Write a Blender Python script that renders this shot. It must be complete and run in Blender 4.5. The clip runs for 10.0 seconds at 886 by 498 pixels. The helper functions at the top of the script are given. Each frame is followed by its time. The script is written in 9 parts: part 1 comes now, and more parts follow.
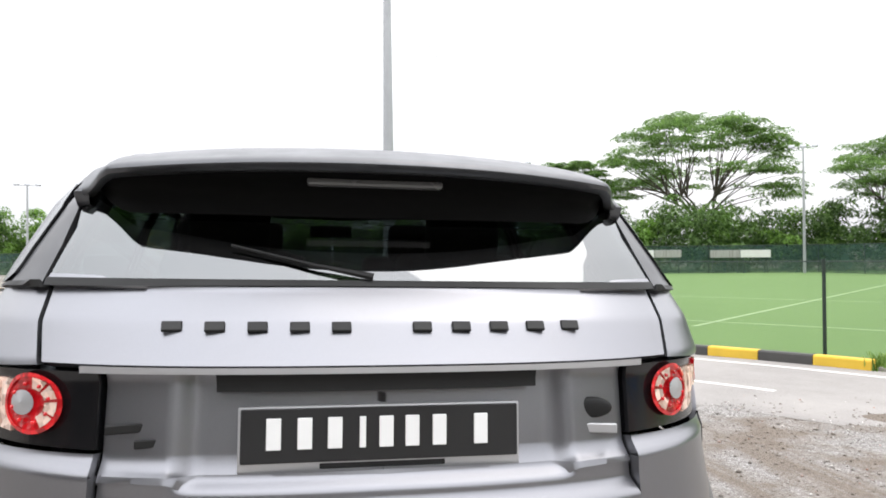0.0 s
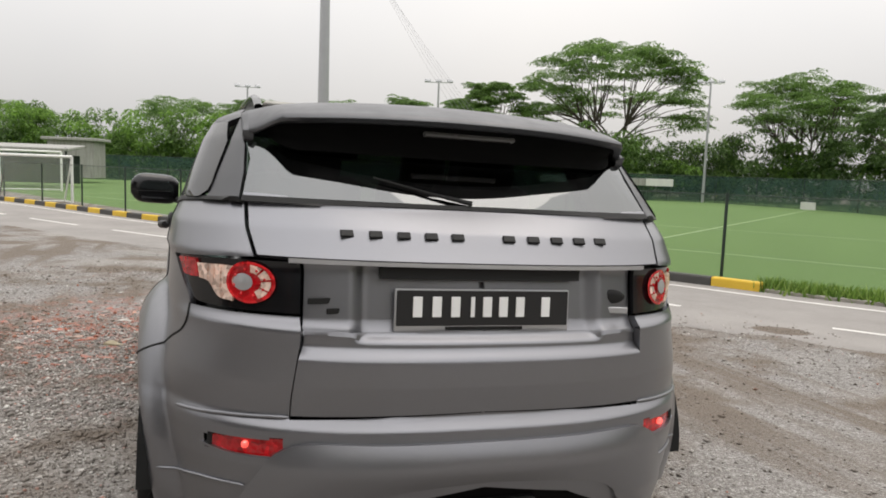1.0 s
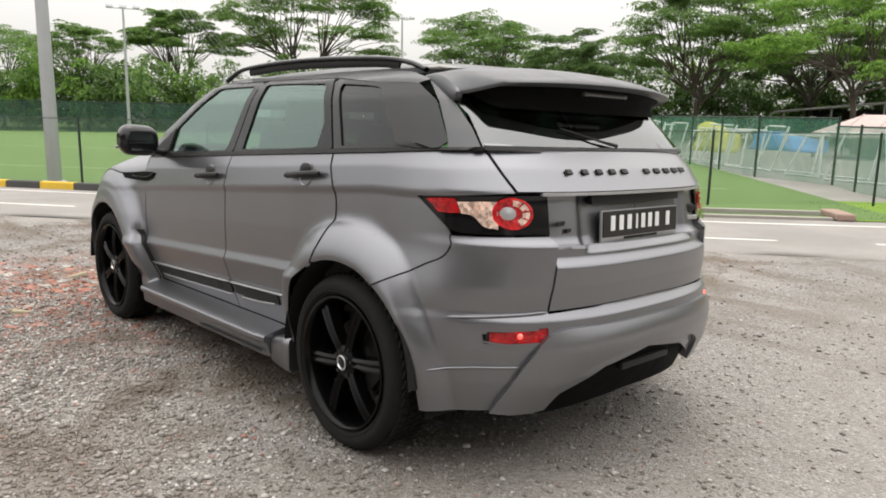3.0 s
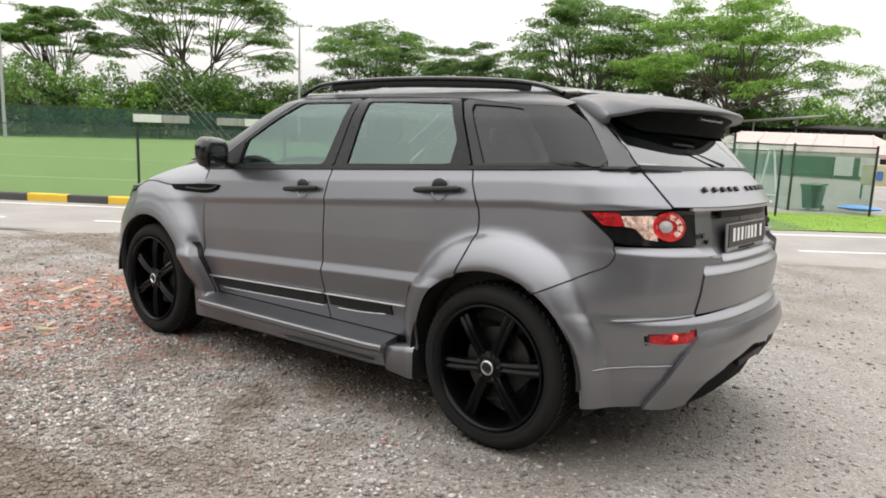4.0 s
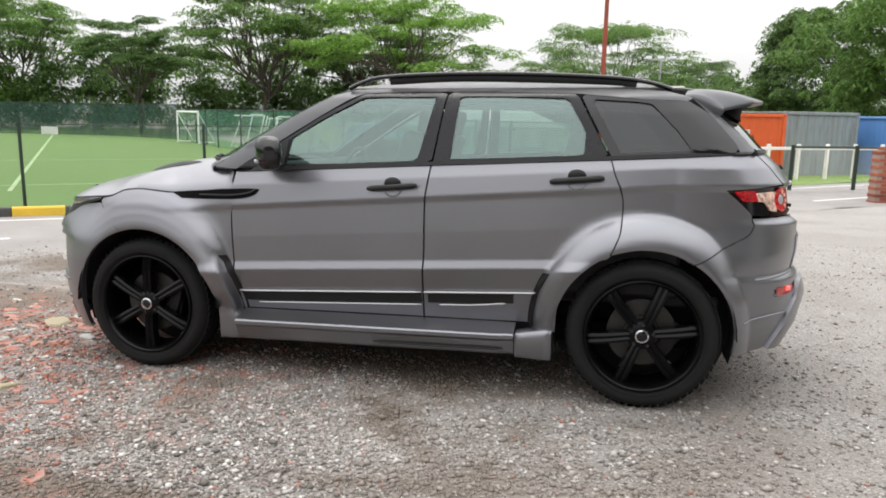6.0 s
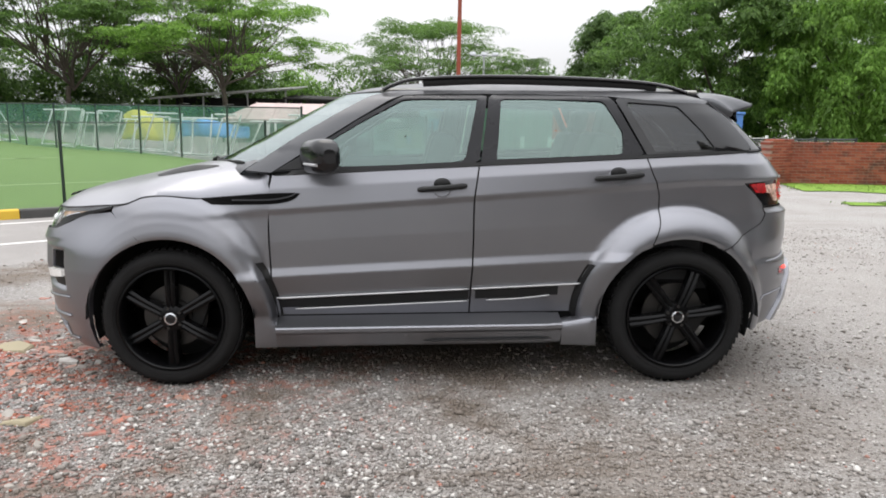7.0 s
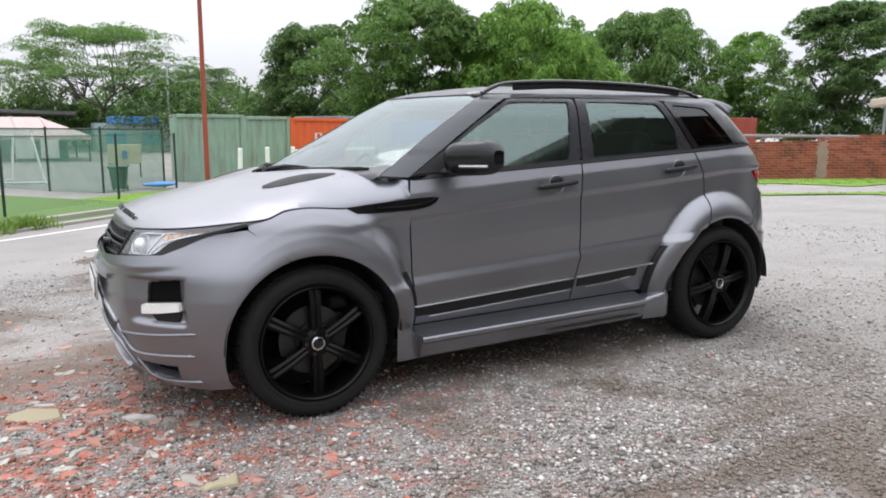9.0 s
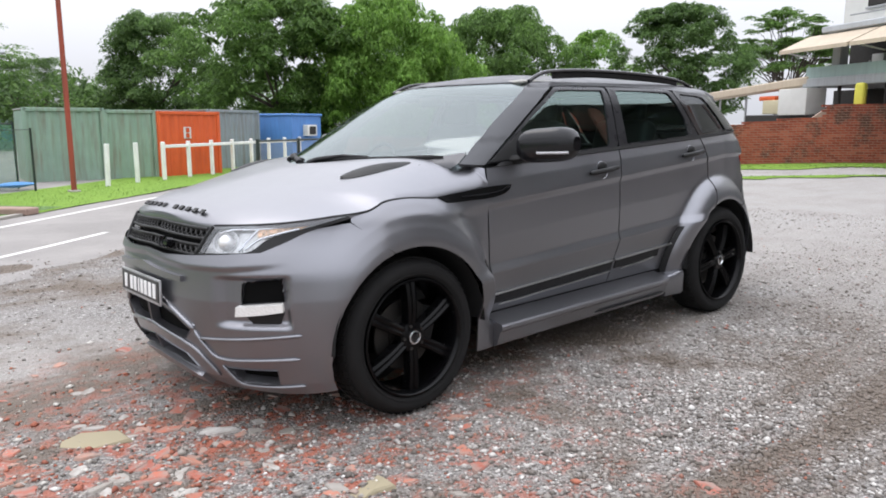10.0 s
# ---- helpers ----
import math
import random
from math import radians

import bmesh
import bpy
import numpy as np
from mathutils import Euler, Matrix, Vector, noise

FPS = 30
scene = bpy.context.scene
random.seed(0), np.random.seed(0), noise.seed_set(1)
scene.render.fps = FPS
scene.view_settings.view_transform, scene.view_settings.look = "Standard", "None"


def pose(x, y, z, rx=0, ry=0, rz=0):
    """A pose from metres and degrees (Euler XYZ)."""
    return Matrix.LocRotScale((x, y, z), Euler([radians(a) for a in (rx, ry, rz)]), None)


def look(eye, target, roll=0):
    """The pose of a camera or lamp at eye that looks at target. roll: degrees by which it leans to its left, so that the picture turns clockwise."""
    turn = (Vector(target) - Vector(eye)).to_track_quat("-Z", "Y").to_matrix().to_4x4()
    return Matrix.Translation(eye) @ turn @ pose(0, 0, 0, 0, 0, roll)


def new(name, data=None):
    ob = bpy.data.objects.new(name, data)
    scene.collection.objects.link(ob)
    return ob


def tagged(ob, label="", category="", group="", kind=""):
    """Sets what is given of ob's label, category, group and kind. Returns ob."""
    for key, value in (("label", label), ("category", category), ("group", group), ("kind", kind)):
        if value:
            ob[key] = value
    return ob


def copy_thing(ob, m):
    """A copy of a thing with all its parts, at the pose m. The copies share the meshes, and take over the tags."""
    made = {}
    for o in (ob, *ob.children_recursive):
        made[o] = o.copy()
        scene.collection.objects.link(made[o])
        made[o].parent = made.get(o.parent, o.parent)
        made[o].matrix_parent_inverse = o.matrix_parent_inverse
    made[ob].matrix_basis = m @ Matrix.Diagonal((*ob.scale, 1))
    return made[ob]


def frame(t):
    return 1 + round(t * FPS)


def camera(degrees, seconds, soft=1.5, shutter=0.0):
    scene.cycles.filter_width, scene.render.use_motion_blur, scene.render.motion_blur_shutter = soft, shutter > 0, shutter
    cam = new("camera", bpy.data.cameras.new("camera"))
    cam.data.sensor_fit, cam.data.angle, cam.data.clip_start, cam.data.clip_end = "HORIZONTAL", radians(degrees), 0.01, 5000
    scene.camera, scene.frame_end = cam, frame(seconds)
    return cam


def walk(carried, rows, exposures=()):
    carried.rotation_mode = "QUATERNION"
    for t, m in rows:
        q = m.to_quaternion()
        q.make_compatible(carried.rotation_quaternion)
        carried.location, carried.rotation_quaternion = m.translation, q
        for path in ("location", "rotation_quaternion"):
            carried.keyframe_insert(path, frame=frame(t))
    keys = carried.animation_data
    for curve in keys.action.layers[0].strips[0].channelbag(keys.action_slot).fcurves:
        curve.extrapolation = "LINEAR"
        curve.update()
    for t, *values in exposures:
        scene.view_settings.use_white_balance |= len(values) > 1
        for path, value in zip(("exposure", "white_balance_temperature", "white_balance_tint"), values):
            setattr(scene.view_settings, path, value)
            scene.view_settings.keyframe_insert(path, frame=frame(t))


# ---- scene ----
cam = camera(62.6, 10.0, soft=1.8)
PATH = [
    (0, (3.454, -0.133, 1.327), (1.493, 0.256, 1.343), -0.54),
    (0.5, (3.715, -0.385, 1.342), (1.787, 0.135, 1.231), 0.53),
    (1, (3.995, -0.752, 1.374), (2.107, -0.126, 1.165), 2.09),
    (1.5, (4.144, -1.227, 1.399), (2.321, -0.456, 1.107), 2.08),
    (2, (4.068, -1.664, 1.388), (2.325, -0.747, 1.038), -0.21),
    (2.2, (4.014, -1.841, 1.379), (2.305, -0.863, 1.030), -0.27),
    (3.3, (3.492, -2.812, 1.405), (2.139, -1.380, 1.058), 1.96),
    (3.5, (3.366, -2.990, 1.410), (2.051, -1.519, 1.082), 2.41),
    (4, (3.018, -3.409, 1.407), (1.795, -1.861, 1.078), 2.20),
    (4.5, (2.570, -3.709, 1.416), (1.535, -2.034, 1.064), 1.98),
    (5, (2.128, -4.009, 1.416), (1.285, -2.227, 1.076), 1.66),
    (6.3, (0.772, -4.539, 1.425), (0.511, -2.590, 1.055), 1.15),
    (6.5, (0.558, -4.605, 1.431), (0.403, -2.647, 1.056), 1.23),
    (7, (-0.072, -4.625, 1.442), (0.004, -2.660, 1.075), 1.09),
    (7.5, (-0.653, -4.595, 1.426), (-0.371, -2.651, 1.052), 0.84),
    (8, (-1.251, -4.459, 1.440), (-0.753, -2.557, 1.073), 0.68),
    (8.5, (-1.827, -4.365, 1.419), (-1.127, -2.520, 1.097), 0.49),
    (9, (-2.370, -4.122, 1.364), (-1.444, -2.380, 1.038), 0.32),
    (9.5, (-2.901, -3.857, 1.349), (-1.826, -2.199, 1.034), 0.09),
    (10, (-3.303, -3.466, 1.329), (-2.033, -1.959, 0.988), -0.02),
]
walk(cam, [(t, look(e, g, r)) for t, e, g, r in PATH],
     [(0.0, 0.8, 6600, 12), (0.5, 0.45, 6800, 13), (1.0, 0.08, 7000, 12), (2.0, 0.12, 7150, 12), (3.5, 0.56, 7000, 11), (5.0, 0.58, 6900, 11), (7.0, 0.5, 6600, 12), (8.5, 0.48, 6400, 13), (10.0, 0.46, 6350, 14)])

# ---- sky and light ----
world = bpy.data.worlds.new("overcast_sky")
scene.world = world
world.use_nodes = True
wn = world.node_tree
sky = wn.nodes.new("ShaderNodeTexSky")
sky.sky_type = "NISHITA"
sky.sun_disc = False
sky.sun_elevation, sky.sun_rotation = radians(68), radians(331)
sky.air_density, sky.dust_density, sky.ozone_density = 1.0, 6.0, 0.5
# a closed cloud layer: three times as bright overhead as at the horizon, a little uneven
tc = wn.nodes.new("ShaderNodeTexCoord")
cloud = wn.nodes.new("ShaderNodeTexNoise")
cloud.inputs["Scale"].default_value, cloud.inputs["Detail"].default_value = 1.6, 4.0
ramp = wn.nodes.new("ShaderNodeValToRGB")
ramp.color_ramp.elements[0].position, ramp.color_ramp.elements[0].color = 0.3, (0.89, 0.93, 0.98, 1)
ramp.color_ramp.elements[1].position, ramp.color_ramp.elements[1].color = 0.7, (1.03, 1.05, 1.07, 1)
split = wn.nodes.new("ShaderNodeSeparateXYZ")
rise = wn.nodes.new("ShaderNodeMapRange")
rise.inputs[1].default_value, rise.inputs[2].default_value, rise.inputs[3].default_value, rise.inputs[4].default_value = 0.0, 1.0, 5.8, 23.8
grad = wn.nodes.new("ShaderNodeMix")
grad.data_type, grad.blend_type = "RGBA", "MULTIPLY"
grad.inputs[0].default_value = 1.0
mixw = wn.nodes.new("ShaderNodeMix")
mixw.data_type = "RGBA"
mixw.inputs[0].default_value = 0.9
wn.links.new(tc.outputs["Generated"], cloud.inputs["Vector"])
wn.links.new(tc.outputs["Generated"], split.inputs[0])
wn.links.new(split.outputs[2], rise.inputs[0])
wn.links.new(cloud.outputs["Fac"], ramp.inputs["Fac"])
wn.links.new(ramp.outputs["Color"], grad.inputs[6])
wn.links.new(rise.outputs[0], grad.inputs[7])
wn.links.new(sky.outputs["Color"], mixw.inputs[6])
wn.links.new(grad.outputs[2], mixw.inputs[7])
wn.links.new(mixw.outputs[2], wn.nodes["Background"].inputs["Color"])
wn.nodes["Background"].inputs["Strength"].default_value = 0.1

sun = new("sun", bpy.data.lights.new("sun", "SUN"))
sun.data.energy, sun.data.angle, sun.data.color = 0.6, radians(40), (1.0, 0.97, 0.92)
sun.matrix_world = look((-5, 9, 26), (0, 0, 0))

# ---- materials ----
def material(name):
    m = bpy.data.materials.new(name)
    m.use_nodes = True
    return m, m.node_tree, m.node_tree.nodes["Principled BSDF"]


def mix_color(nt, fac, a, b):
    n = nt.nodes.new("ShaderNodeMix")
    n.data_type = "RGBA"
    for sock, v in ((n.inputs[0], fac), (n.inputs[6], a), (n.inputs[7], b)):
        if hasattr(v, "is_output"):
            nt.links.new(v, sock)
        else:
            sock.default_value = (*v, 1) if isinstance(v, tuple) else v
    return n.outputs[2]


def noise_out(nt, scale, detail=4.0, rough=0.55, kind="ShaderNodeTexNoise", vec=None, sock="Fac"):
    n = nt.nodes.new(kind)
    n.inputs["Scale"].default_value = scale
    if "Detail" in n.inputs:
        n.inputs["Detail"].default_value = detail
    if "Roughness" in n.inputs:
        n.inputs["Roughness"].default_value = rough
    if vec is None:
        tcn = nt.nodes.new("ShaderNodeTexCoord")
        vec = tcn.outputs["Object"]
    nt.links.new(vec, n.inputs["Vector"])
    return n.outputs[sock]


def ramp_out(nt, fac, stops):
    n = nt.nodes.new("ShaderNodeValToRGB")
    el = n.color_ramp.elements
    while len(el) < len(stops):
        el.new(0.5)
    for e, (pos, col) in zip(el, stops):
        e.position = pos
        e.color = (*col, 1) if isinstance(col, tuple) else (col, col, col, 1)
    nt.links.new(fac, n.inputs["Fac"])
    return n.outputs["Color"]


def bump(nt, bsdf, height, strength, distance):
    b = nt.nodes.new("ShaderNodeBump")
    b.inputs["Strength"].default_value, b.inputs["Distance"].default_value = strength, distance
    nt.links.new(height, b.inputs["Height"])
    nt.links.new(b.outputs["Normal"], bsdf.inputs["Normal"])


def simple(name, color, rough=0.5, metal=0.0, coat=0.0, grain=0.0, scale=60.0, var=0.12, spec=0.5):
    """A plain surface with slight uneven tone and roughness."""
    m, nt, b = material(name)
    big = noise_out(nt, 3.0, 5.0)
    col = mix_color(nt, big, tuple(c * (1 - var) for c in color), tuple(min(c * (1 + var), 1.0) for c in color))
    nt.links.new(col, b.inputs["Base Color"])
    rr = ramp_out(nt, noise_out(nt, 9.0, 6.0), [(0.3, max(rough - 0.06, 0.02)), (0.7, min(rough + 0.08, 1.0))])
    nt.links.new(rr, b.inputs["Roughness"])
    b.inputs["Metallic"].default_value = metal
    b.inputs["Specular IOR Level"].default_value = spec
    b.inputs["Coat Weight"].default_value = coat
    b.inputs["Coat Roughness"].default_value = 0.08
    if grain:
        bump(nt, b, noise_out(nt, scale, 3.0), 0.4, grain)
    return m


def paint_material():
    m, nt, b = material("grey_satin_paint")
    flake = noise_out(nt, 900.0, 2.0)
    dust = noise_out(nt, 2.2, 6.0, 0.65)
    base = mix_color(nt, flake, (0.178, 0.180, 0.194), (0.254, 0.256, 0.276))
    dusty = ramp_out(nt, dust, [(0.45, 0.0), (0.8, 0.10)])
    nt.links.new(mix_color(nt, dusty, base, (0.30, 0.28, 0.25)), b.inputs["Base Color"])
    b.inputs["Metallic"].default_value = 0.88
    rr = ramp_out(nt, dust, [(0.3, 0.30), (0.75, 0.40)])
    nt.links.new(rr, b.inputs["Roughness"])
    b.inputs["Coat Weight"].default_value = 0.45
    b.inputs["Coat Roughness"].default_value = 0.20
    return m


def tinted_glass(name, tint, alpha_mix, rough=0.0, gloss=(0.84, 0.86, 0.87)):
    """Thin car glass: part clear tinted view, the rest a dark gloss."""
    m, nt, b = material(name)
    out = nt.nodes["Material Output"]
    tr = nt.nodes.new("ShaderNodeBsdfTransparent")
    tr.inputs["Color"].default_value = (*tint, 1)
    gl = nt.nodes.new("ShaderNodeBsdfGlossy")
    gl.inputs["Roughness"].default_value = max(rough, 0.02)
    gl.inputs["Color"].default_value = (*gloss, 1)
    # both faces of a thin pane, the same from inside and outside
    fr = nt.nodes.new("ShaderNodeLayerWeight")
    fr.inputs["Blend"].default_value = 0.5
    steep = nt.nodes.new("ShaderNodeMath")
    steep.operation = "POWER"
    steep.inputs[1].default_value = 4.5
    nt.links.new(fr.outputs["Facing"], steep.inputs[0])
    film = nt.nodes.new("ShaderNodeMath")
    film.operation = "MULTIPLY_ADD"
    film.use_clamp = True
    film.inputs[1].default_value = 0.9
    film.inputs[2].default_value = alpha_mix + 0.06
    nt.links.new(steep.outputs[0], film.inputs[0])
    mx = nt.nodes.new("ShaderNodeMixShader")
    nt.links.new(film.outputs[0], mx.inputs[0])
    nt.links.new(tr.outputs[0], mx.inputs[1])
    nt.links.new(gl.outputs[0], mx.inputs[2])
    nt.links.new(mx.outputs[0], out.inputs["Surface"])
    return m


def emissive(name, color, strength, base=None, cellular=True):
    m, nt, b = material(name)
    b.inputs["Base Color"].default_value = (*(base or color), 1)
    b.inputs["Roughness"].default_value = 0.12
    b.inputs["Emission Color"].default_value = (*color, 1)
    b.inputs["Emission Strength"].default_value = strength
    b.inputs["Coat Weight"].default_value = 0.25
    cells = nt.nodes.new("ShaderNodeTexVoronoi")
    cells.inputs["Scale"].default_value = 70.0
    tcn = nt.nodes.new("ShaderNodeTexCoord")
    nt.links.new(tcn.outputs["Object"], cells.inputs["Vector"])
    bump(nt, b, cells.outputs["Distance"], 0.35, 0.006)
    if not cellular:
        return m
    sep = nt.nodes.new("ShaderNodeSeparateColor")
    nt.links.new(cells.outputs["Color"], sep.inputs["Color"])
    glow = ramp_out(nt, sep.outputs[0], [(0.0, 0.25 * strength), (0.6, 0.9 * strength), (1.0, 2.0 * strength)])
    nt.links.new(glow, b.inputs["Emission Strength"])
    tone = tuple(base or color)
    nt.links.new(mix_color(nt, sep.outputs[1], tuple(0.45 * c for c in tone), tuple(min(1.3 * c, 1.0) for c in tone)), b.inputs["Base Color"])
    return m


PAINT = paint_material()
BLACK_GLOSS = simple("black_gloss_paint", (0.007, 0.007, 0.008), 0.14, 0.0, 0.1, spec=0.4)
BLACK_TRIM = simple("black_plastic_trim", (0.013, 0.013, 0.013), 0.5, grain=0.0004, scale=400, spec=0.28)
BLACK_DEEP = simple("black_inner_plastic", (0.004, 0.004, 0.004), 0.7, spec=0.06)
PILLAR = simple("dark_grey_pillar_film", (0.016, 0.016, 0.018), 0.28, 0.0, 0.04, spec=0.22)
RUBBER = simple("tyre_rubber", (0.010, 0.0098, 0.0096), 0.85, grain=0.0006, scale=260, var=0.3, spec=0.25)
RIM_BLACK = simple("gloss_black_alloy", (0.003, 0.003, 0.0033), 0.2, 0.0, 0.0, spec=0.16)
CHROME = simple("bright_metal", (0.75, 0.76, 0.78), 0.18, 1.0)
TRIM_BRIGHT = simple("bright_trim_edge", (0.50, 0.50, 0.50), 0.34, 1.0)
SILVER = simple("brushed_silver_trim", (0.46, 0.46, 0.47), 0.40, 0.6)
DISC = simple("brake_disc_steel", (0.06, 0.058, 0.055), 0.45, 0.9)
GLASS = tinted_glass("side_window_glass", (0.38, 0.53, 0.49), 0.10, 0.0, (0.70, 0.88, 0.83))
GLASS_REAR = tinted_glass("rear_window_glass", (0.10, 0.11, 0.115), 0.13)
# body paint on roof and pillars: mirrored dark trees put into the colour
EDGE_TREE_REFLECT = simple("edge_paint_with_tree_reflection", (0.070, 0.071, 0.075), 0.34, 0.6, 0.1)
ROOF_TREE_REFLECT = simple("roof_paint_with_tree_reflection", (0.095, 0.097, 0.103), 0.42, 0.8, 0.1)
GLASS_FRONT = tinted_glass("windscreen_glass", (0.56, 0.65, 0.64), 0.13, 0.08, (0.70, 0.77, 0.77))
GLASS_DARK = tinted_glass("privacy_glass", (0.10, 0.11, 0.115), 0.0)
LENS = tinted_glass("clear_lamp_lens", (0.93, 0.94, 0.95), 0.06)
RED_LENS = emissive("red_lamp_lens", (1.0, 0.012, 0.015), 0.07, (0.34, 0.006, 0.010))
RED_GLOW = emissive("lit_red_bulb", (1.0, 0.12, 0.10), 1.6)
RED_RING = emissive("lit_red_ring", (1.0, 0.03, 0.035), 0.14, (0.38, 0.008, 0.011))
AMBER = emissive("amber_lamp", (1.0, 0.55, 0.25), 0.03, (0.64, 0.40, 0.24))
WHITE_LENS = simple("clear_reflector", (0.72, 0.72, 0.71), 0.20, 0.3, 0.6)
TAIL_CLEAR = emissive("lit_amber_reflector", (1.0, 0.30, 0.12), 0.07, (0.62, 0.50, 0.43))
SMOKED = simple("smoked_lamp_lens", (0.11, 0.11, 0.11), 0.25, 0.0, 0.4)
# the dim view in the door mirrors is put into the glass colour
MIRROR_GLASS = simple("mirror_glass_dark_reflection", (0.30, 0.31, 0.32), 0.04, 1.0, var=0.03)
DRL = emissive("daytime_lamp_glow", (1.0, 0.98, 0.92), 0.16, (0.55, 0.55, 0.54), False)
PLATE_BLACK = simple("black_number_plate", (0.012, 0.012, 0.013), 0.35)
PLATE_WHITE = simple("white_plate_marks", (0.80, 0.80, 0.79), 0.4)
LEATHER = simple("dark_seat_leather", (0.030, 0.029, 0.028), 0.55)
CABIN = simple("dark_cabin_plastic", (0.024, 0.024, 0.025), 0.65)
LINER = simple("light_headliner", (0.42, 0.41, 0.38), 0.9)
WELL = simple("wheel_well_black", (0.006, 0.006, 0.006), 0.9)


def yard_masks(nt, pos):
    """Where the yard is muddy (patches and ruts) and where it is dry and dusty."""
    patch = ramp_out(nt, noise_out(nt, 0.75, 7.0, 0.66, vec=pos), [(0.47, 0.0), (0.58, 0.9)])
    rutmap = nt.nodes.new("ShaderNodeMapping")
    rutmap.inputs["Rotation"].default_value = (0, 0, radians(28))
    rutmap.inputs["Scale"].default_value = (0.16, 1.25, 1.0)
    nt.links.new(pos, rutmap.inputs["Vector"])
    rut = ramp_out(nt, noise_out(nt, 1.0, 5.0, 0.6, vec=rutmap.outputs[0]), [(0.52, 0.0), (0.60, 0.85)])
    mx = nt.nodes.new("ShaderNodeMath")
    mx.operation = "MAXIMUM"
    nt.links.new(patch, mx.inputs[0])
    nt.links.new(rut, mx.inputs[1])
    pale = ramp_out(nt, noise_out(nt, 0.33, 5.0, 0.6, vec=pos), [(0.48, 0.0), (0.64, 0.6)])
    sx = nt.nodes.new("ShaderNodeSeparateXYZ")
    nt.links.new(pos, sx.inputs[0])
    dry = nt.nodes.new("ShaderNodeMapRange")
    dry.inputs[1].default_value, dry.inputs[2].default_value, dry.inputs[3].default_value, dry.inputs[4].default_value = 0.6, 4.0, 0.0, 0.6
    nt.links.new(sx.outputs[0], dry.inputs[0])
    both = nt.nodes.new("ShaderNodeMath")
    both.operation = "MAXIMUM"
    nt.links.new(pale, both.inputs[0])
    nt.links.new(dry.outputs[0], both.inputs[1])
    # the yard behind the car is drier: mud thins out there
    thin = nt.nodes.new("ShaderNodeMapRange")
    thin.inputs[1].default_value, thin.inputs[2].default_value, thin.inputs[3].default_value, thin.inputs[4].default_value = 0.4, 2.2, 1.0, 0.28
    nt.links.new(sx.outputs[0], thin.inputs[0])
    wet = nt.nodes.new("ShaderNodeMath")
    wet.operation = "MULTIPLY"
    nt.links.new(mx.outputs[0], wet.inputs[0])
    nt.links.new(thin.outputs[0], wet.inputs[1])
    return wet.outputs[0], both.outputs[0]


def stones_material(stops):
    m, nt, b = material("loose_stones")
    tcn = nt.nodes.new("ShaderNodeTexCoord")
    geo = nt.nodes.new("ShaderNodeNewGeometry")
    col = ramp_out(nt, geo.outputs["Random Per Island"], stops)
    mud, pale = yard_masks(nt, tcn.outputs["Object"])
    part_mud = nt.nodes.new("ShaderNodeMath")
    part_mud.operation = "MULTIPLY"
    part_mud.inputs[1].default_value = 0.9
    nt.links.new(mud, part_mud.inputs[0])
    half = nt.nodes.new("ShaderNodeMath")
    half.operation = "MULTIPLY"
    half.inputs[1].default_value = 0.6
    nt.links.new(pale, half.inputs[0])
    c1 = mix_color(nt, half.outputs[0], col, (0.46, 0.43, 0.395))
    nt.links.new(mix_color(nt, part_mud.outputs[0], c1, (0.135, 0.103, 0.078)), b.inputs["Base Color"])
    b.inputs["Roughness"].default_value = 0.8
    return m


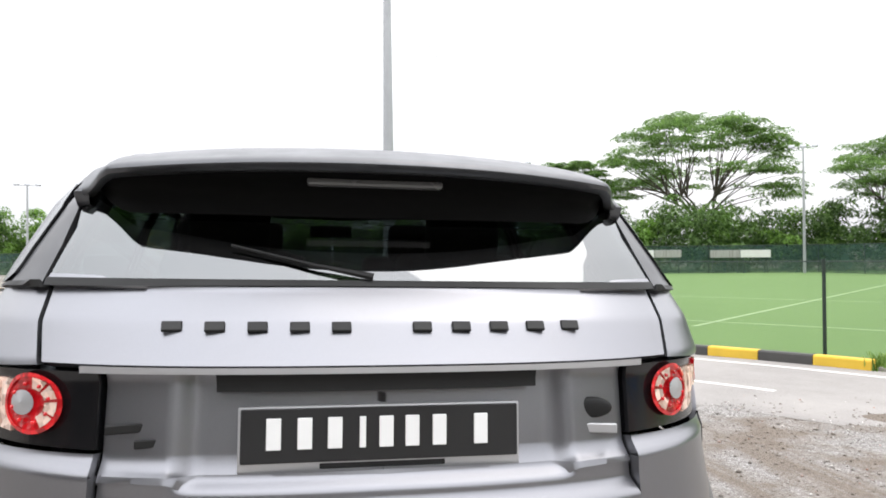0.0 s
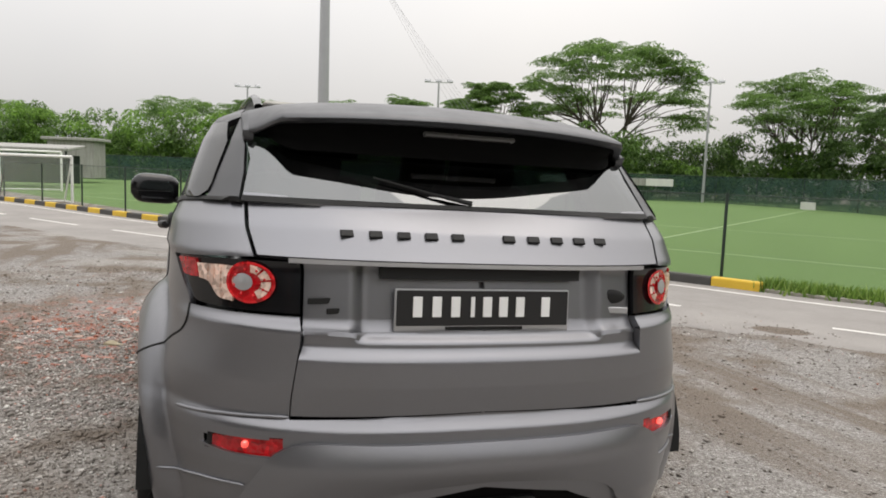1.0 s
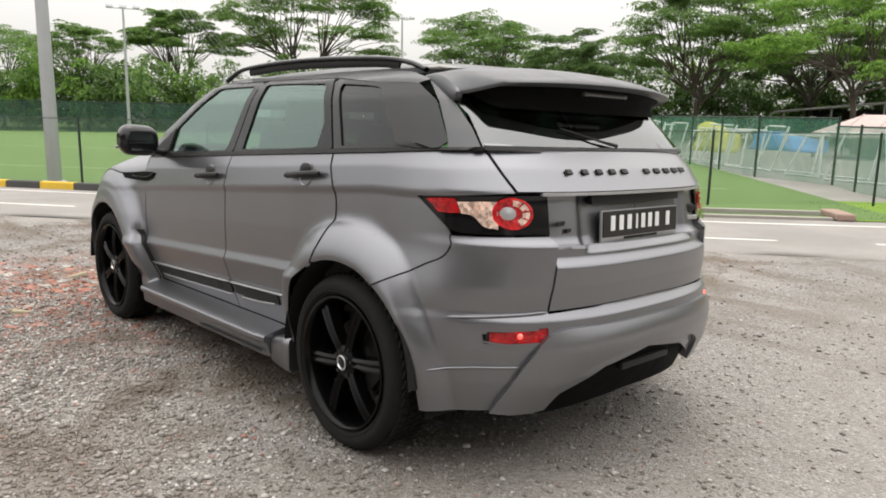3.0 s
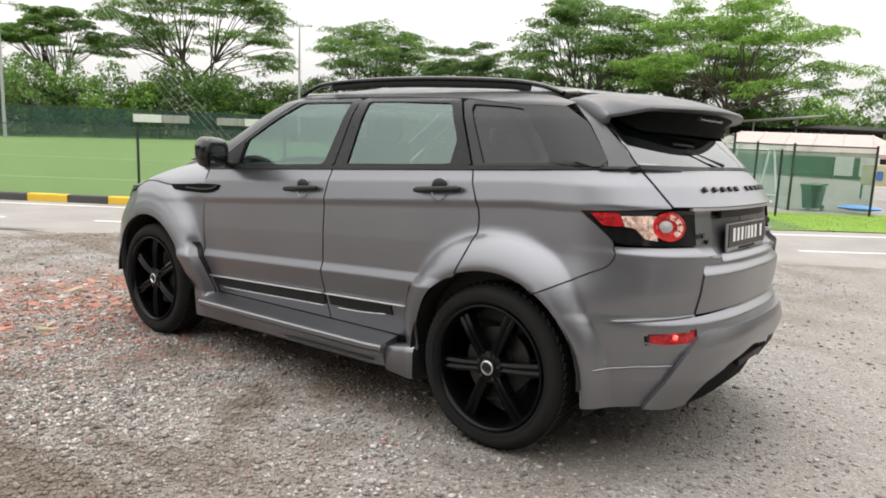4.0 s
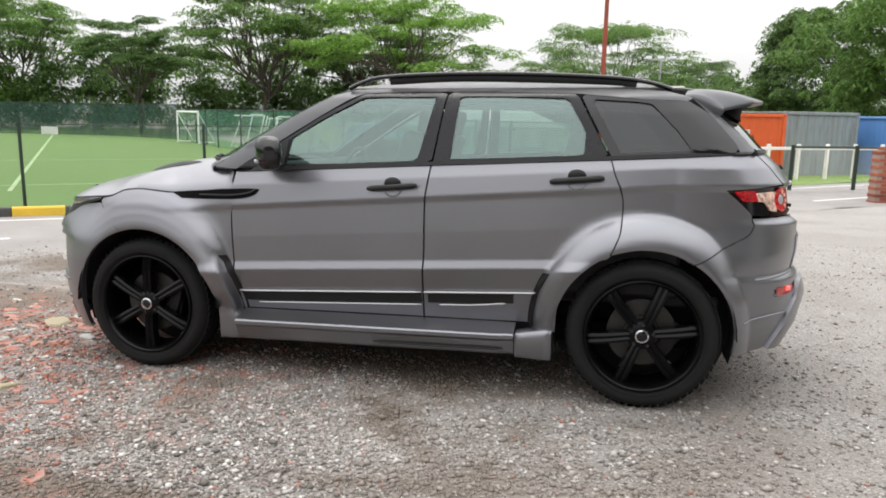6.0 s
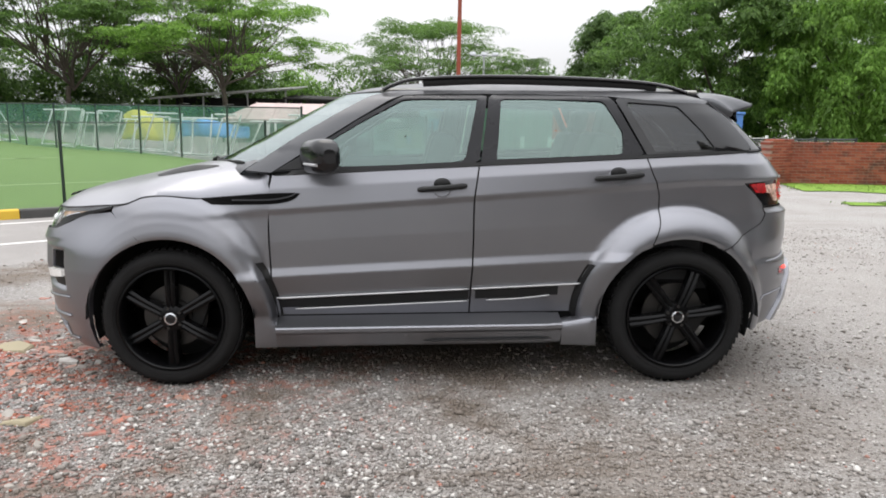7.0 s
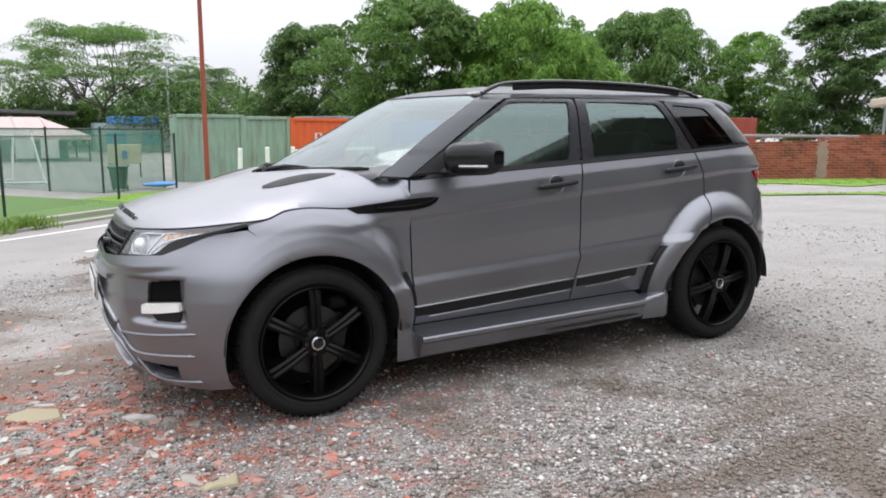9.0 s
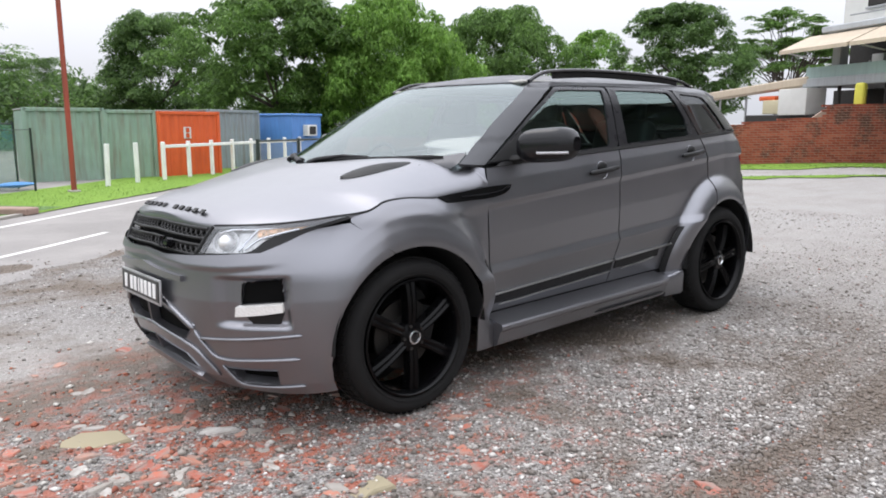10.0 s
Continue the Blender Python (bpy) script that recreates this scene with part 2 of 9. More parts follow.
def ground_material():
    m, nt, b = material("gravel_ground")
    tcn = nt.nodes.new("ShaderNodeTexCoord")
    pos = tcn.outputs["Object"]
    fine = nt.nodes.new("ShaderNodeTexVoronoi")
    fine.inputs["Scale"].default_value = 115.0
    nt.links.new(pos, fine.inputs["Vector"])
    mid = nt.nodes.new("ShaderNodeTexVoronoi")
    mid.inputs["Scale"].default_value = 46.0
    nt.links.new(pos, mid.inputs["Vector"])
    sep = nt.nodes.new("ShaderNodeSeparateColor")
    nt.links.new(fine.outputs["Color"], sep.inputs["Color"])
    stone = ramp_out(nt, sep.outputs[0], [(0.0, (0.085, 0.075, 0.066)), (0.35, (0.18, 0.166, 0.152)), (0.7, (0.28, 0.265, 0.25)), (0.93, (0.42, 0.405, 0.385)), (1.0, (0.62, 0.61, 0.59))])
    sep2 = nt.nodes.new("ShaderNodeSeparateColor")
    nt.links.new(mid.outputs["Color"], sep2.inputs["Color"])
    stone2 = ramp_out(nt, sep2.outputs[1], [(0.0, (0.10, 0.092, 0.085)), (0.5, (0.18, 0.17, 0.16)), (0.9, (0.28, 0.27, 0.26)), (1.0, (0.45, 0.44, 0.42))])
    mixed = mix_color(nt, 0.35, stone, stone2)
    mud, pale = yard_masks(nt, pos)
    dusty = mix_color(nt, pale, mixed, mix_color(nt, noise_out(nt, 60.0, 3.0, vec=pos), (0.275, 0.252, 0.228), (0.43, 0.403, 0.372)))
    c2 = mix_color(nt, mud, dusty, mix_color(nt, ramp_out(nt, noise_out(nt, 55.0, 5.0, 0.7, vec=pos), [(0.35, 0.0), (0.7, 1.0)]), (0.082, 0.060, 0.044), (0.20, 0.158, 0.120)))
    # crushed red brick trodden into the ground before the car
    mp = nt.nodes.new("ShaderNodeMapping")
    mp.inputs["Location"].default_value = (2.2, 0.9, 0)
    nt.links.new(pos, mp.inputs["Vector"])
    ln = nt.nodes.new("ShaderNodeVectorMath")
    ln.operation = "LENGTH"
    nt.links.new(mp.outputs[0], ln.inputs[0])
    near = nt.nodes.new("ShaderNodeMapRange")
    near.inputs[1].default_value, near.inputs[2].default_value, near.inputs[3].default_value, near.inputs[4].default_value = 0.5, 2.4, 0.9, 0.0
    nt.links.new(ln.outputs["Value"], near.inputs[0])
    spots = ramp_out(nt, noise_out(nt, 7.0, 5.0, 0.7, vec=pos), [(0.47, 0.0), (0.60, 1.0)])
    ml = nt.nodes.new("ShaderNodeMath")
    ml.operation = "MULTIPLY"
    nt.links.new(near.outputs[0], ml.inputs[0])
    nt.links.new(spots, ml.inputs[1])
    c3 = mix_color(nt, ml.outputs[0], c2, (0.36, 0.105, 0.06))
    # dry, dusty stretch towards the wall
    sx = nt.nodes.new("ShaderNodeSeparateXYZ")
    nt.links.new(pos, sx.inputs[0])
    dry = nt.nodes.new("ShaderNodeMapRange")
    dry.inputs[1].default_value, dry.inputs[2].default_value, dry.inputs[3].default_value, dry.inputs[4].default_value = 1.5, 6.5, 0.0, 0.5
    nt.links.new(sx.outputs[0], dry.inputs[0])
    dm = nt.nodes.new("ShaderNodeMath")
    dm.operation = "MULTIPLY"
    nt.links.new(dry.outputs[0], dm.inputs[0])
    nt.links.new(ramp_out(nt, noise_out(nt, 0.8, 6.0, 0.6, vec=pos), [(0.3, 0.35), (0.6, 1.0)]), dm.inputs[1])
    c3 = mix_color(nt, dm.outputs[0], c3, mix_color(nt, noise_out(nt, 70.0, 3.0, vec=pos), (0.30, 0.295, 0.285), (0.46, 0.45, 0.44)))
    nt.links.new(c3, b.inputs["Base Color"])
    b.inputs["Roughness"].default_value = 0.88
    add = nt.nodes.new("ShaderNodeMath")
    add.operation = "ADD"
    nt.links.new(fine.outputs["Distance"], add.inputs[0])
    nt.links.new(mid.outputs["Distance"], add.inputs[1])
    inv = nt.nodes.new("ShaderNodeMath")
    inv.operation = "MULTIPLY"
    inv.inputs[1].default_value = -1.0
    nt.links.new(add.outputs[0], inv.inputs[0])
    bump(nt, b, inv.outputs[0], 0.9, 0.009)
    return m


def island_material(name, stops, rough=0.8, translucent=0.0, grain=0.0, soot=0.0):
    """A material whose tone changes from piece to piece of a joined mesh."""
    m, nt, b = material(name)
    geo = nt.nodes.new("ShaderNodeNewGeometry")
    col = ramp_out(nt, geo.outputs["Random Per Island"], stops)
    big = noise_out(nt, 0.45, 3.0)
    dark = mix_color(nt, big, (0.72, 0.72, 0.72), (1.25, 1.25, 1.2))
    mul = nt.nodes.new("ShaderNodeMix")
    mul.data_type, mul.blend_type = "RGBA", "MULTIPLY"
    mul.inputs[0].default_value = 1.0
    nt.links.new(col, mul.inputs[6])
    nt.links.new(dark, mul.inputs[7])
    nt.links.new(mul.outputs[2], b.inputs["Base Color"])
    if soot:
        blot = ramp_out(nt, noise_out(nt, 1.1, 7.0, 0.72), [(0.52, 0.0), (0.62, soot)])
        nt.links.new(mix_color(nt, blot, mul.outputs[2], (0.045, 0.032, 0.026)), b.inputs["Base Color"])
    b.inputs["Roughness"].default_value = rough
    if translucent:
        out = nt.nodes["Material Output"]
        tl = nt.nodes.new("ShaderNodeBsdfTranslucent")
        nt.links.new(mul.outputs[2], tl.inputs["Color"])
        mx = nt.nodes.new("ShaderNodeMixShader")
        mx.inputs[0].default_value = translucent
        nt.links.new(b.outputs[0], mx.inputs[1])
        nt.links.new(tl.outputs[0], mx.inputs[2])
        nt.links.new(mx.outputs[0], out.inputs["Surface"])
    if grain:
        bump(nt, b, noise_out(nt, 90.0, 3.0), 0.5, grain)
    return m


def object_random_material(name, stops, rough=0.8, grain=0.003):
    m, nt, b = material(name)
    oi = nt.nodes.new("ShaderNodeObjectInfo")
    col = ramp_out(nt, oi.outputs["Random"], stops)
    nt.links.new(mix_color(nt, ramp_out(nt, noise_out(nt, 30.0, 5.0), [(0.35, 0.0), (0.62, 0.75)]), col, (0.25, 0.22, 0.19)), b.inputs["Base Color"])
    b.inputs["Roughness"].default_value = rough
    bump(nt, b, noise_out(nt, 60.0, 5.0), 0.7, grain)
    return m


def asphalt_material():
    m, nt, b = material("worn_asphalt")
    agg = noise_out(nt, 130.0, 2.0)
    base = ramp_out(nt, agg, [(0.3, (0.15, 0.139, 0.130)), (0.7, (0.27, 0.255, 0.242))])
    worn = ramp_out(nt, noise_out(nt, 0.7, 6.0, 0.65), [(0.40, 0.0), (0.66, 0.65)])
    nt.links.new(mix_color(nt, worn, base, (0.30, 0.282, 0.265)), b.inputs["Base Color"])
    b.inputs["Roughness"].default_value = 0.85
    bump(nt, b, agg, 0.5, 0.004)
    return m


def turf_material(name, a, c, scale=0.35):
    m, nt, b = material(name)
    patch = noise_out(nt, scale, 5.0, 0.6)
    col = mix_color(nt, patch, a, c)
    blade = noise_out(nt, 140.0, 2.0)
    dark = ramp_out(nt, blade, [(0.3, 0.75), (0.7, 1.15)])
    mul = nt.nodes.new("ShaderNodeMix")
    mul.data_type, mul.blend_type = "RGBA", "MULTIPLY"
    mul.inputs[0].default_value = 1.0
    nt.links.new(col, mul.inputs[6])
    nt.links.new(dark, mul.inputs[7])
    nt.links.new(mul.outputs[2], b.inputs["Base Color"])
    b.inputs["Roughness"].default_value = 0.9
    b.inputs["Specular IOR Level"].default_value = 0.2
    bump(nt, b, blade, 0.6, 0.02)
    return m


def net_material(name, color, cover):
    """Fine netting: most of the light goes straight through."""
    m, nt, b = material(name)
    out = nt.nodes["Material Output"]
    tr = nt.nodes.new("ShaderNodeBsdfTransparent")
    mx = nt.nodes.new("ShaderNodeMixShader")
    uneven = ramp_out(nt, noise_out(nt, 0.8, 4.0), [(0.3, cover * 0.75), (0.7, min(cover * 1.25, 1.0))])
    nt.links.new(uneven, mx.inputs[0])
    nt.links.new(tr.outputs[0], mx.inputs[1])
    nt.links.new(b.outputs[0], mx.inputs[2])
    nt.links.new(mx.outputs[0], out.inputs["Surface"])
    b.inputs["Base Color"].default_value = (*color, 1)
    b.inputs["Roughness"].default_value = 0.8
    return m


def streaked(name, color, dirt, rough=0.6, metal=0.0, amount=0.6):
    """Painted metal with runs of dirt from top to bottom."""
    m, nt, b = material(name)
    tcn = nt.nodes.new("ShaderNodeTexCoord")
    mp = nt.nodes.new("ShaderNodeMapping")
    mp.inputs["Scale"].default_value = (6.0, 6.0, 0.5)
    nt.links.new(tcn.outputs["Object"], mp.inputs["Vector"])
    run = ramp_out(nt, noise_out(nt, 1.6, 6.0, 0.65, vec=mp.outputs[0]), [(0.46, 0.0), (0.7, amount)])
    tone = mix_color(nt, noise_out(nt, 2.0, 5.0), tuple(c * 0.82 for c in color), tuple(min(c * 1.15, 1) for c in color))
    nt.links.new(mix_color(nt, run, tone, dirt), b.inputs["Base Color"])
    b.inputs["Roughness"].default_value = rough
    b.inputs["Metallic"].default_value = metal
    bump(nt, b, noise_out(nt, 25.0, 4.0), 0.2, 0.004)
    return m


GRAVEL = ground_material()
STONES = stones_material([(0.0, (0.075, 0.064, 0.054)), (0.30, (0.155, 0.138, 0.122)), (0.55, (0.26, 0.240, 0.220)), (0.80, (0.42, 0.395, 0.367)), (0.965, (0.68, 0.66, 0.63)), (0.985, (0.34, 0.11, 0.07)), (1.0, (0.40, 0.13, 0.08))])
BRICKBAT = object_random_material("broken_red_brick", [(0.0, (0.30, 0.070, 0.042)), (0.4, (0.42, 0.110, 0.065)), (0.75, (0.48, 0.17, 0.10)), (1.0, (0.38, 0.26, 0.21))])
CHUNK = object_random_material("broken_concrete", [(0.0, (0.25, 0.23, 0.20)), (0.4, (0.36, 0.34, 0.31)), (0.75, (0.42, 0.40, 0.37)), (1.0, (0.56, 0.54, 0.51))])
CRUSHED = island_material("crushed_red_brick", [(0.0, (0.22, 0.075, 0.05)), (0.30, (0.36, 0.12, 0.075)), (0.50, (0.40, 0.21, 0.15)), (0.60, (0.32, 0.29, 0.26)), (1.0, (0.50, 0.48, 0.45))], 0.9, grain=0.002)
SLAB = simple("tan_stone_slab", (0.30, 0.26, 0.17), 0.85, grain=0.003, scale=50, var=0.25)
ASPHALT = asphalt_material()
ROAD_WHITE = simple("worn_road_paint", (0.62, 0.61, 0.58), 0.8, grain=0.002, scale=120, var=0.25)
TURF = turf_material("artificial_turf", (0.102, 0.176, 0.056), (0.138, 0.228, 0.078), 0.12)
PITCH_LINE = simple("worn_pitch_line", (0.26, 0.36, 0.18), 0.85, var=0.3)
VERGE = turf_material("verge_grass", (0.14, 0.25, 0.035), (0.21, 0.34, 0.055), 0.9)
BLADES = island_material("grass_blades", [(0.0, (0.07, 0.14, 0.02)), (0.5, (0.14, 0.25, 0.04)), (1.0, (0.24, 0.34, 0.08))], 0.7, 0.3)
KERB_YELLOW = simple("yellow_kerb_paint", (0.62, 0.40, 0.04), 0.75, grain=0.003, scale=40, var=0.22)
KERB_BLACK = simple("black_kerb_paint", (0.055, 0.053, 0.05), 0.75, grain=0.003, scale=40, var=0.35)
CONCRETE = simple("weathered_concrete", (0.30, 0.28, 0.25), 0.9, grain=0.004, scale=30, var=0.25)
POST_GREEN = simple("dark_green_post", (0.010, 0.022, 0.015), 0.5)
NET_NEAR = net_material("pitch_fence_netting", (0.11, 0.17, 0.10), 0.15)
NET_FAR = net_material("dark_green_wind_net", (0.018, 0.055, 0.040), 0.72)
NET_MID = net_material("green_sports_net", (0.085, 0.24, 0.17), 0.48)
NET_WHITE = net_material("white_goal_net", (0.75, 0.78, 0.76), 0.16)
WHITE_PAINT = simple("white_painted_metal", (0.74, 0.74, 0.72), 0.5)
GALV = simple("galvanised_pole", (0.36, 0.37, 0.38), 0.45, 0.5)
RUST_RED = streaked("rusty_red_pole", (0.30, 0.055, 0.03), (0.10, 0.05, 0.035), 0.7, 0.0, 0.7)
CONT_GREEN = streaked("pale_green_container_paint", (0.22, 0.32, 0.25), (0.16, 0.11, 0.08), 0.6)
CONT_ORANGE = streaked("orange_container_paint", (0.62, 0.10, 0.02), (0.40, 0.06, 0.02), 0.55, 0.0, 0.4)
CONT_GREY = streaked("blue_grey_container_paint", (0.22, 0.26, 0.28), (0.14, 0.10, 0.08), 0.6)
CABIN_BLUE = streaked("blue_cabin_paint", (0.07, 0.20, 0.48), (0.05, 0.10, 0.2), 0.55, 0.0, 0.3)
BRICKS = island_material("red_wall_brick", [(0.0, (0.22, 0.050, 0.030)), (0.35, (0.28, 0.066, 0.038)), (0.75, (0.34, 0.085, 0.048)), (1.0, (0.38, 0.12, 0.075))], 0.85, grain=0.004, soot=0.8)
MORTAR = simple("dirty_mortar", (0.30, 0.21, 0.17), 0.95, grain=0.003, scale=60, var=0.3)
TENT = streaked("faded_pink_tent_cloth", (0.46, 0.36, 0.34), (0.30, 0.24, 0.22), 0.8, 0.0, 0.5)
ROOF_SHEET = streaked("grey_sheet_roof", (0.30, 0.30, 0.28), (0.12, 0.10, 0.09), 0.6)
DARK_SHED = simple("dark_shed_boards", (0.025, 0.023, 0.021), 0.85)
BIN_GREEN = simple("dark_green_bin_plastic", (0.015, 0.060, 0.042), 0.45)
SIGN_WHITE = simple("faded_white_sign", (0.60, 0.60, 0.57), 0.6)
SIGN_CREAM = simple("cream_sign_board", (0.50, 0.45, 0.30), 0.6)
TARP_BLUE = simple("blue_tarpaulin", (0.08, 0.28, 0.62), 0.5)
TARP_YELLOW = simple("yellow_tarpaulin", (0.62, 0.58, 0.08), 0.6)
BANNER_BLUE = simple("pale_blue_banner", (0.12, 0.34, 0.46), 0.6)
BANNER_ORANGE = simple("orange_banner", (0.56, 0.22, 0.10), 0.6)
WALL_GREY = streaked("grey_render_wall", (0.40, 0.42, 0.44), (0.25, 0.25, 0.25), 0.85, 0.0, 0.4)
AWNING = streaked("beige_awning_cloth", (0.50, 0.42, 0.32), (0.34, 0.28, 0.22), 0.8, 0.0, 0.4)
BALCONY = streaked("pale_green_parapet", (0.33, 0.44, 0.42), (0.22, 0.26, 0.25), 0.7, 0.0, 0.4)
BARK = simple("grey_brown_bark", (0.075, 0.062, 0.048), 0.95, grain=0.02, scale=8, var=0.3)
LEAF_DARK = island_material("dark_tree_leaves", [(0.0, (0.050, 0.098, 0.030)), (0.5, (0.094, 0.176, 0.046)), (1.0, (0.150, 0.250, 0.070))], 0.6, 0.55)
LEAF_MID = island_material("green_tree_leaves", [(0.0, (0.064, 0.123, 0.031)), (0.5, (0.122, 0.230, 0.050)), (1.0, (0.191, 0.325, 0.078))], 0.6, 0.55)
LEAF_BRIGHT = island_material("bright_tree_leaves", [(0.0, (0.093, 0.179, 0.031)), (0.5, (0.168, 0.319, 0.050)), (1.0, (0.255, 0.448, 0.090))], 0.6, 0.58)


# ---- the shape of the car body ----
def smooth01(t):
    t = np.clip(t, 0.0, 1.0)
    return t * t * (3 - 2 * t)


def belt(x):
    return 1.145 + 0.0495 * x


def crease_hi(x):
    return 0.968 + 0.07 * x


def crease_lo(x):
    return 0.637 + 0.052 * x


def half_width(x, z):
    """Half the width of the body side at x (middle part of the car) and height z."""
    zb, c1, c2 = belt(x), crease_hi(x), crease_lo(x)
    # lower side, seen as (height, half width) pairs that follow the two creases
    lo = np.stack([0 * z + 0.18, 0 * z + 0.36, c2 - 0.13, c2 - 0.022, c2 + 0.022, (c1 + c2) / 2, c1 - 0.016, c1 + 0.012, (c1 + zb) / 2 + 0.02, zb])
    wid = (0.805, 0.820, 0.874, 0.912, 0.898, 0.903, 0.900, 0.908, 0.893, 0.868)
    w = np.full_like(z, wid[0])
    for i in range(len(wid) - 1):
        f = np.clip((z - lo[i]) / (lo[i + 1] - lo[i]), 0, 1)
        w = w + (wid[i + 1] - wid[i]) * f
    # the lower crease fades out towards the bumpers
    plain = np.interp(z, (0.18, 0.36, 0.60, 0.90), (0.850, 0.880, 0.898, 0.900))
    k = smooth01((np.abs(x) - 0.95) / 0.40) * smooth01((0.94 - z) / 0.06)
    w = w + (plain - w) * k
    up = np.clip(z - zb, 0, None)
    w = w - 0.335 * up - 0.22 * np.clip(z - 1.42, 0, None) - 1.6 * np.clip(z - 1.50, 0, None)
    # the body draws in towards both ends
    w = w - 0.030 * np.clip(-0.7 - x, 0, None) ** 2 - 0.055 * np.clip(x - 0.8, 0, None) ** 2
    return np.clip(w, 0.05, None)


def front_x(z):
    return np.where(z > 1.10, np.interp(z, (1.10, 1.19, 1.316, 1.454, 1.546, 1.58), (-1.36, -1.19, -0.945, -0.69, -0.50, -0.38)),
                    np.interp(z, (0.18, 0.24, 0.33, 0.42, 0.60, 0.72, 0.80, 0.88, 0.96, 1.10), (-2.06, -2.12, -2.16, -2.18, -2.20, -2.19, -2.16, -2.12, -2.07, -1.95)))


def rear_x(z):
    return np.interp(z, (0.18, 0.23, 0.40, 0.53, 0.63, 0.66, 0.75, 0.90, 0.925, 1.06, 1.09, 1.12, 1.17, 1.235, 1.31, 1.40, 1.50, 1.56),
                     (2.02, 2.06, 2.140, 2.165, 2.152, 2.120, 2.138, 2.146, 2.107, 2.085, 2.085, 2.06, 2.02, 1.95, 1.885, 1.80, 1.70, 1.62))


ARCH_X, ARCH_Z = 1.33, 0.36
END = 1.45          # where the sides start to turn into the ends
TURN = 1.30         # length that a quarter turn of an end takes along s


def arch_radius(x, z):
    dx = np.abs(np.abs(x) - ARCH_X)
    dz = np.clip(z - ARCH_Z, 0, None)
    return np.hypot(dx, dz)


def flare(x, z):
    """How far the widened wheel arches stand out from the side: a band with a crease at its outer edge, wider at the top."""
    r = arch_radius(x, z)
    rear_in = 0.562 - 0.026 * smooth01((0.93 - z) / 0.26)
    rear_out = 0.560 - 0.048 * smooth01((0.90 - z) / 0.30)
    front = 0.530 + 0.27 * np.clip(z - 0.62, 0.0, 0.40)
    edge = np.where(x < 0, front, rear_in + (rear_out - rear_in) * smooth01((x - ARCH_X) / 0.25))
    e = np.where(r < 0.43, r, 0.43 + (r - 0.43) * 0.15 / np.maximum(edge - 0.43, 0.02))
    f = np.interp(e, (0.40, 0.415, 0.432, 0.455, 0.48, 0.51, 0.54, 0.565, 0.577, 0.588, 0.60, 0.63), (0.080, 0.091, 0.097, 0.095, 0.089, 0.077, 0.060, 0.040, 0.029, 0.014, 0.004, 0.0))
    soft = np.interp(e, (0.40, 0.415, 0.432, 0.46, 0.50, 0.54, 0.57, 0.588, 0.605, 0.63, 0.67), (0.080, 0.091, 0.097, 0.095, 0.086, 0.069, 0.048, 0.030, 0.014, 0.004, 0.0))
    f = np.where(x < 0, soft, f)
    f = np.where(x < 0, f * smooth01((-0.80 - x) / np.interp(z, (0.64, 0.84), (0.05, 0.26))), f)
    leg = np.interp(r, (0.40, 0.425, 0.46, 0.50, 0.522, 0.545), (0.080, 0.094, 0.091, 0.070, 0.054, 0.0))
    front_leg = np.interp(r, (0.40, 0.425, 0.46, 0.50, 0.512, 0.526, 0.54), (0.080, 0.094, 0.094, 0.086, 0.078, 0.022, 0.0))
    # below the doors the front leg runs on to the skirt
    foot = np.interp(r, (0.40, 0.425, 0.46, 0.50, 0.535, 0.56), (0.080, 0.094, 0.095, 0.092, 0.086, 0.080))
    leg = np.where(x < 0, front_leg + (foot - front_leg) * smooth01((0.345 - z) / 0.03), leg)
    k = smooth01(np.where(x < 0, (0.690 - z) / 0.12, (0.82 - z) / 0.34)) * (np.abs(x) < ARCH_X)
    return (f * (1 - k) + leg * k) * smooth01((z - 0.1) / 0.1)


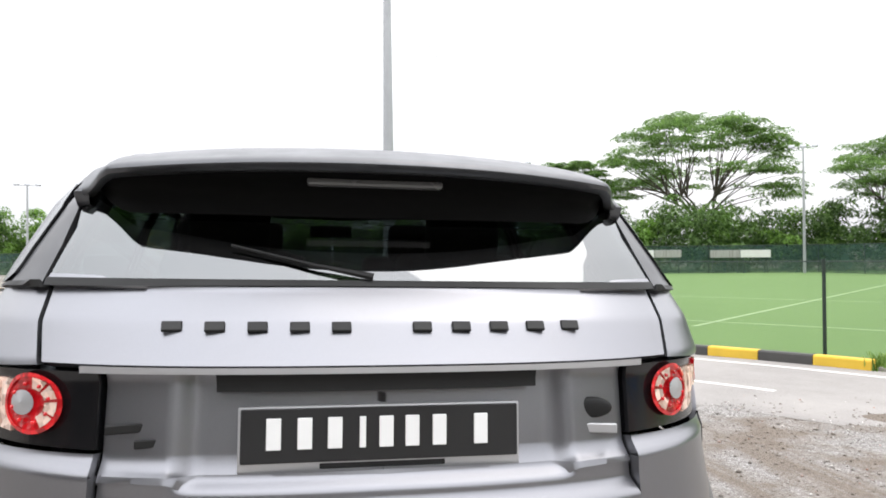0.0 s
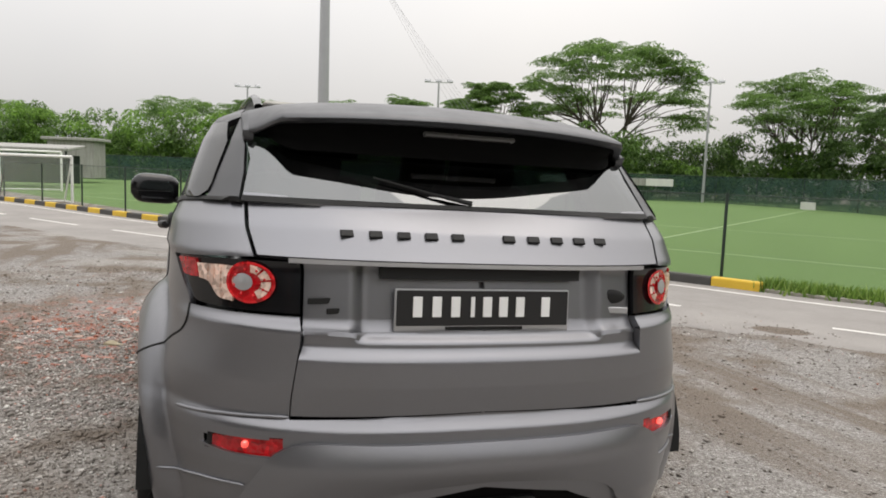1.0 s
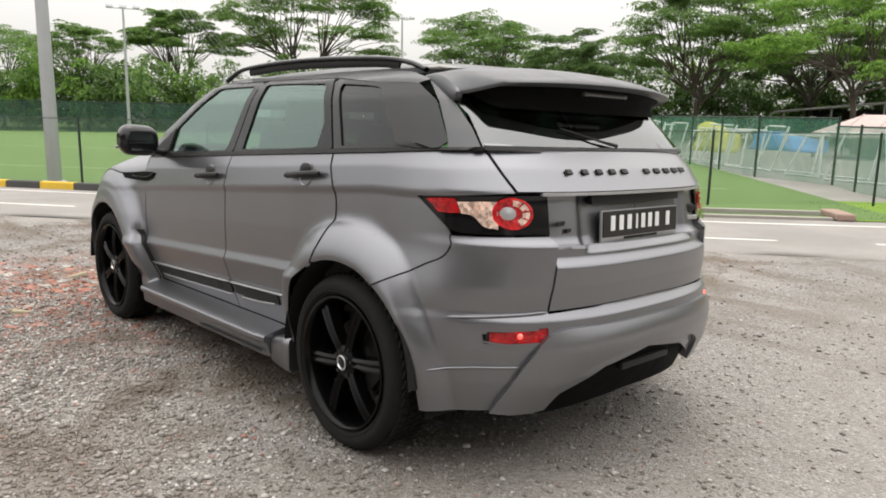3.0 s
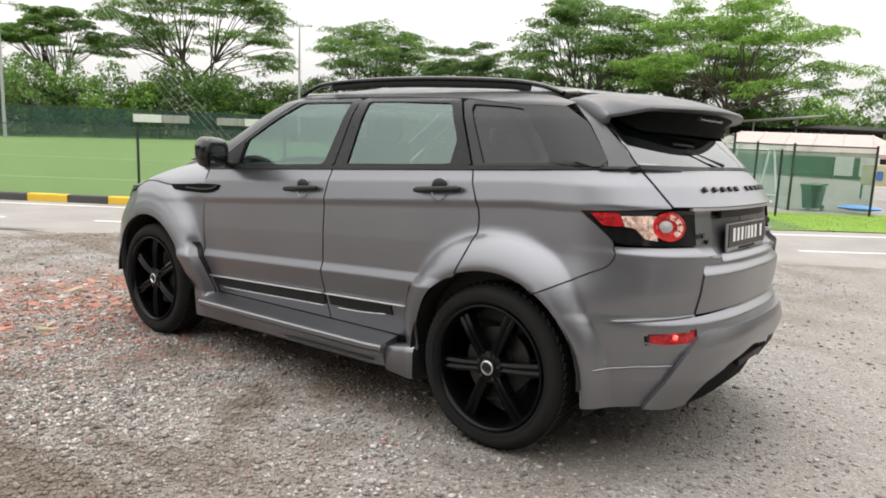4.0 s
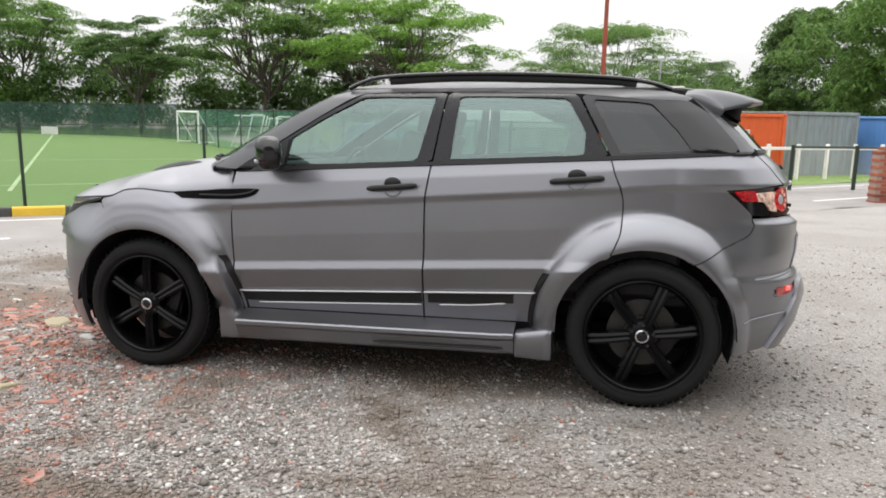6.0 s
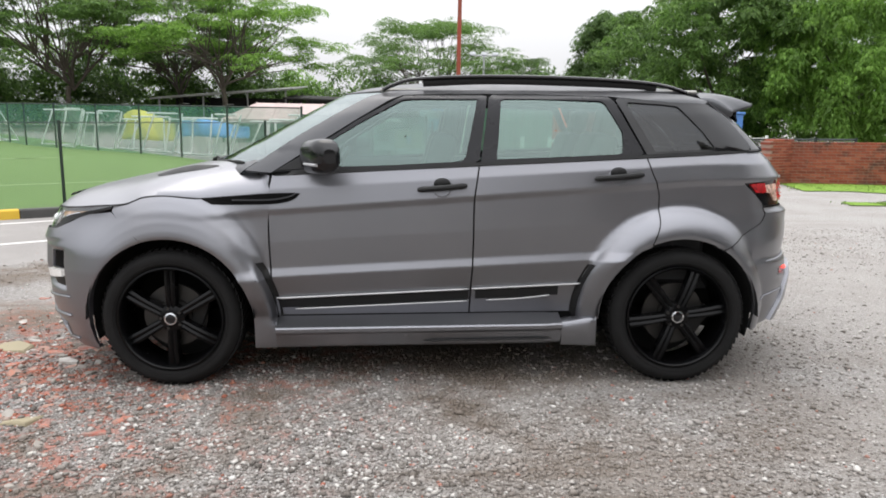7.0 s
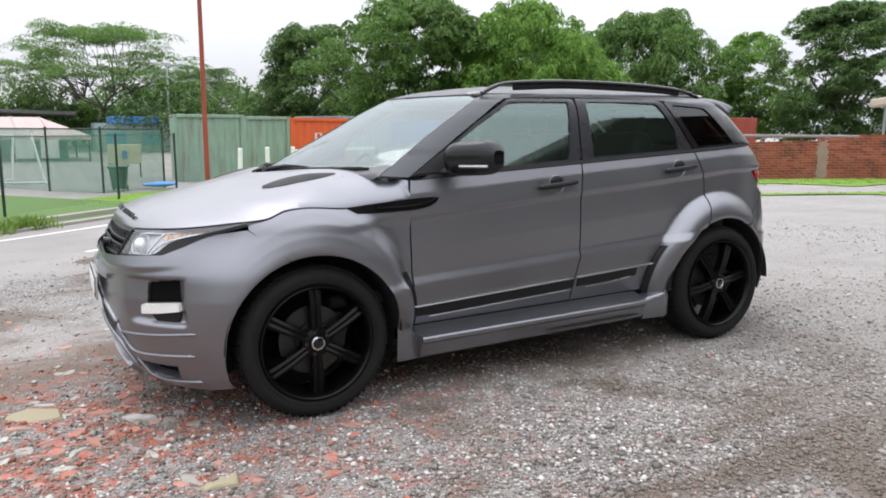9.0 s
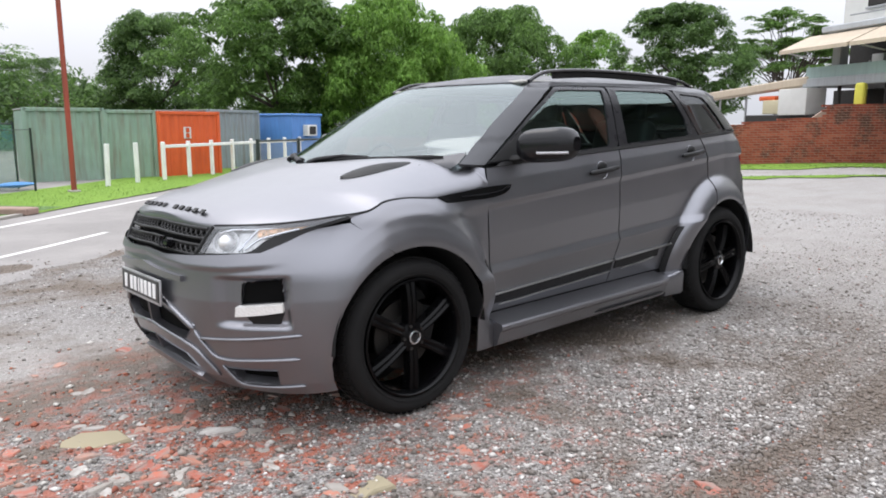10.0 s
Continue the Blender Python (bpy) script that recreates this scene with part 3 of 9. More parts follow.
def skin(s, z, out=0.0):
    """The car's left skin: s runs along the side as x and goes on round the ends to the middle line; z is the height."""
    s, z = np.broadcast_arrays(np.asarray(s, float), np.asarray(z, float))
    x = np.clip(s, -END, END)
    fx = front_x(z)
    top = np.clip((z - 1.06) / 0.05, 0, 1)
    f0 = np.where(z > 1.10, fx + 0.62, -END)      # start of the front end: A pillar above the bonnet
    r0 = np.where(z > 1.235, rear_x(z) - 0.50, END)
    a0 = np.where(z > 1.10, f0, -END)
    # position along the side
    xs = np.where(s < -END, a0, np.where(s > END, r0, a0 + (x + END) / (2 * END) * (r0 - a0)))
    xs = np.where((s >= -END) & (s <= END), np.where(z > 1.10, np.clip(s, a0, r0), s), xs)
    # the bumpers swell out by what the arches stand out, up to lamp height
    swell = np.where(s > 0, 0.036, 0.058) * smooth01((0.92 - z) / 0.24)
    side = half_width(xs, z)
    y = side + np.where(np.abs(s) > END, swell, np.where(z < 1.12, flare(xs, z), 0))
    psi_f = np.clip((-END - s) / TURN, 0, 1) * (np.pi / 2)
    psi_r = np.clip((s - END) / TURN, 0, 1) * (np.pi / 2)
    n = np.where(z > 1.235, 3.0, 2.7)
    psi = np.maximum(psi_f, psi_r)
    c, q = np.abs(np.cos(psi)), np.abs(np.sin(psi))
    rad = (c ** n + q ** n) ** (-1 / n)
    ye = y * rad * c
    xe = np.where(s < 0, a0 + (fx - a0) * rad * q, r0 + (rear_x(z) - r0) * rad * q)
    endx = np.where(np.abs(s) > END, xe, xs)
    # the arches run on round the corners
    r = arch_radius(endx, z)
    proud = 0.038 * smooth01((0.68 - r) / 0.26)
    w = smooth01((np.abs(s) - END) / 0.40)
    rest = (flare(endx, z) - swell) * (1 - w) + proud * w
    # at the back the band keeps its crisp edge above the bumper's swell
    gap = flare(endx, z) - swell
    ahead = smooth01((s - END) / 0.10)
    band = 0.5 * (gap + np.sqrt(gap * gap + 1.6e-5)) - 0.002
    rest = np.where(s > 0, gap * (1 - ahead) + np.clip(band, 0, None) * ahead, rest)
    rest = rest * np.where(z < 1.12, 1, 0) * np.sqrt(c)
    endy = np.where(np.abs(s) > END, ye + rest, y)
    p = np.stack([endx, -endy, z + 0 * s], -1)
    if np.any(np.asarray(out) != 0):
        h = 0.004
        du = skin(s + h, z) - skin(s - h, z)
        dv = skin(s, z + h) - skin(s, z - h)
        nrm = np.cross(du, dv)
        nrm = nrm / np.maximum(np.linalg.norm(nrm, axis=-1, keepdims=True), 1e-9)
        p = p + nrm * np.asarray(out)[..., None]
    return p


# ---- mesh tools ----
from mathutils.bvhtree import BVHTree


def mesh_object(name, verts, faces, mat, parent=None, label="", smooth=35.0):
    me = bpy.data.meshes.new(name)
    me.from_pydata([tuple(map(float, v)) for v in verts], [], [tuple(map(int, f)) for f in faces])
    me.validate()
    if smooth:
        me.polygons.foreach_set("use_smooth", [True] * len(me.polygons))
        me.set_sharp_from_angle(angle=radians(smooth))
    for mm in (mat if isinstance(mat, (list, tuple)) else [mat]):
        me.materials.append(mm)
    ob = new(name, me)
    if parent is not None:
        ob.parent = parent
    if label:
        tagged(ob, label=label)
    return ob


def part(name, bm, mat, parent, label="", smooth=35.0):
    """Links a bmesh as one mesh object under a thing or a part."""
    me = bpy.data.meshes.new(name)
    bm.to_mesh(me)
    bm.free()
    if smooth:
        me.polygons.foreach_set("use_smooth", [True] * len(me.polygons))
        me.set_sharp_from_angle(angle=radians(smooth))
    me.materials.append(mat)
    ob = new(name, me)
    if parent is not None:
        ob.parent = parent
    if label:
        tagged(ob, label=label)
    return ob


class Soup:
    """Collects verts and faces of one mesh."""

    def __init__(self):
        self.v, self.f, self.n = [], [], 0

    def add(self, verts, faces):
        verts = np.asarray(verts, float).reshape(-1, 3)
        self.v.append(verts)
        self.f += [tuple(i + self.n for i in f) for f in faces]
        self.n += len(verts)
        return self

    def mirrored(self):
        out = Soup()
        out.add(np.concatenate(self.v) * np.array([1, -1, 1]), [tuple(reversed(f)) for f in self.f])
        return out

    def both(self):
        out = Soup()
        vv = np.concatenate(self.v)
        out.add(vv, self.f)
        out.add(vv * np.array([1, -1, 1]), [tuple(reversed(f)) for f in self.f])
        return out

    def ob(self, name, mat, parent=None, label="", smooth=35.0, weld=False):
        vv = np.concatenate(self.v)
        if not weld:
            return mesh_object(name, vv, self.f, mat, parent, label, smooth)
        bm = bmesh.new()
        bv = [bm.verts.new(v) for v in vv]
        for f in self.f:
            try:
                bm.faces.new([bv[i] for i in f])
            except ValueError:
                pass
        bmesh.ops.remove_doubles(bm, verts=bm.verts, dist=0.0004)
        return part(name, bm, mat, parent, label, smooth)


def rounded(poly, steps=6, closed=False):
    """A smooth curve through the points."""
    p = np.asarray(poly, float)
    n = len(p)
    if n < 3:
        return p
    out = []
    for i in range(n if closed else n - 1):
        if closed:
            a, b, c, d = p[i - 1], p[i], p[(i + 1) % n], p[(i + 2) % n]
        else:
            b, c = p[i], p[i + 1]
            a = p[i - 1] if i else 2 * b - c
            d = p[i + 2] if i + 2 < n else 2 * c - b
        for k in range(steps):
            t = k / steps
            out.append(0.5 * (2 * b + (c - a) * t + (2 * a - 5 * b + 4 * c - d) * t * t + (3 * b - a - 3 * c + d) * t ** 3))
    if not closed:
        out.append(p[-1])
    return np.array(out)


def resample(poly, n):
    p = np.asarray(poly, float)
    d = np.concatenate([[0], np.cumsum(np.linalg.norm(np.diff(p, axis=0), axis=1))])
    t = np.linspace(0, d[-1], n)
    return np.stack([np.interp(t, d, p[:, k]) for k in range(p.shape[1])], -1)


def inside(poly, q):
    p = np.asarray(poly, float)
    x, y = q[..., 0], q[..., 1]
    hit = np.zeros(x.shape, bool)
    for (x0, y0), (x1, y1) in zip(p, np.roll(p, -1, 0)):
        cross = ((y0 > y) != (y1 > y)) & (x < (x1 - x0) * (y - y0) / ((y1 - y0) + 1e-12) + x0)
        hit ^= cross
    return hit


def s_at(x, z):
    """s of the point of the skin that lies at x, on the side that faces front (x < 0) or rear."""
    z = float(z)
    lo, hi = (-END - TURN, 0.0) if x < 0.2 else (0.2, END + TURN)
    for _ in range(40):
        mid = (lo + hi) / 2
        if float(skin(mid, z)[0]) < x:
            lo = mid
        else:
            hi = mid
    return (lo + hi) / 2


def skin_xz(x, z, out=0.0):
    """The skin at x and z instead of s and z."""
    x, z = np.broadcast_arrays(np.asarray(x, float), np.asarray(z, float))
    lo = np.where(x < 0.2, -END - TURN, 0.2)
    hi = np.where(x < 0.2, 0.2, END + TURN)
    for _ in range(30):
        mid = (lo + hi) / 2
        less = skin(mid, z)[..., 0] < x
        lo, hi = np.where(less, mid, lo), np.where(less, hi, mid)
    s = (lo + hi) / 2
    p = skin(s, z)
    h = 0.01
    if np.any(np.asarray(out) != 0):
        # outward direction from the slope of the side with x and with height
        def yy(a, b):
            return -skin_xz(a, b)[..., 1]
        nx = -(yy(x + h, z) - yy(x - h, z)) / (2 * h)
        nz = -(yy(x, z + h) - yy(x, z - h)) / (2 * h)
        nrm = np.stack([np.clip(nx, -3, 3), -np.ones_like(nx), np.clip(nz, -3, 3)], -1)
        nrm = nrm / np.linalg.norm(nrm, axis=-1, keepdims=True)
        p = p + nrm * np.asarray(out)[..., None]
    return p


def xz(*pts):
    return [(s_at(x, z), z) for x, z in pts]


def skin_patch(rows, nu=40, m=8, out=0.0, flange=0.02, sides="btlr", holes=(), soft=True, fn=None):
    """A sheet on the skin through rows of (s, z) polylines, with its edges turned in."""
    fn = fn or skin
    rr = [resample(rounded(r) if soft else r, nu) for r in rows]
    grid = []
    for a, b in zip(rr[:-1], rr[1:]):
        for k in range(m):
            grid.append(a + (b - a) * (k / m))
    grid.append(rr[-1])
    g = np.array(grid)
    area = 0.0
    for i in range(len(g) - 1):
        e1, e2 = g[i, 1:] - g[i, :-1], g[i + 1, :-1] - g[i, :-1]
        area += float(np.sum(e1[:, 0] * e2[:, 1] - e1[:, 1] * e2[:, 0]))
    R, C = g.shape[:2]
    o = np.full((R, C), out, float) if np.isscalar(out) else out(g)
    pts = fn(g[..., 0], g[..., 1], o)
    low = fn(g[..., 0], g[..., 1], o - flange)
    faces = []
    mid = (g[:-1, :-1] + g[1:, 1:] + g[1:, :-1] + g[:-1, 1:]) / 4
    cut = np.zeros((R - 1, C - 1), bool)
    for h in holes:
        cut |= inside(h, mid)
    for i in range(R - 1):
        for j in range(C - 1):
            if not cut[i, j]:
                faces.append((i * C + j, i * C + j + 1, (i + 1) * C + j + 1, (i + 1) * C + j))
    if area < 0:
        faces = [tuple(reversed(f)) for f in faces]
    soup = Soup().add(pts.reshape(-1, 3), faces)
    if flange:
        for key, a, b in (("b", pts[0], low[0]), ("t", pts[-1], low[-1]), ("l", pts[:, 0], low[:, 0]), ("r", pts[:, -1], low[:, -1])):
            if key in sides:
                n = len(a)
                fs = [(k, k + 1, n + k + 1, n + k) for k in range(n - 1)]
                if (key in "tl") == (area > 0):
                    pass
                else:
                    fs = [tuple(reversed(f)) for f in fs]
                soup.add(np.concatenate([a, b]), fs)
    return soup


def tube(path, radius, sides=10, flat=1.0, closed=False, up=(0, 0, 1)):
    """A round (or flattened) bar along a path of points; radius may be a list."""
    p = np.asarray(path, float)
    n = len(p)
    rad = np.full(n, radius, float) if np.isscalar(radius) else np.asarray(radius, float)
    verts = []
    for i in range(n):
        a, b = (p[i - 1], p[(i + 1) % n]) if closed else (p[max(i - 1, 0)], p[min(i + 1, n - 1)])
        d = (b - a) / max(np.linalg.norm(b - a), 1e-9)
        r = np.cross(d, up)
        if np.linalg.norm(r) < 1e-4:
            r = np.cross(d, (1, 0, 0))
        r /= np.linalg.norm(r)
        u = np.cross(r, d)
        for k in range(sides):
            t = 2 * math.pi * k / sides
            verts.append(p[i] + rad[i] * (math.cos(t) * r + flat * math.sin(t) * u))
    faces = []
    for i in range(n if closed else n - 1):
        j = (i + 1) % n
        for k in range(sides):
            l = (k + 1) % sides
            faces.append((i * sides + k, i * sides + l, j * sides + l, j * sides + k))
    if not closed:
        faces.append(tuple(reversed(range(sides))))
        faces.append(tuple((n - 1) * sides + k for k in range(sides)))
    return Soup().add(verts, faces)


def lathe(profile, segs=64, axis="y"):
    """Turns (radius, along) pairs round the y axis."""
    p = np.asarray(profile, float)
    verts, faces = [], []
    for k in range(segs):
        t = 2 * math.pi * k / segs
        for r, a in p:
            verts.append((r * math.cos(t), a, r * math.sin(t)))
    n = len(p)
    for k in range(segs):
        l = (k + 1) % segs
        for i in range(n - 1):
            faces.append((k * n + i, k * n + i + 1, l * n + i + 1, l * n + i))
    return Soup().add(verts, faces)


def bevel_box(size, r=0.01, segs=2, at=(0, 0, 0), rot=(0, 0, 0)):
    bm = bmesh.new()
    bmesh.ops.create_cube(bm, size=1)
    bmesh.ops.scale(bm, vec=size, verts=bm.verts)
    if r:
        bmesh.ops.bevel(bm, geom=bm.edges[:], offset=r, segments=segs, affect="EDGES", profile=0.6)
    bmesh.ops.transform(bm, matrix=pose(*at, *rot), verts=bm.verts)
    return bm


def fix_normals(ob):
    bm = bmesh.new()
    bm.from_mesh(ob.data)
    bmesh.ops.recalc_face_normals(bm, faces=bm.faces)
    bm.to_mesh(ob.data)
    bm.free()
    return ob


# ---- ground, road and pitch ----
def ground_z(x, y):
    """The yard falls gently towards the road and levels out there."""
    return np.clip(0.0128 * np.asarray(x, float) - 0.0245 * np.asarray(y, float), -0.24, 0.12)


def fast_mesh(name, verts, quads, mat, parent=None, label="", smooth=False):
    me = bpy.data.meshes.new(name)
    verts, quads = np.asarray(verts, np.float32).reshape(-1, 3), np.asarray(quads, np.int32)
    k = quads.shape[1]
    me.vertices.add(len(verts))
    me.vertices.foreach_set("co", verts.ravel())
    me.loops.add(quads.size)
    me.loops.foreach_set("vertex_index", quads.ravel())
    me.polygons.add(len(quads))
    me.polygons.foreach_set("loop_start", np.arange(0, quads.size, k, dtype=np.int32))
    me.update(calc_edges=True)
    if smooth:
        me.polygons.foreach_set("use_smooth", [True] * len(quads))
    me.materials.append(mat)
    ob = new(name, me)
    if parent is not None:
        ob.parent = parent
    if label:
        tagged(ob, label=label)
    return ob


def grid_mesh(name, xs, ys, zf, mat, parent=None):
    X, Y = np.meshgrid(xs, ys)
    Z = zf(X, Y)
    n = len(xs)
    idx = np.arange(len(ys) * n).reshape(len(ys), n)
    q = np.stack([idx[:-1, :-1], idx[:-1, 1:], idx[1:, 1:], idx[1:, :-1]], -1).reshape(-1, 4)
    return fast_mesh(name, np.stack([X, Y, Z], -1), q, mat, parent, smooth=True)


def uneven(x, y):
    """Ruts and lumps of a few centimetres, flat under the tyres."""
    k = np.zeros_like(x)
    for a, b, c, amp in ((0.9, 0.5, 0.3, 0.008), (-0.6, 1.3, 1.1, 0.007), (2.1, -1.4, 2.0, 0.004), (3.7, 2.9, 0.7, 0.0025), (-5.3, 4.1, 1.9, 0.002)):
        k = k + amp * np.sin(a * x + b * y + c)
    return k


near_axis = np.concatenate([np.linspace(-900, -40, 24), np.linspace(-38, -9, 40), np.linspace(-8.9, 8.9, 200), np.linspace(9, 38, 40), np.linspace(40, 900, 24)])
gfun = lambda x, y: ground_z(x, y) - 0.006 + uneven(x, y) * np.clip((8.5 - np.hypot(x, y)) / 3.0, 0, 1) * np.clip((np.hypot(np.abs(np.abs(x) - 1.33), np.abs(np.abs(y) - 0.83)) - 0.25) / 0.5, 0, 1)
tagged(grid_mesh("ground", near_axis, near_axis, gfun, GRAVEL), kind="structure")

EDGE = rounded([(-95, -66), (-60, -36.5), (-28.5, -10.4), (-17, -2.35), (-11.5, 1.95), (-6, 6.35), (-3.9, 7.75), (-1.3, 10.1), (0.6, 11.85), (3.1, 14.0), (8, 18.4), (30, 38), (70, 74)], 16)
EDGE_LEN = np.concatenate([[0], np.cumsum(np.linalg.norm(np.diff(EDGE, axis=0), axis=1))])
_k = int(np.argmin(np.hypot(EDGE[:, 0] + 4.7, EDGE[:, 1] - 7.15)))
S_END = EDGE_LEN[_k]          # where the painted kerb stops


def along(s, n=0.0):
    """The point s metres along the road's edge from the end of the kerb, n metres towards the pitch."""
    d = np.asarray(s, float) + S_END
    x, y = np.interp(d, EDGE_LEN, EDGE[:, 0]), np.interp(d, EDGE_LEN, EDGE[:, 1])
    x2, y2 = np.interp(d + 0.5, EDGE_LEN, EDGE[:, 0]), np.interp(d + 0.5, EDGE_LEN, EDGE[:, 1])
    x1, y1 = np.interp(d - 0.5, EDGE_LEN, EDGE[:, 0]), np.interp(d - 0.5, EDGE_LEN, EDGE[:, 1])
    tx, ty = x2 - x1, y2 - y1
    l = np.hypot(tx, ty)
    return x - ty / l * n, y + tx / l * n


def ribbon(name, s_values, n_values, mat, lift=0.004, zf=None, wobble=0.0):
    """A strip along the road's edge."""
    S, N = np.meshgrid(np.asarray(s_values, float), np.asarray(n_values, float))
    if wobble:
        N = N.copy()
        N[0] += wobble * (np.sin(S[0] * 0.7) + 0.6 * np.sin(S[0] * 1.9 + 1) + 0.3 * np.sin(S[0] * 3.1))
    X, Y = along(S, N)
    Z = (zf(X, Y) if zf else ground_z(X, Y)) + lift
    if wobble > 0.1:
        # the worn edge runs out under the gravel
        Z[0] -= 0.035
        Z[1] -= 0.006
    R, C = S.shape
    idx = np.arange(R * C).reshape(R, C)
    q = np.stack([idx[:-1, :-1], idx[:-1, 1:], idx[1:, 1:], idx[1:, :-1]], -1).reshape(-1, 4)
    return fast_mesh(name, np.stack([X, Y, Z], -1), q, mat, smooth=True)


S_ALL = np.concatenate([np.linspace(-90, -24, 30), np.linspace(-23, 25, 120), np.linspace(26, 70, 20)])
tagged(ribbon("road", S_ALL, np.linspace(-4.3, 0.0, 14), ASPHALT, 0.006, wobble=0.35), kind="structure")
tagged(ribbon("road_edge_line", np.linspace(-30, 40, 120), (-0.62, -0.52), ROAD_WHITE, 0.008), kind="structure")
for k in range(16):
    s0 = -26 + 3.4 * k
    tagged(ribbon("lane_dash", np.linspace(s0, s0 + 2.1, 8), (-2.72, -2.62), ROAD_WHITE, 0.008), kind="structure")


# the pitch: turf up to the kerb
PITCH_Z = -0.215
S_P = np.concatenate([np.linspace(-90, -24, 30), np.linspace(-23, 6.5, 60)])


def pitch_sheet():
    nv = np.array([0.0, 1.5, 4, 10, 20, 32, 46, 64])
    ex, ey = along(S_P, 0.16)
    P = np.stack([np.stack([ex - 0.66 * n, ey + 0.75 * n, 0 * ex + PITCH_Z], -1) for n in nv])
    idx = np.arange(P.shape[0] * P.shape[1]).reshape(P.shape[:2])
    q = np.stack([idx[:-1, :-1], idx[:-1, 1:], idx[1:, 1:], idx[1:, :-1]], -1).reshape(-1, 4)
    return fast_mesh("pitch_turf", P, q, TURF, smooth=True)


tagged(pitch_sheet(), kind="structure")
for n0, sa, sb in ((14.0, -40, 4), (5.2, -60, 5)):
    tagged(ribbon("pitch_line", np.linspace(sa, sb, 40), (n0, n0 + 0.09), PITCH_LINE, 0.006, lambda x, y: 0 * x + PITCH_Z), kind="structure")
for s0 in (-4.0, -31.0):
    tagged(ribbon("pitch_line", (s0, s0 + 0.09), np.linspace(4, 45, 12), PITCH_LINE, 0.006, lambda x, y: 0 * x + PITCH_Z), kind="structure")
# grass between road and containers, and in front of the brick wall
tagged(ribbon("grass_verge", np.linspace(5.6, 40, 60), np.linspace(0.05, 3.2, 8), VERGE, 0.02, wobble=0.05), kind="structure")
tagged(ribbon("yard_behind_fence", np.linspace(6.4, 40, 30), (3.2, 8, 20, 40), ASPHALT, 0.004), kind="structure")

WALL_LINE = [(9.6, 14.6), (12.4, 13.75), (14.6, 11.5), (17.3, 9.6), (19.2, 7.5), (20.05, 6.30), (20.07, 6.27), (21.2, 4.7), (24.5, -1.5), (29, -10)]
WALL_TOP = [1.16, 1.16, 1.14, 1.20, 1.42, 1.46, 1.80, 1.82, 1.82, 1.82]


def verge_strip(name, d0, d1, w):
    p = resample(rounded(WALL_LINE), 70)
    t = np.gradient(p, axis=0)
    t /= np.linalg.norm(t, axis=1, keepdims=True)
    nrm = np.stack([t[:, 1], -t[:, 0]], -1)      # towards the yard
    nrm *= np.where((nrm @ np.array([-1, -0.6])) > 0, 1, -1)[:, None]
    rows = []
    for f in np.linspace(0, 1, 6):
        d = d0 + (d1 - d0) * f
        wob = w * np.sin(np.arange(70) * 0.9 + 3) * (f == 1) + w * np.sin(np.arange(70) * 0.37) * (f == 1)
        q = p + nrm * (d + wob)[:, None] if np.ndim(d + wob) else p + nrm * d
        rows.append(np.concatenate([q, (ground_z(q[:, 0], q[:, 1]) + 0.012)[:, None]], 1))
    idx = np.arange(6 * 70).reshape(6, 70)
    q4 = np.stack([idx[:-1, :-1], idx[:-1, 1:], idx[1:, 1:], idx[1:, :-1]], -1).reshape(-1, 4)
    return tagged(fast_mesh(name, np.array(rows), q4, VERGE, smooth=True), kind="structure"), p, nrm


_, WALL_P, WALL_N = verge_strip("grass_strip", 0.0, 2.9, 0.45)
verge_strip("grass_strip", 5.6, 6.3, 0.28)


def build_blades():
    rng = np.random.default_rng(3)
    pts = []
    s = rng.uniform(5.6, 26, 9000)
    n = rng.uniform(0.08, 3.0, 9000)
    x, y = along(s, n)
    pts.append(np.stack([x, y], -1))
    k = rng.integers(0, 69, 7000)
    q = WALL_P[k] + WALL_N[k] * rng.uniform(0.05, 2.9, (7000, 1)) + rng.normal(0, 0.1, (7000, 2))
    pts.append(q)
    k = rng.integers(0, 69, 1500)
    pts.append(WALL_P[k] + WALL_N[k] * rng.uniform(5.6, 6.3, (1500, 1)) + rng.normal(0, 0.1, (1500, 2)))
    # weeds by the drain
    s = rng.uniform(-0.1, 3.0, 2600)
    x, y = along(s, rng.normal(0.28, 0.13, 2600))
    pts.append(np.stack([x, y], -1))
    p = np.concatenate(pts)
    m = len(p)
    h = rng.uniform(0.02, 0.055, m)
    h[-2600:] = rng.uniform(0.08, 0.24, 2600)
    a = rng.uniform(0, 6.283, m)
    z = ground_z(p[:, 0], p[:, 1]) + 0.0
    w = 0.010 + 0.06 * h
    lean = rng.normal(0, 0.4, (m, 2)) * h[:, None]
    base = np.stack([p[:, 0], p[:, 1], z], -1)
    dx = np.stack([np.cos(a) * w, np.sin(a) * w, 0 * a], -1)
    top = base + np.stack([lean[:, 0], lean[:, 1], h], -1)
    v = np.stack([base - dx, base + dx, top], 1).reshape(-1, 3)
    tagged(fast_mesh("grass", v, np.arange(3 * m).reshape(-1, 3), BLADES), "short green verge grass and weeds", "grass", kind="stuff")


build_blades()


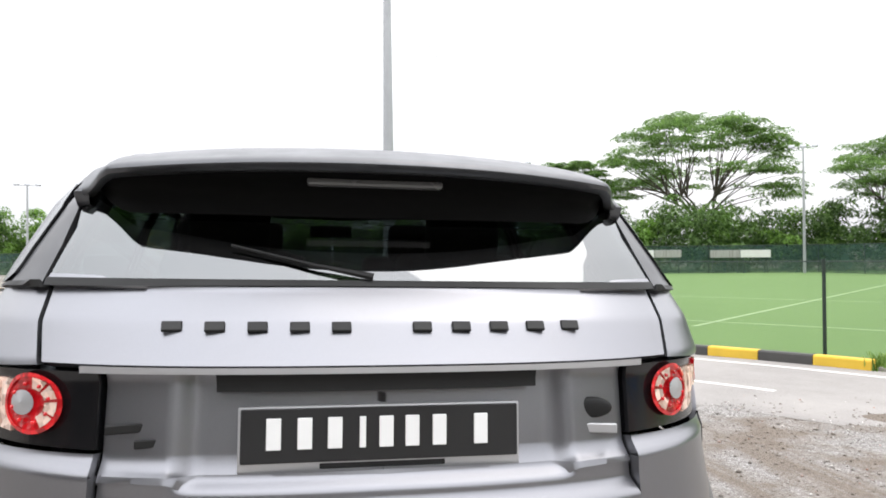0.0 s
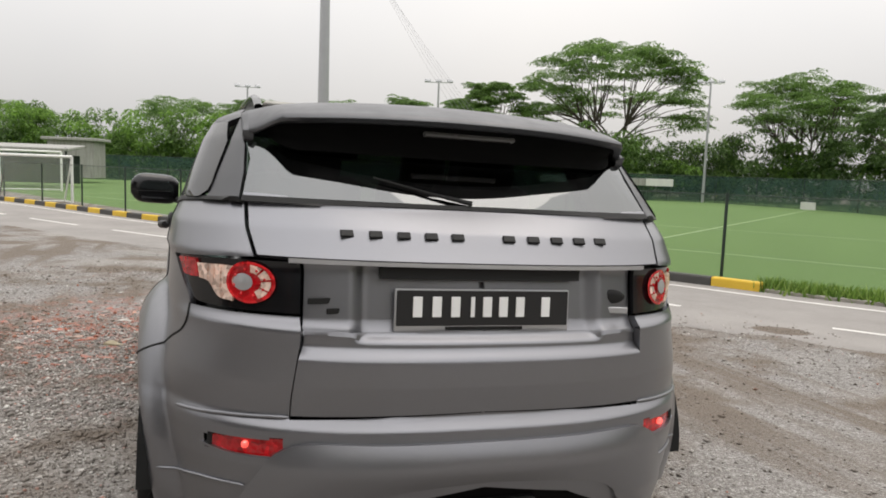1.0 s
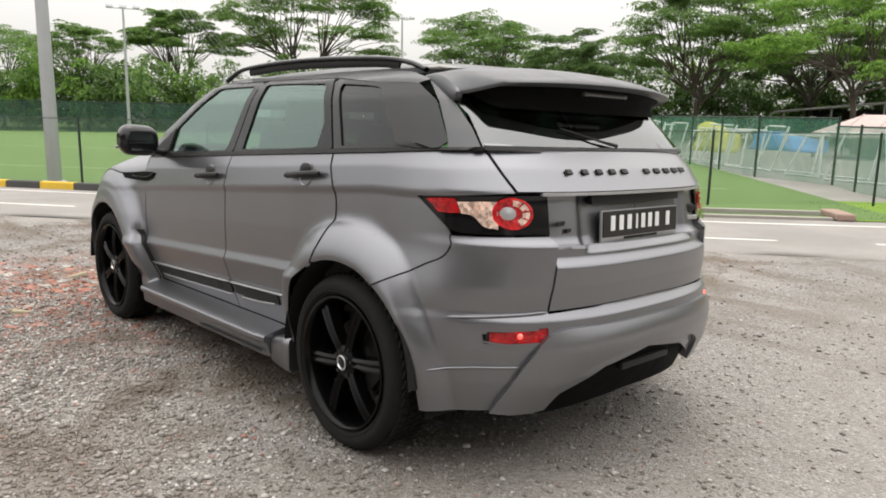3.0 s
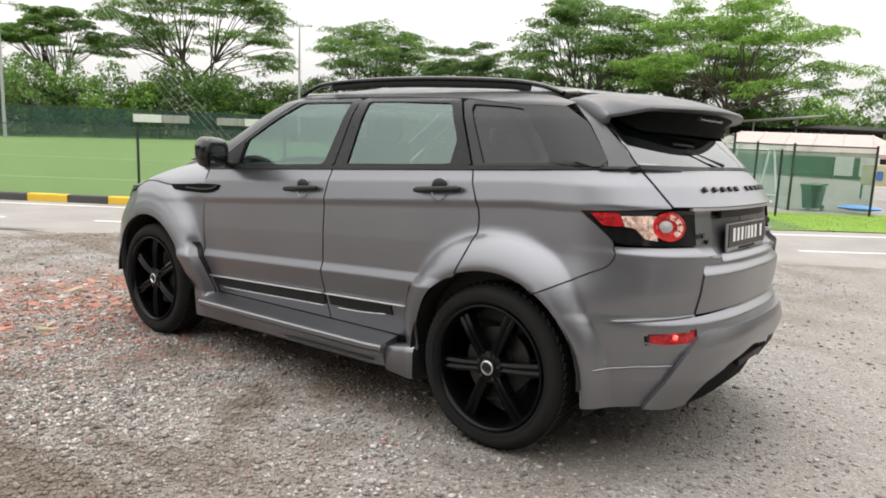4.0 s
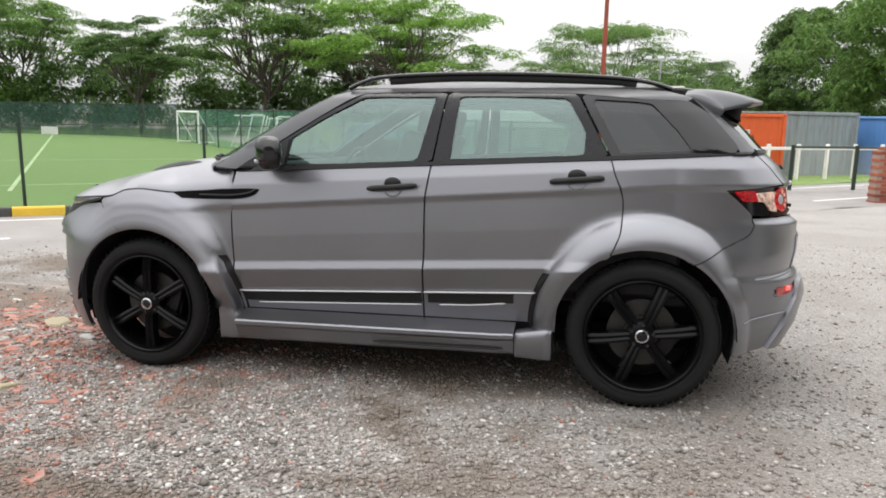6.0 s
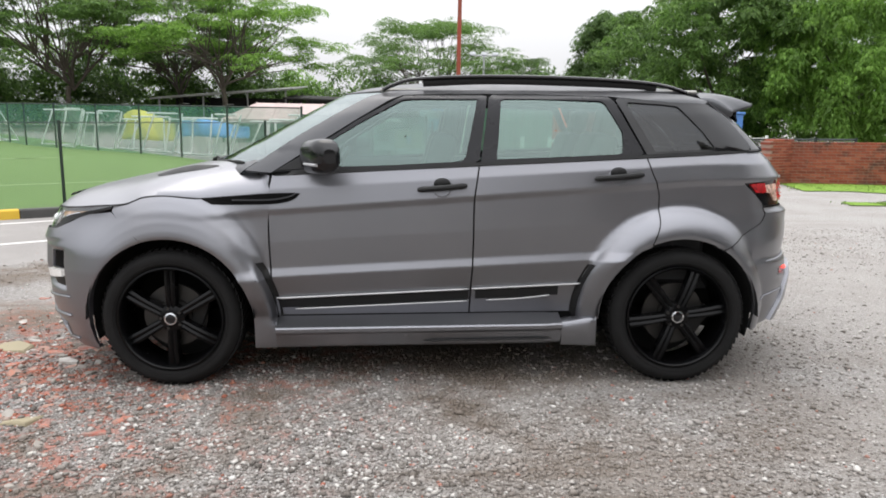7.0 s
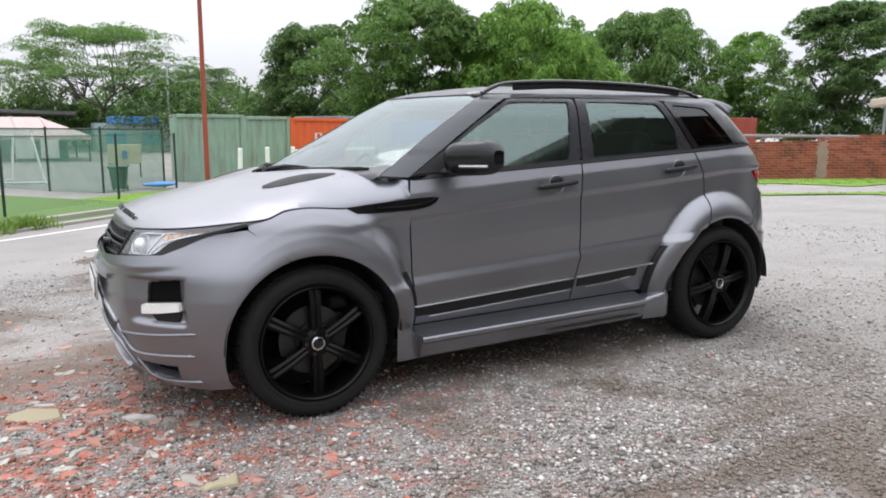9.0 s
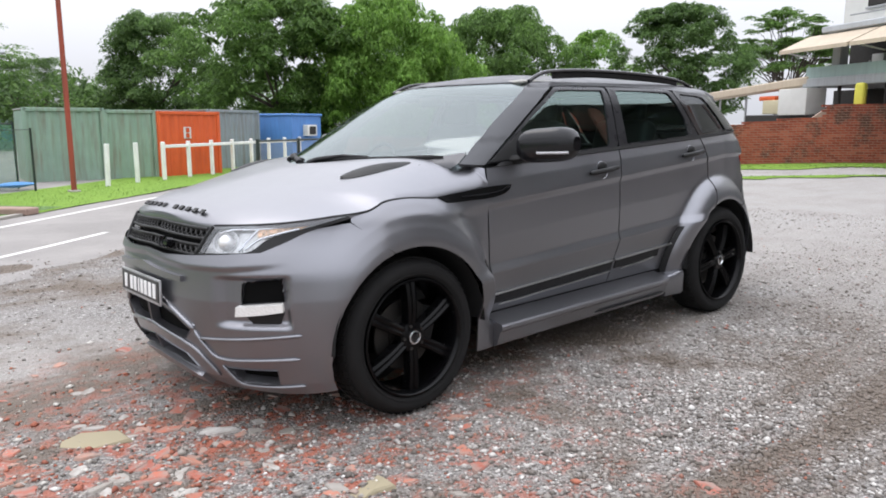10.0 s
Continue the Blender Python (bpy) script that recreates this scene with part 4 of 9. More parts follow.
def crumb_mesh(name, p, r, rng, mat):
    """Small angular stones at the points p."""
    m = len(p)
    dirs = np.array([(1, 0, 0), (-1, 0, 0), (0, 1, 0), (0, -1, 0), (0, 0, 1), (0, 0, -1)], float)
    a = rng.uniform(0, 6.283, m)
    sc = rng.uniform(0.6, 1.35, (m, 6, 1))
    v = dirs[None] * sc * r[:, None, None] * np.array([1.15, 1.0, 0.62])
    c, s = np.cos(a)[:, None], np.sin(a)[:, None]
    vx = v[..., 0] * c - v[..., 1] * s
    vy = v[..., 0] * s + v[..., 1] * c
    z0 = gfun(p[:, 0], p[:, 1]) + 0.25 * r
    v = np.stack([vx + p[:, :1], vy + p[:, 1:], v[..., 2] + z0[:, None] + rng.normal(0, 0.1, (m, 6)) * r[:, None]], -1)
    tri = np.array([(0, 2, 4), (2, 1, 4), (1, 3, 4), (3, 0, 4), (2, 0, 5), (1, 2, 5), (3, 1, 5), (0, 3, 5)])
    f = (tri[None] + 6 * np.arange(m)[:, None, None]).reshape(-1, 3)
    return fast_mesh(name, v.reshape(-1, 3), f, mat)


def build_gravel():
    rng = np.random.default_rng(7)
    m = 64000
    p = np.stack([rng.uniform(-6.5, 7.5, m), rng.uniform(-6.0, 5.5, m)], -1)
    m2 = 78000
    p = np.concatenate([p, np.stack([rng.normal(0.3, 2.4, m2), rng.normal(-1.9, 0.9, m2)], -1)])
    # fewer on the brown ruts
    keep = rng.uniform(0, 1, len(p)) < 0.55 + 0.45 * np.sin(p[:, 0] * 0.9 + 1.3 * np.sin(p[:, 1] * 0.8)) * np.sin(p[:, 1] * 1.1 + 0.5)
    p = p[keep]
    r = rng.lognormal(math.log(0.0062), 0.46, len(p)).clip(0.0025, 0.022)
    tagged(crumb_mesh("gravel", p, r, rng, STONES), "loose grey and white gravel on the yard", "gravel", kind="stuff")
    m = 2600
    p = np.stack([rng.normal(-2.4, 0.60, m), rng.normal(-0.75, 0.85, m)], -1)
    r = rng.lognormal(math.log(0.0070), 0.50, m).clip(0.003, 0.022)
    tagged(crumb_mesh("crushed_brick", p, r, rng, CRUSHED), "crushed red brick trodden into the gravel", "rubble", kind="stuff")


build_gravel()


def build_rubble():
    rng = random.Random(11)
    def lump(sx, sy, sz, seed):
        r2 = random.Random(seed)
        bm = bmesh.new()
        n = r2.randint(6, 9)
        ring = []
        for k in range(n):
            a = 2 * math.pi * k / n + r2.uniform(-0.4, 0.4)
            rr = r2.uniform(0.55, 1.15)
            ring.append((rr * math.cos(a) * sx, rr * math.sin(a) * sy))
        lo = [bm.verts.new((x * 1.04, y * 1.04, -sz * 0.6)) for x, y in ring]
        md = [bm.verts.new((x, y, sz * r2.uniform(0.25, 0.5))) for x, y in ring]
        hi = [bm.verts.new((x * 0.92, y * 0.92, sz * r2.uniform(0.7, 1.0))) for x, y in ring]
        for a_, b_ in ((lo, md), (md, hi)):
            for k in range(n):
                bm.faces.new((a_[k], a_[(k + 1) % n], b_[(k + 1) % n], b_[k]))
        bm.faces.new(hi)
        me = bpy.data.meshes.new("fragment")
        bm.to_mesh(me)
        bm.free()
        return me
    bricks = [lump(0.052, 0.030, 0.007, 100 + k) for k in range(8)]
    chunks = [lump(0.045, 0.032, 0.007, 200 + k) for k in range(8)]
    for me in bricks:
        me.materials.append(BRICKBAT)
    for me in chunks:
        me.materials.append(CHUNK)
    def drop(me, name, label, cat, group, x, y, s, rz):
        o = new(name, me)
        o.matrix_world = pose(x, y, float(gfun(np.array(x), np.array(y))) - 0.003 * s, rng.uniform(-11, 11), rng.uniform(-11, 11), rz) @ Matrix.Scale(s, 4)
        tagged(o, label, cat, group)
    for k in range(250):
        x, y = rng.gauss(-2.3, 0.75), rng.gauss(-0.75, 0.85)
        if x > -0.9 or (abs(x + 1.33) < 0.45 and abs(y + 0.83) < 0.25):
            x = -2.4 + rng.uniform(-0.8, 0.6)
        drop(rng.choice(bricks), "brick_fragment", "broken piece of red brick lying in gravel", "brick", "rubble before the car", x, y, rng.choice((0.3, 0.4, 0.5, 0.65, 0.8, 1.0, 1.3, 1.6)), rng.uniform(0, 360))
    for k in range(210):
        x, y = rng.gauss(-2.35, 0.85), rng.gauss(-0.8, 0.95)
        if abs(x + 1.33) < 0.45 and abs(y + 0.83) < 0.25:
            x -= 1.0
        drop(rng.choice(chunks), "concrete_fragment", "pale broken piece of concrete lying in gravel", "rubble", "rubble before the car", x, y, rng.choice((0.25, 0.35, 0.45, 0.6, 0.8, 1.1, 1.4)), rng.uniform(0, 360))
    for k in range(34):
        x, y = rng.uniform(-5, 6.5), rng.uniform(-5.0, 4.5)
        if abs(x) < 2.3 and abs(y) < 1.0:
            y -= 2.2
        drop(rng.choice(bricks + chunks), "stray_fragment", "small stray piece of brick or stone on gravel", "rubble", "stray pieces on the yard", x, y, rng.uniform(0.3, 0.6), rng.uniform(0, 360))
    for x, y, s, rz in ((-2.57, -0.20, 3.7, -46), (-1.89, -1.37, 2.6, -40), (-2.95, -0.75, 2.4, 120)):
        me = lump(0.050, 0.040, 0.006, int(100 * s))
        me.materials.append(SLAB)
        drop(me, "stone_slab", "flat tan piece of stone slab in gravel", "stone", "flat slabs before the car", x, y, s, rz)
    me = lump(0.05, 0.03, 0.012, 5)
    me.materials.append(CHUNK)
    drop(me, "white_stone", "flat white stone in front of the wheel", "stone", "", -2.09, -0.49, 1.8, -40)


build_rubble()


# ---- kerb, drain, fences ----
def build_kerb():
    kerb = tagged(new("kerb"), "yellow and black painted concrete kerb", "kerb", kind="structure")
    L = 0.72
    prof = [(-0.055, -0.05), (-0.045, 0.125), (-0.03, 0.145), (0.12, 0.145), (0.15, 0.12), (0.15, -0.05)]
    for k in range(64):
        s1 = -k * (L + 0.012)
        s0 = s1 - L
        vs = []
        for s in (s0, (s0 + s1) / 2, s1):
            for n, z in prof:
                x, y = along(s, n)
                vs.append((x, y, float(ground_z(x, y)) + z))
        m = len(prof)
        fs = [(i * m + j, i * m + j + 1, (i + 1) * m + j + 1, (i + 1) * m + j) for i in range(2) for j in range(m - 1)]
        fs += [tuple(reversed(range(m))), tuple(range(2 * m, 3 * m))]
        mesh_object("kerb_block", vs, fs, KERB_YELLOW if k % 2 == 0 else KERB_BLACK, kerb, "", 0)


build_kerb()


def bar_between(name, a, b, r, mat, parent=None, sides=8, label=""):
    return tube(np.array([a, b], float), r, sides).ob(name, mat, parent, label)


def build_drain():
    d = tagged(new("drain"), "open concrete roadside drain with weeds", "drain")
    for n0, n1, z in ((0.02, 0.16, 0.05), (0.52, 0.66, 0.10)):
        vs = []
        ss = np.linspace(0.05, 5.2, 16)
        for s in ss:
            for n, zz in ((n0, -0.25), (n0, z), (n1, z), (n1, -0.25)):
                x, y = along(s, n)
                vs.append((x, y, float(ground_z(x, y)) + zz))
        fs = [(i * 4 + j, i * 4 + (j + 1) % 4, (i + 1) * 4 + (j + 1) % 4, (i + 1) * 4 + j) for i in range(15) for j in range(4)]
        fs += [(3, 2, 1, 0), (60, 61, 62, 63)]
        mesh_object("drain_edge", vs, fs, CONCRETE, d, "", 0)
    x0, y0 = along(5.4, 0.35)
    tagged(part("brick_end", bevel_box((0.30, 0.8, 0.12), 0.02, 1, (float(x0), float(y0), -0.17), (0, 0, 40)), MORTAR, d), "")


build_drain()
NEAR_POSTS = [(float(along(-0.75 - 2.75 * k, 0.55)[0]), float(along(-0.75 - 2.75 * k, 0.55)[1])) for k in range(16)] + \
             [(float(x), float(y)) for x, y in ((-3.2, 10.75), (-1.15, 13.5), (0.35, 15.5))]


def build_near_fence():
    fence = tagged(new("pitch_fence"), "thin dark green wire fence along the pitch", "fence")
    order = list(reversed(NEAR_POSTS[:16])) + NEAR_POSTS[16:]
    for i, (x, y) in enumerate(order):
        z = -0.22
        bar_between("post", (x, y, z - 0.05), (x, y, z + 1.44), 0.026, POST_GREEN, fence)
    for a, b in zip(order[:-1], order[1:]):
        for zz in (1.40, ):
            bar_between("wire", (*a, -0.22 + zz), (*b, -0.22 + zz), 0.008, POST_GREEN, fence, 5)
        vs = [(*a, -0.2), (*b, -0.2), (*b, 1.2), (*a, 1.2)]
        o = mesh_object("netting", vs, [(0, 1, 2, 3)], NET_NEAR, fence, "", 0)
    # a braced gate post
    x, y = order[6]
    bx, by = along(-0.75 - 2.75 * 9 - 0.9, 0.75)
    bar_between("brace", (x, y, 0.85), (float(bx), float(by), -0.2), 0.026, POST_GREEN, fence)


build_near_fence()


def net_run(name, pts, h, mat, label, post_gap=3.0, r=0.035, z0=-0.24, rail=True):
    f = tagged(new(name), label, "fence")
    p = np.array(pts, float)
    d = np.concatenate([[0], np.cumsum(np.linalg.norm(np.diff(p, axis=0), axis=1))])
    n = max(int(d[-1] / post_gap), 1)
    t = np.linspace(0, d[-1], n + 1)
    q = np.stack([np.interp(t, d, p[:, 0]), np.interp(t, d, p[:, 1])], -1)
    for x, y in q:
        bar_between("post", (x, y, z0), (x, y, z0 + h + 0.05), r, POST_GREEN, f, 6)
    for a, b in zip(q[:-1], q[1:]):
        mesh_object("netting", [(*a, z0), (*b, z0), (*b, z0 + h), (*a, z0 + h)], [(0, 1, 2, 3)], mat, f, "", 0)
        if rail:
            bar_between("top_rail", (*a, z0 + h), (*b, z0 + h), r * 0.6, POST_GREEN, f, 5)
    return f


net_run("boundary_fence", [(-80, -44), (-66, -18), (-58, 2), (-49, 14), (-46, 28), (-44, 37), (-30, 38), (-23.5, 35)], 2.05, NET_FAR, "dark green netted fence round the far pitch side", 4.0)
net_run("goal_area_fence", [(-23.5, 35), (-15.8, 26.2), (-10.6, 22.9), (-5.6, 18.6), (-3.6, 18.2)], 1.75, NET_MID, "pale green sports netting at the pitch end", 2.6)
net_run("yard_fence", [(-3.6, 18.2), (-1.6, 15.2), (0.2, 16.6)], 1.55, NET_MID, "green mesh fence beside the containers", 1.6, 0.03)


def goal(x, y, rz, w, h, label):
    g = tagged(new("football_goal"), label, "goal", "football goals")
    for sx in (-w / 2, w / 2):
        bar_between("upright", (sx, 0, 0), (sx, 0, h), 0.05, WHITE_PAINT, g)
        bar_between("back_stay", (sx, 0, h), (sx, h * 0.55, 0), 0.03, WHITE_PAINT, g)
        bar_between("ground_bar", (sx, 0, 0.03), (sx, h * 0.55, 0.03), 0.03, WHITE_PAINT, g)
    bar_between("crossbar", (-w / 2, 0, h), (w / 2, 0, h), 0.05, WHITE_PAINT, g)
    bar_between("rear_bar", (-w / 2, h * 0.55, 0.03), (w / 2, h * 0.55, 0.03), 0.03, WHITE_PAINT, g)
    mesh_object("goal_net", [(-w / 2, 0, h), (w / 2, 0, h), (w / 2, h * 0.55, 0.03), (-w / 2, h * 0.55, 0.03)], [(0, 1, 2, 3)], NET_WHITE, g, "", 0)
    g.matrix_world = pose(x, y, PITCH_Z, 0, 0, rz)


goal(-20.5, 31.0, -35, 2.6, 1.62, "white football goal at the far pitch end")
goal(-24.6, -6.4, 115, 2.6, 1.66, "white football goal beside the kerb")
goal(-35.6, -8.6, 100, 2.6, 1.9, "white football goal on the far pitch")


def build_pitch_end():
    rng = random.Random(5)
    # white frames leaning behind the netting
    for k in range(14):
        f = k / 13
        x, y = -15.5 + 12.0 * f, 27.4 - 7.6 * f + rng.uniform(-0.4, 0.8)
        fr = tagged(new("training_goal"), "small white training goal frame behind netting", "goal", "training goals")
        w, h = rng.uniform(1.2, 2.0), rng.uniform(1.2, 1.6)
        bar_between("upright", (-w / 2, 0, 0), (-w / 2 + rng.uniform(-0.3, 0.5), 0.3, h), 0.035, WHITE_PAINT, fr, 6)
        bar_between("upright", (w / 2, 0, 0), (w / 2 + rng.uniform(-0.4, 0.4), 0.3, h), 0.035, WHITE_PAINT, fr, 6)
        bar_between("crossbar", (-w / 2, 0.3, h), (w / 2, 0.3, h), 0.035, WHITE_PAINT, fr, 6)
        bar_between("ground_bar", (-w / 2, 0, 0.04), (w / 2, 0, 0.04), 0.035, WHITE_PAINT, fr, 6)
        mesh_object("goal_net", [(-w / 2, 0.3, h), (w / 2, 0.3, h), (w / 2, 1.0, 0), (-w / 2, 1.0, 0)], [(0, 1, 2, 3)], NET_WHITE, fr, "", 0)
        fr.matrix_world = pose(x, y, -0.24, 0, 0, rng.uniform(-50, -10))

    def tarp(name, label, x, y, z, w, h, mat, rz):
        vs, fs = [], []
        for i in range(9):
            for j in range(5):
                u, v = i / 8, j / 4
                vs.append(((u - 0.5) * w, 0.15 * math.sin(u * 7 + v * 3) + 0.25 * v, h * v * (0.8 + 0.2 * math.sin(u * 5))))
        fs = [(i * 5 + j, (i + 1) * 5 + j, (i + 1) * 5 + j + 1, i * 5 + j + 1) for i in range(8) for j in range(4)]
        o = mesh_object(name, vs, fs, mat, None, "", 60)
        so = o.modifiers.new("thickness", "SOLIDIFY")
        so.thickness = 0.02
        o.matrix_world = pose(x, y, z, 0, 0, rz)
        tagged(o, label, "tarpaulin")
    tarp("tarpaulin", "yellow tarpaulin hung behind the netting", -11.4, 26.6, 0.1, 2.6, 1.25, TARP_YELLOW, -20)
    tarp("tarpaulin", "blue tarpaulin hung behind the netting", -9.2, 28.5, 0.2, 3.4, 0.8, TARP_BLUE, -10)

    # marquee
    tent = tagged(new("marquee"), "faded pink marquee with pitched cloth roof", "marquee")
    w, dpt = 9.3, 5.0
    ez, rz_ = 0.95, 1.80
    c = [(-w / 2, -dpt / 2, ez), (w / 2, -dpt / 2, ez), (w / 2, dpt / 2, ez), (-w / 2, dpt / 2, ez), (-w / 2 + 1.5, 0, rz_), (w / 2 - 1.9, 0, rz_)]
    roof = mesh_object("roof", c, [(0, 1, 5, 4), (1, 2, 5), (2, 3, 4, 5), (3, 0, 4)], TENT, tent, "", 0)
    val = [(x, y, z) for x, y, z in c[:4]] + [(x, y, z - 0.2) for x, y, z in c[:4]]
    mesh_object("valance", val, [(0, 4, 5, 1), (1, 5, 6, 2), (2, 6, 7, 3), (3, 7, 4, 0)], TENT, tent, "", 0)
    for x in (-w / 2 + 0.1, -1.5, 1.5, w / 2 - 0.1):
        for y in (-dpt / 2 + 0.05, dpt / 2 - 0.05):
            bar_between("post", (x, y, -0.3), (x, y, ez), 0.05, POST_GREEN, tent, 6)
    for k in range(6):
        x = -w / 2 + 1.5 + k * (w - 3.4) / 5
        bar_between("rafter", (x, 0, rz_ + 0.01), (x * 1.1, -dpt / 2, ez + 0.01), 0.03, TENT, roof, 5)
    part("back_wall", bevel_box((w - 1, 0.08, 1.1), 0.02, 1, (0, dpt / 2 - 0.2, 0.3)), CONT_GREEN, tent)
    for x in (1.9, 2.9):
        part("notice_board", bevel_box((0.75, 0.04, 0.85), 0.01, 1, (x, -dpt / 2, 0.35)), SIGN_WHITE, tent)
    tent.matrix_world = pose(-5.6, 36.2, 0.0, 0, 0, 5)

    shed = tagged(new("open_shed"), "long dark open shed with sloping grey roof", "shed")
    part("roof", bevel_box((11.4, 5, 0.12), 0.03, 1, (0, 2.0, 2.85), (4, -4.6, 0)), ROOF_SHEET, shed)
    for x in (-5, -1.5, 2, 5):
        bar_between("post", (x, -0.2, -0.1), (x, -0.2, 2.75 + x * 0.08), 0.07, ROOF_SHEET, shed, 6)
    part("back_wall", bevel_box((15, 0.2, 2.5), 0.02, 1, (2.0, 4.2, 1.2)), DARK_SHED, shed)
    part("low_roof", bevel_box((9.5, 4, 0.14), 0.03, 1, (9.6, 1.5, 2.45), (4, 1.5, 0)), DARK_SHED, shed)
    for x in (-3.2, 0.4, 3.4):
        part("tube_lamp", bevel_box((0.5, 0.06, 0.05), 0.01, 1, (x, 0.6, 1.9)), SIGN_WHITE, shed)
    shed.matrix_world = pose(-15.2, 54.0, -0.1, 0, 0, -5)

    # notice and bin inside the yard
    sign = tagged(new("notice_sign"), "cream sign board with a blue drop mark", "sign")
    part("board", bevel_box((1.0, 0.05, 0.62), 0.02, 1, (0, 0, 0.55)), SIGN_CREAM, sign)
    part("drop_mark", bevel_box((0.16, 0.02, 0.26), 0.05, 3, (0, -0.03, 0.53)), CABIN_BLUE, sign)
    for x in (-0.45, 0.45):
        bar_between("leg", (x, 0.03, -0.3), (x, 0.03, 0.3), 0.03, POST_GREEN, sign, 6)
    sign.matrix_world = pose(-0.35, 21.5, -0.05, 0, 0, -4)
    wb = tagged(new("wheelie_bin"), "dark green plastic wheeled bin on the verge", "bin")
    vs = []
    for z, a, b in ((0.06, 0.15, 0.17), (0.58, 0.20, 0.22)):
        vs += [(-a, -b, z), (a, -b, z), (a, b, z), (-a, b, z)]
    mesh_object("body", vs, [(3, 2, 1, 0), (4, 5, 6, 7), (0, 1, 5, 4), (1, 2, 6, 5), (2, 3, 7, 6), (3, 0, 4, 7)], BIN_GREEN, wb, "", 0)
    part("lid", bevel_box((0.46, 0.50, 0.06), 0.02, 2, (0, 0, 0.62), (4, 0, 0)), BIN_GREEN, wb)
    for x in (-0.16, 0.16):
        lathe([(0.0, -0.02), (0.07, -0.02), (0.07, 0.02), (0.0, 0.02)], 16).ob("wheel", BLACK_TRIM, wb).matrix_basis = pose(x, 0.2, 0.07, 0, 0, 90)
    wb.matrix_world = pose(-0.95, 15.95, -0.24, 0, 0, -12)
    kay = tagged(mesh_object("stored_kayak", *kayak_mesh(), TARP_BLUE, None, "", 60), "blue and yellow plastic float on the ground", "float")
    kay.matrix_world = pose(0.05, 16.1, -0.18, 0, 0, 10)


def kayak_mesh():
    vs, fs = [], []
    for i in range(9):
        u = i / 8
        r = 0.10 * math.sin(math.pi * min(max(u, 0.06), 0.94)) ** 0.6
        for k in range(8):
            a = 2 * math.pi * k / 8
            vs.append(((u - 0.5) * 0.9, 1.6 * r * math.cos(a), 0.08 + 0.7 * r * math.sin(a)))
    fs = [(i * 8 + k, i * 8 + (k + 1) % 8, (i + 1) * 8 + (k + 1) % 8, (i + 1) * 8 + k) for i in range(8) for k in range(8)]
    return vs, fs


build_pitch_end()


# ---- masts and poles ----
def flood_mast(x, y, h, heads=3):
    m = tagged(new("floodlight_mast"), "slim grey mast with floodlights at the pitch", "mast", "floodlight masts")
    tube(np.array([(0, 0, 0), (0, 0, h * 0.5), (0, 0, h)]), [0.11, 0.09, 0.06], 8).ob("mast", GALV, m)
    bar_between("cross_arm", (-0.85, 0, h), (0.85, 0, h), 0.035, GALV, m, 6)
    for k in range(heads):
        part("floodlight", bevel_box((0.42, 0.16, 0.26), 0.04, 2, (-0.78 + 0.78 * k, -0.1, h + 0.12), (35, 0, 0)), GALV, m)
    m.matrix_world = pose(x, y, -0.24, 0, 0, math.degrees(math.atan2(y + 3, x - 3)) + 90)


for x, y, h in ((-43.2, 35.8, 9.1), (-45.8, 15.0, 7.9), (-57.0, 2.6, 7.8), (-62, -22, 7.6), (4.5, 47.0, 5.6)):
    flood_mast(x, y, h)

lp = tagged(new("lamp_pole"), "thick grey tapered pole with sagging net cables", "pole")
tube(np.array([(0, 0, 0), (0, 0, 4), (0, 0, 9.5)]), [0.15, 0.125, 0.085], 16).ob("pole", GALV, lp)
part("foot_plate", bevel_box((0.42, 0.42, 0.04), 0.01, 1, (0, 0, 0.02)), GALV, lp)
for k in range(5):
    reach = 4.2 + 0.35 * k
    pts = [(0.5 * reach * f + 0.06, 0.86 * reach * f, 8.3 - 0.1 * k - (6.6 + 0.1 * k) * f - 0.35 * math.sin(math.pi * f)) for f in np.linspace(0, 1, 12)]
    tube(np.array(pts), 0.0028, 5).ob("cable", GALV, lp)
lp.matrix_world = pose(-13.76, 1.98, -0.22)

rp = tagged(new("red_pole"), "rusty red steel pole beside the containers", "pole")
tube(np.array([(0, 0, 0), (0, 0, 3), (0, 0, 7.5)]), [0.062, 0.056, 0.045], 12).ob("pole", RUST_RED, rp)
part("foot", bevel_box((0.24, 0.24, 0.08), 0.02, 1, (0, 0, 0.03)), CONCRETE, rp)
rp.matrix_world = pose(0.99, 14.75, -0.25)


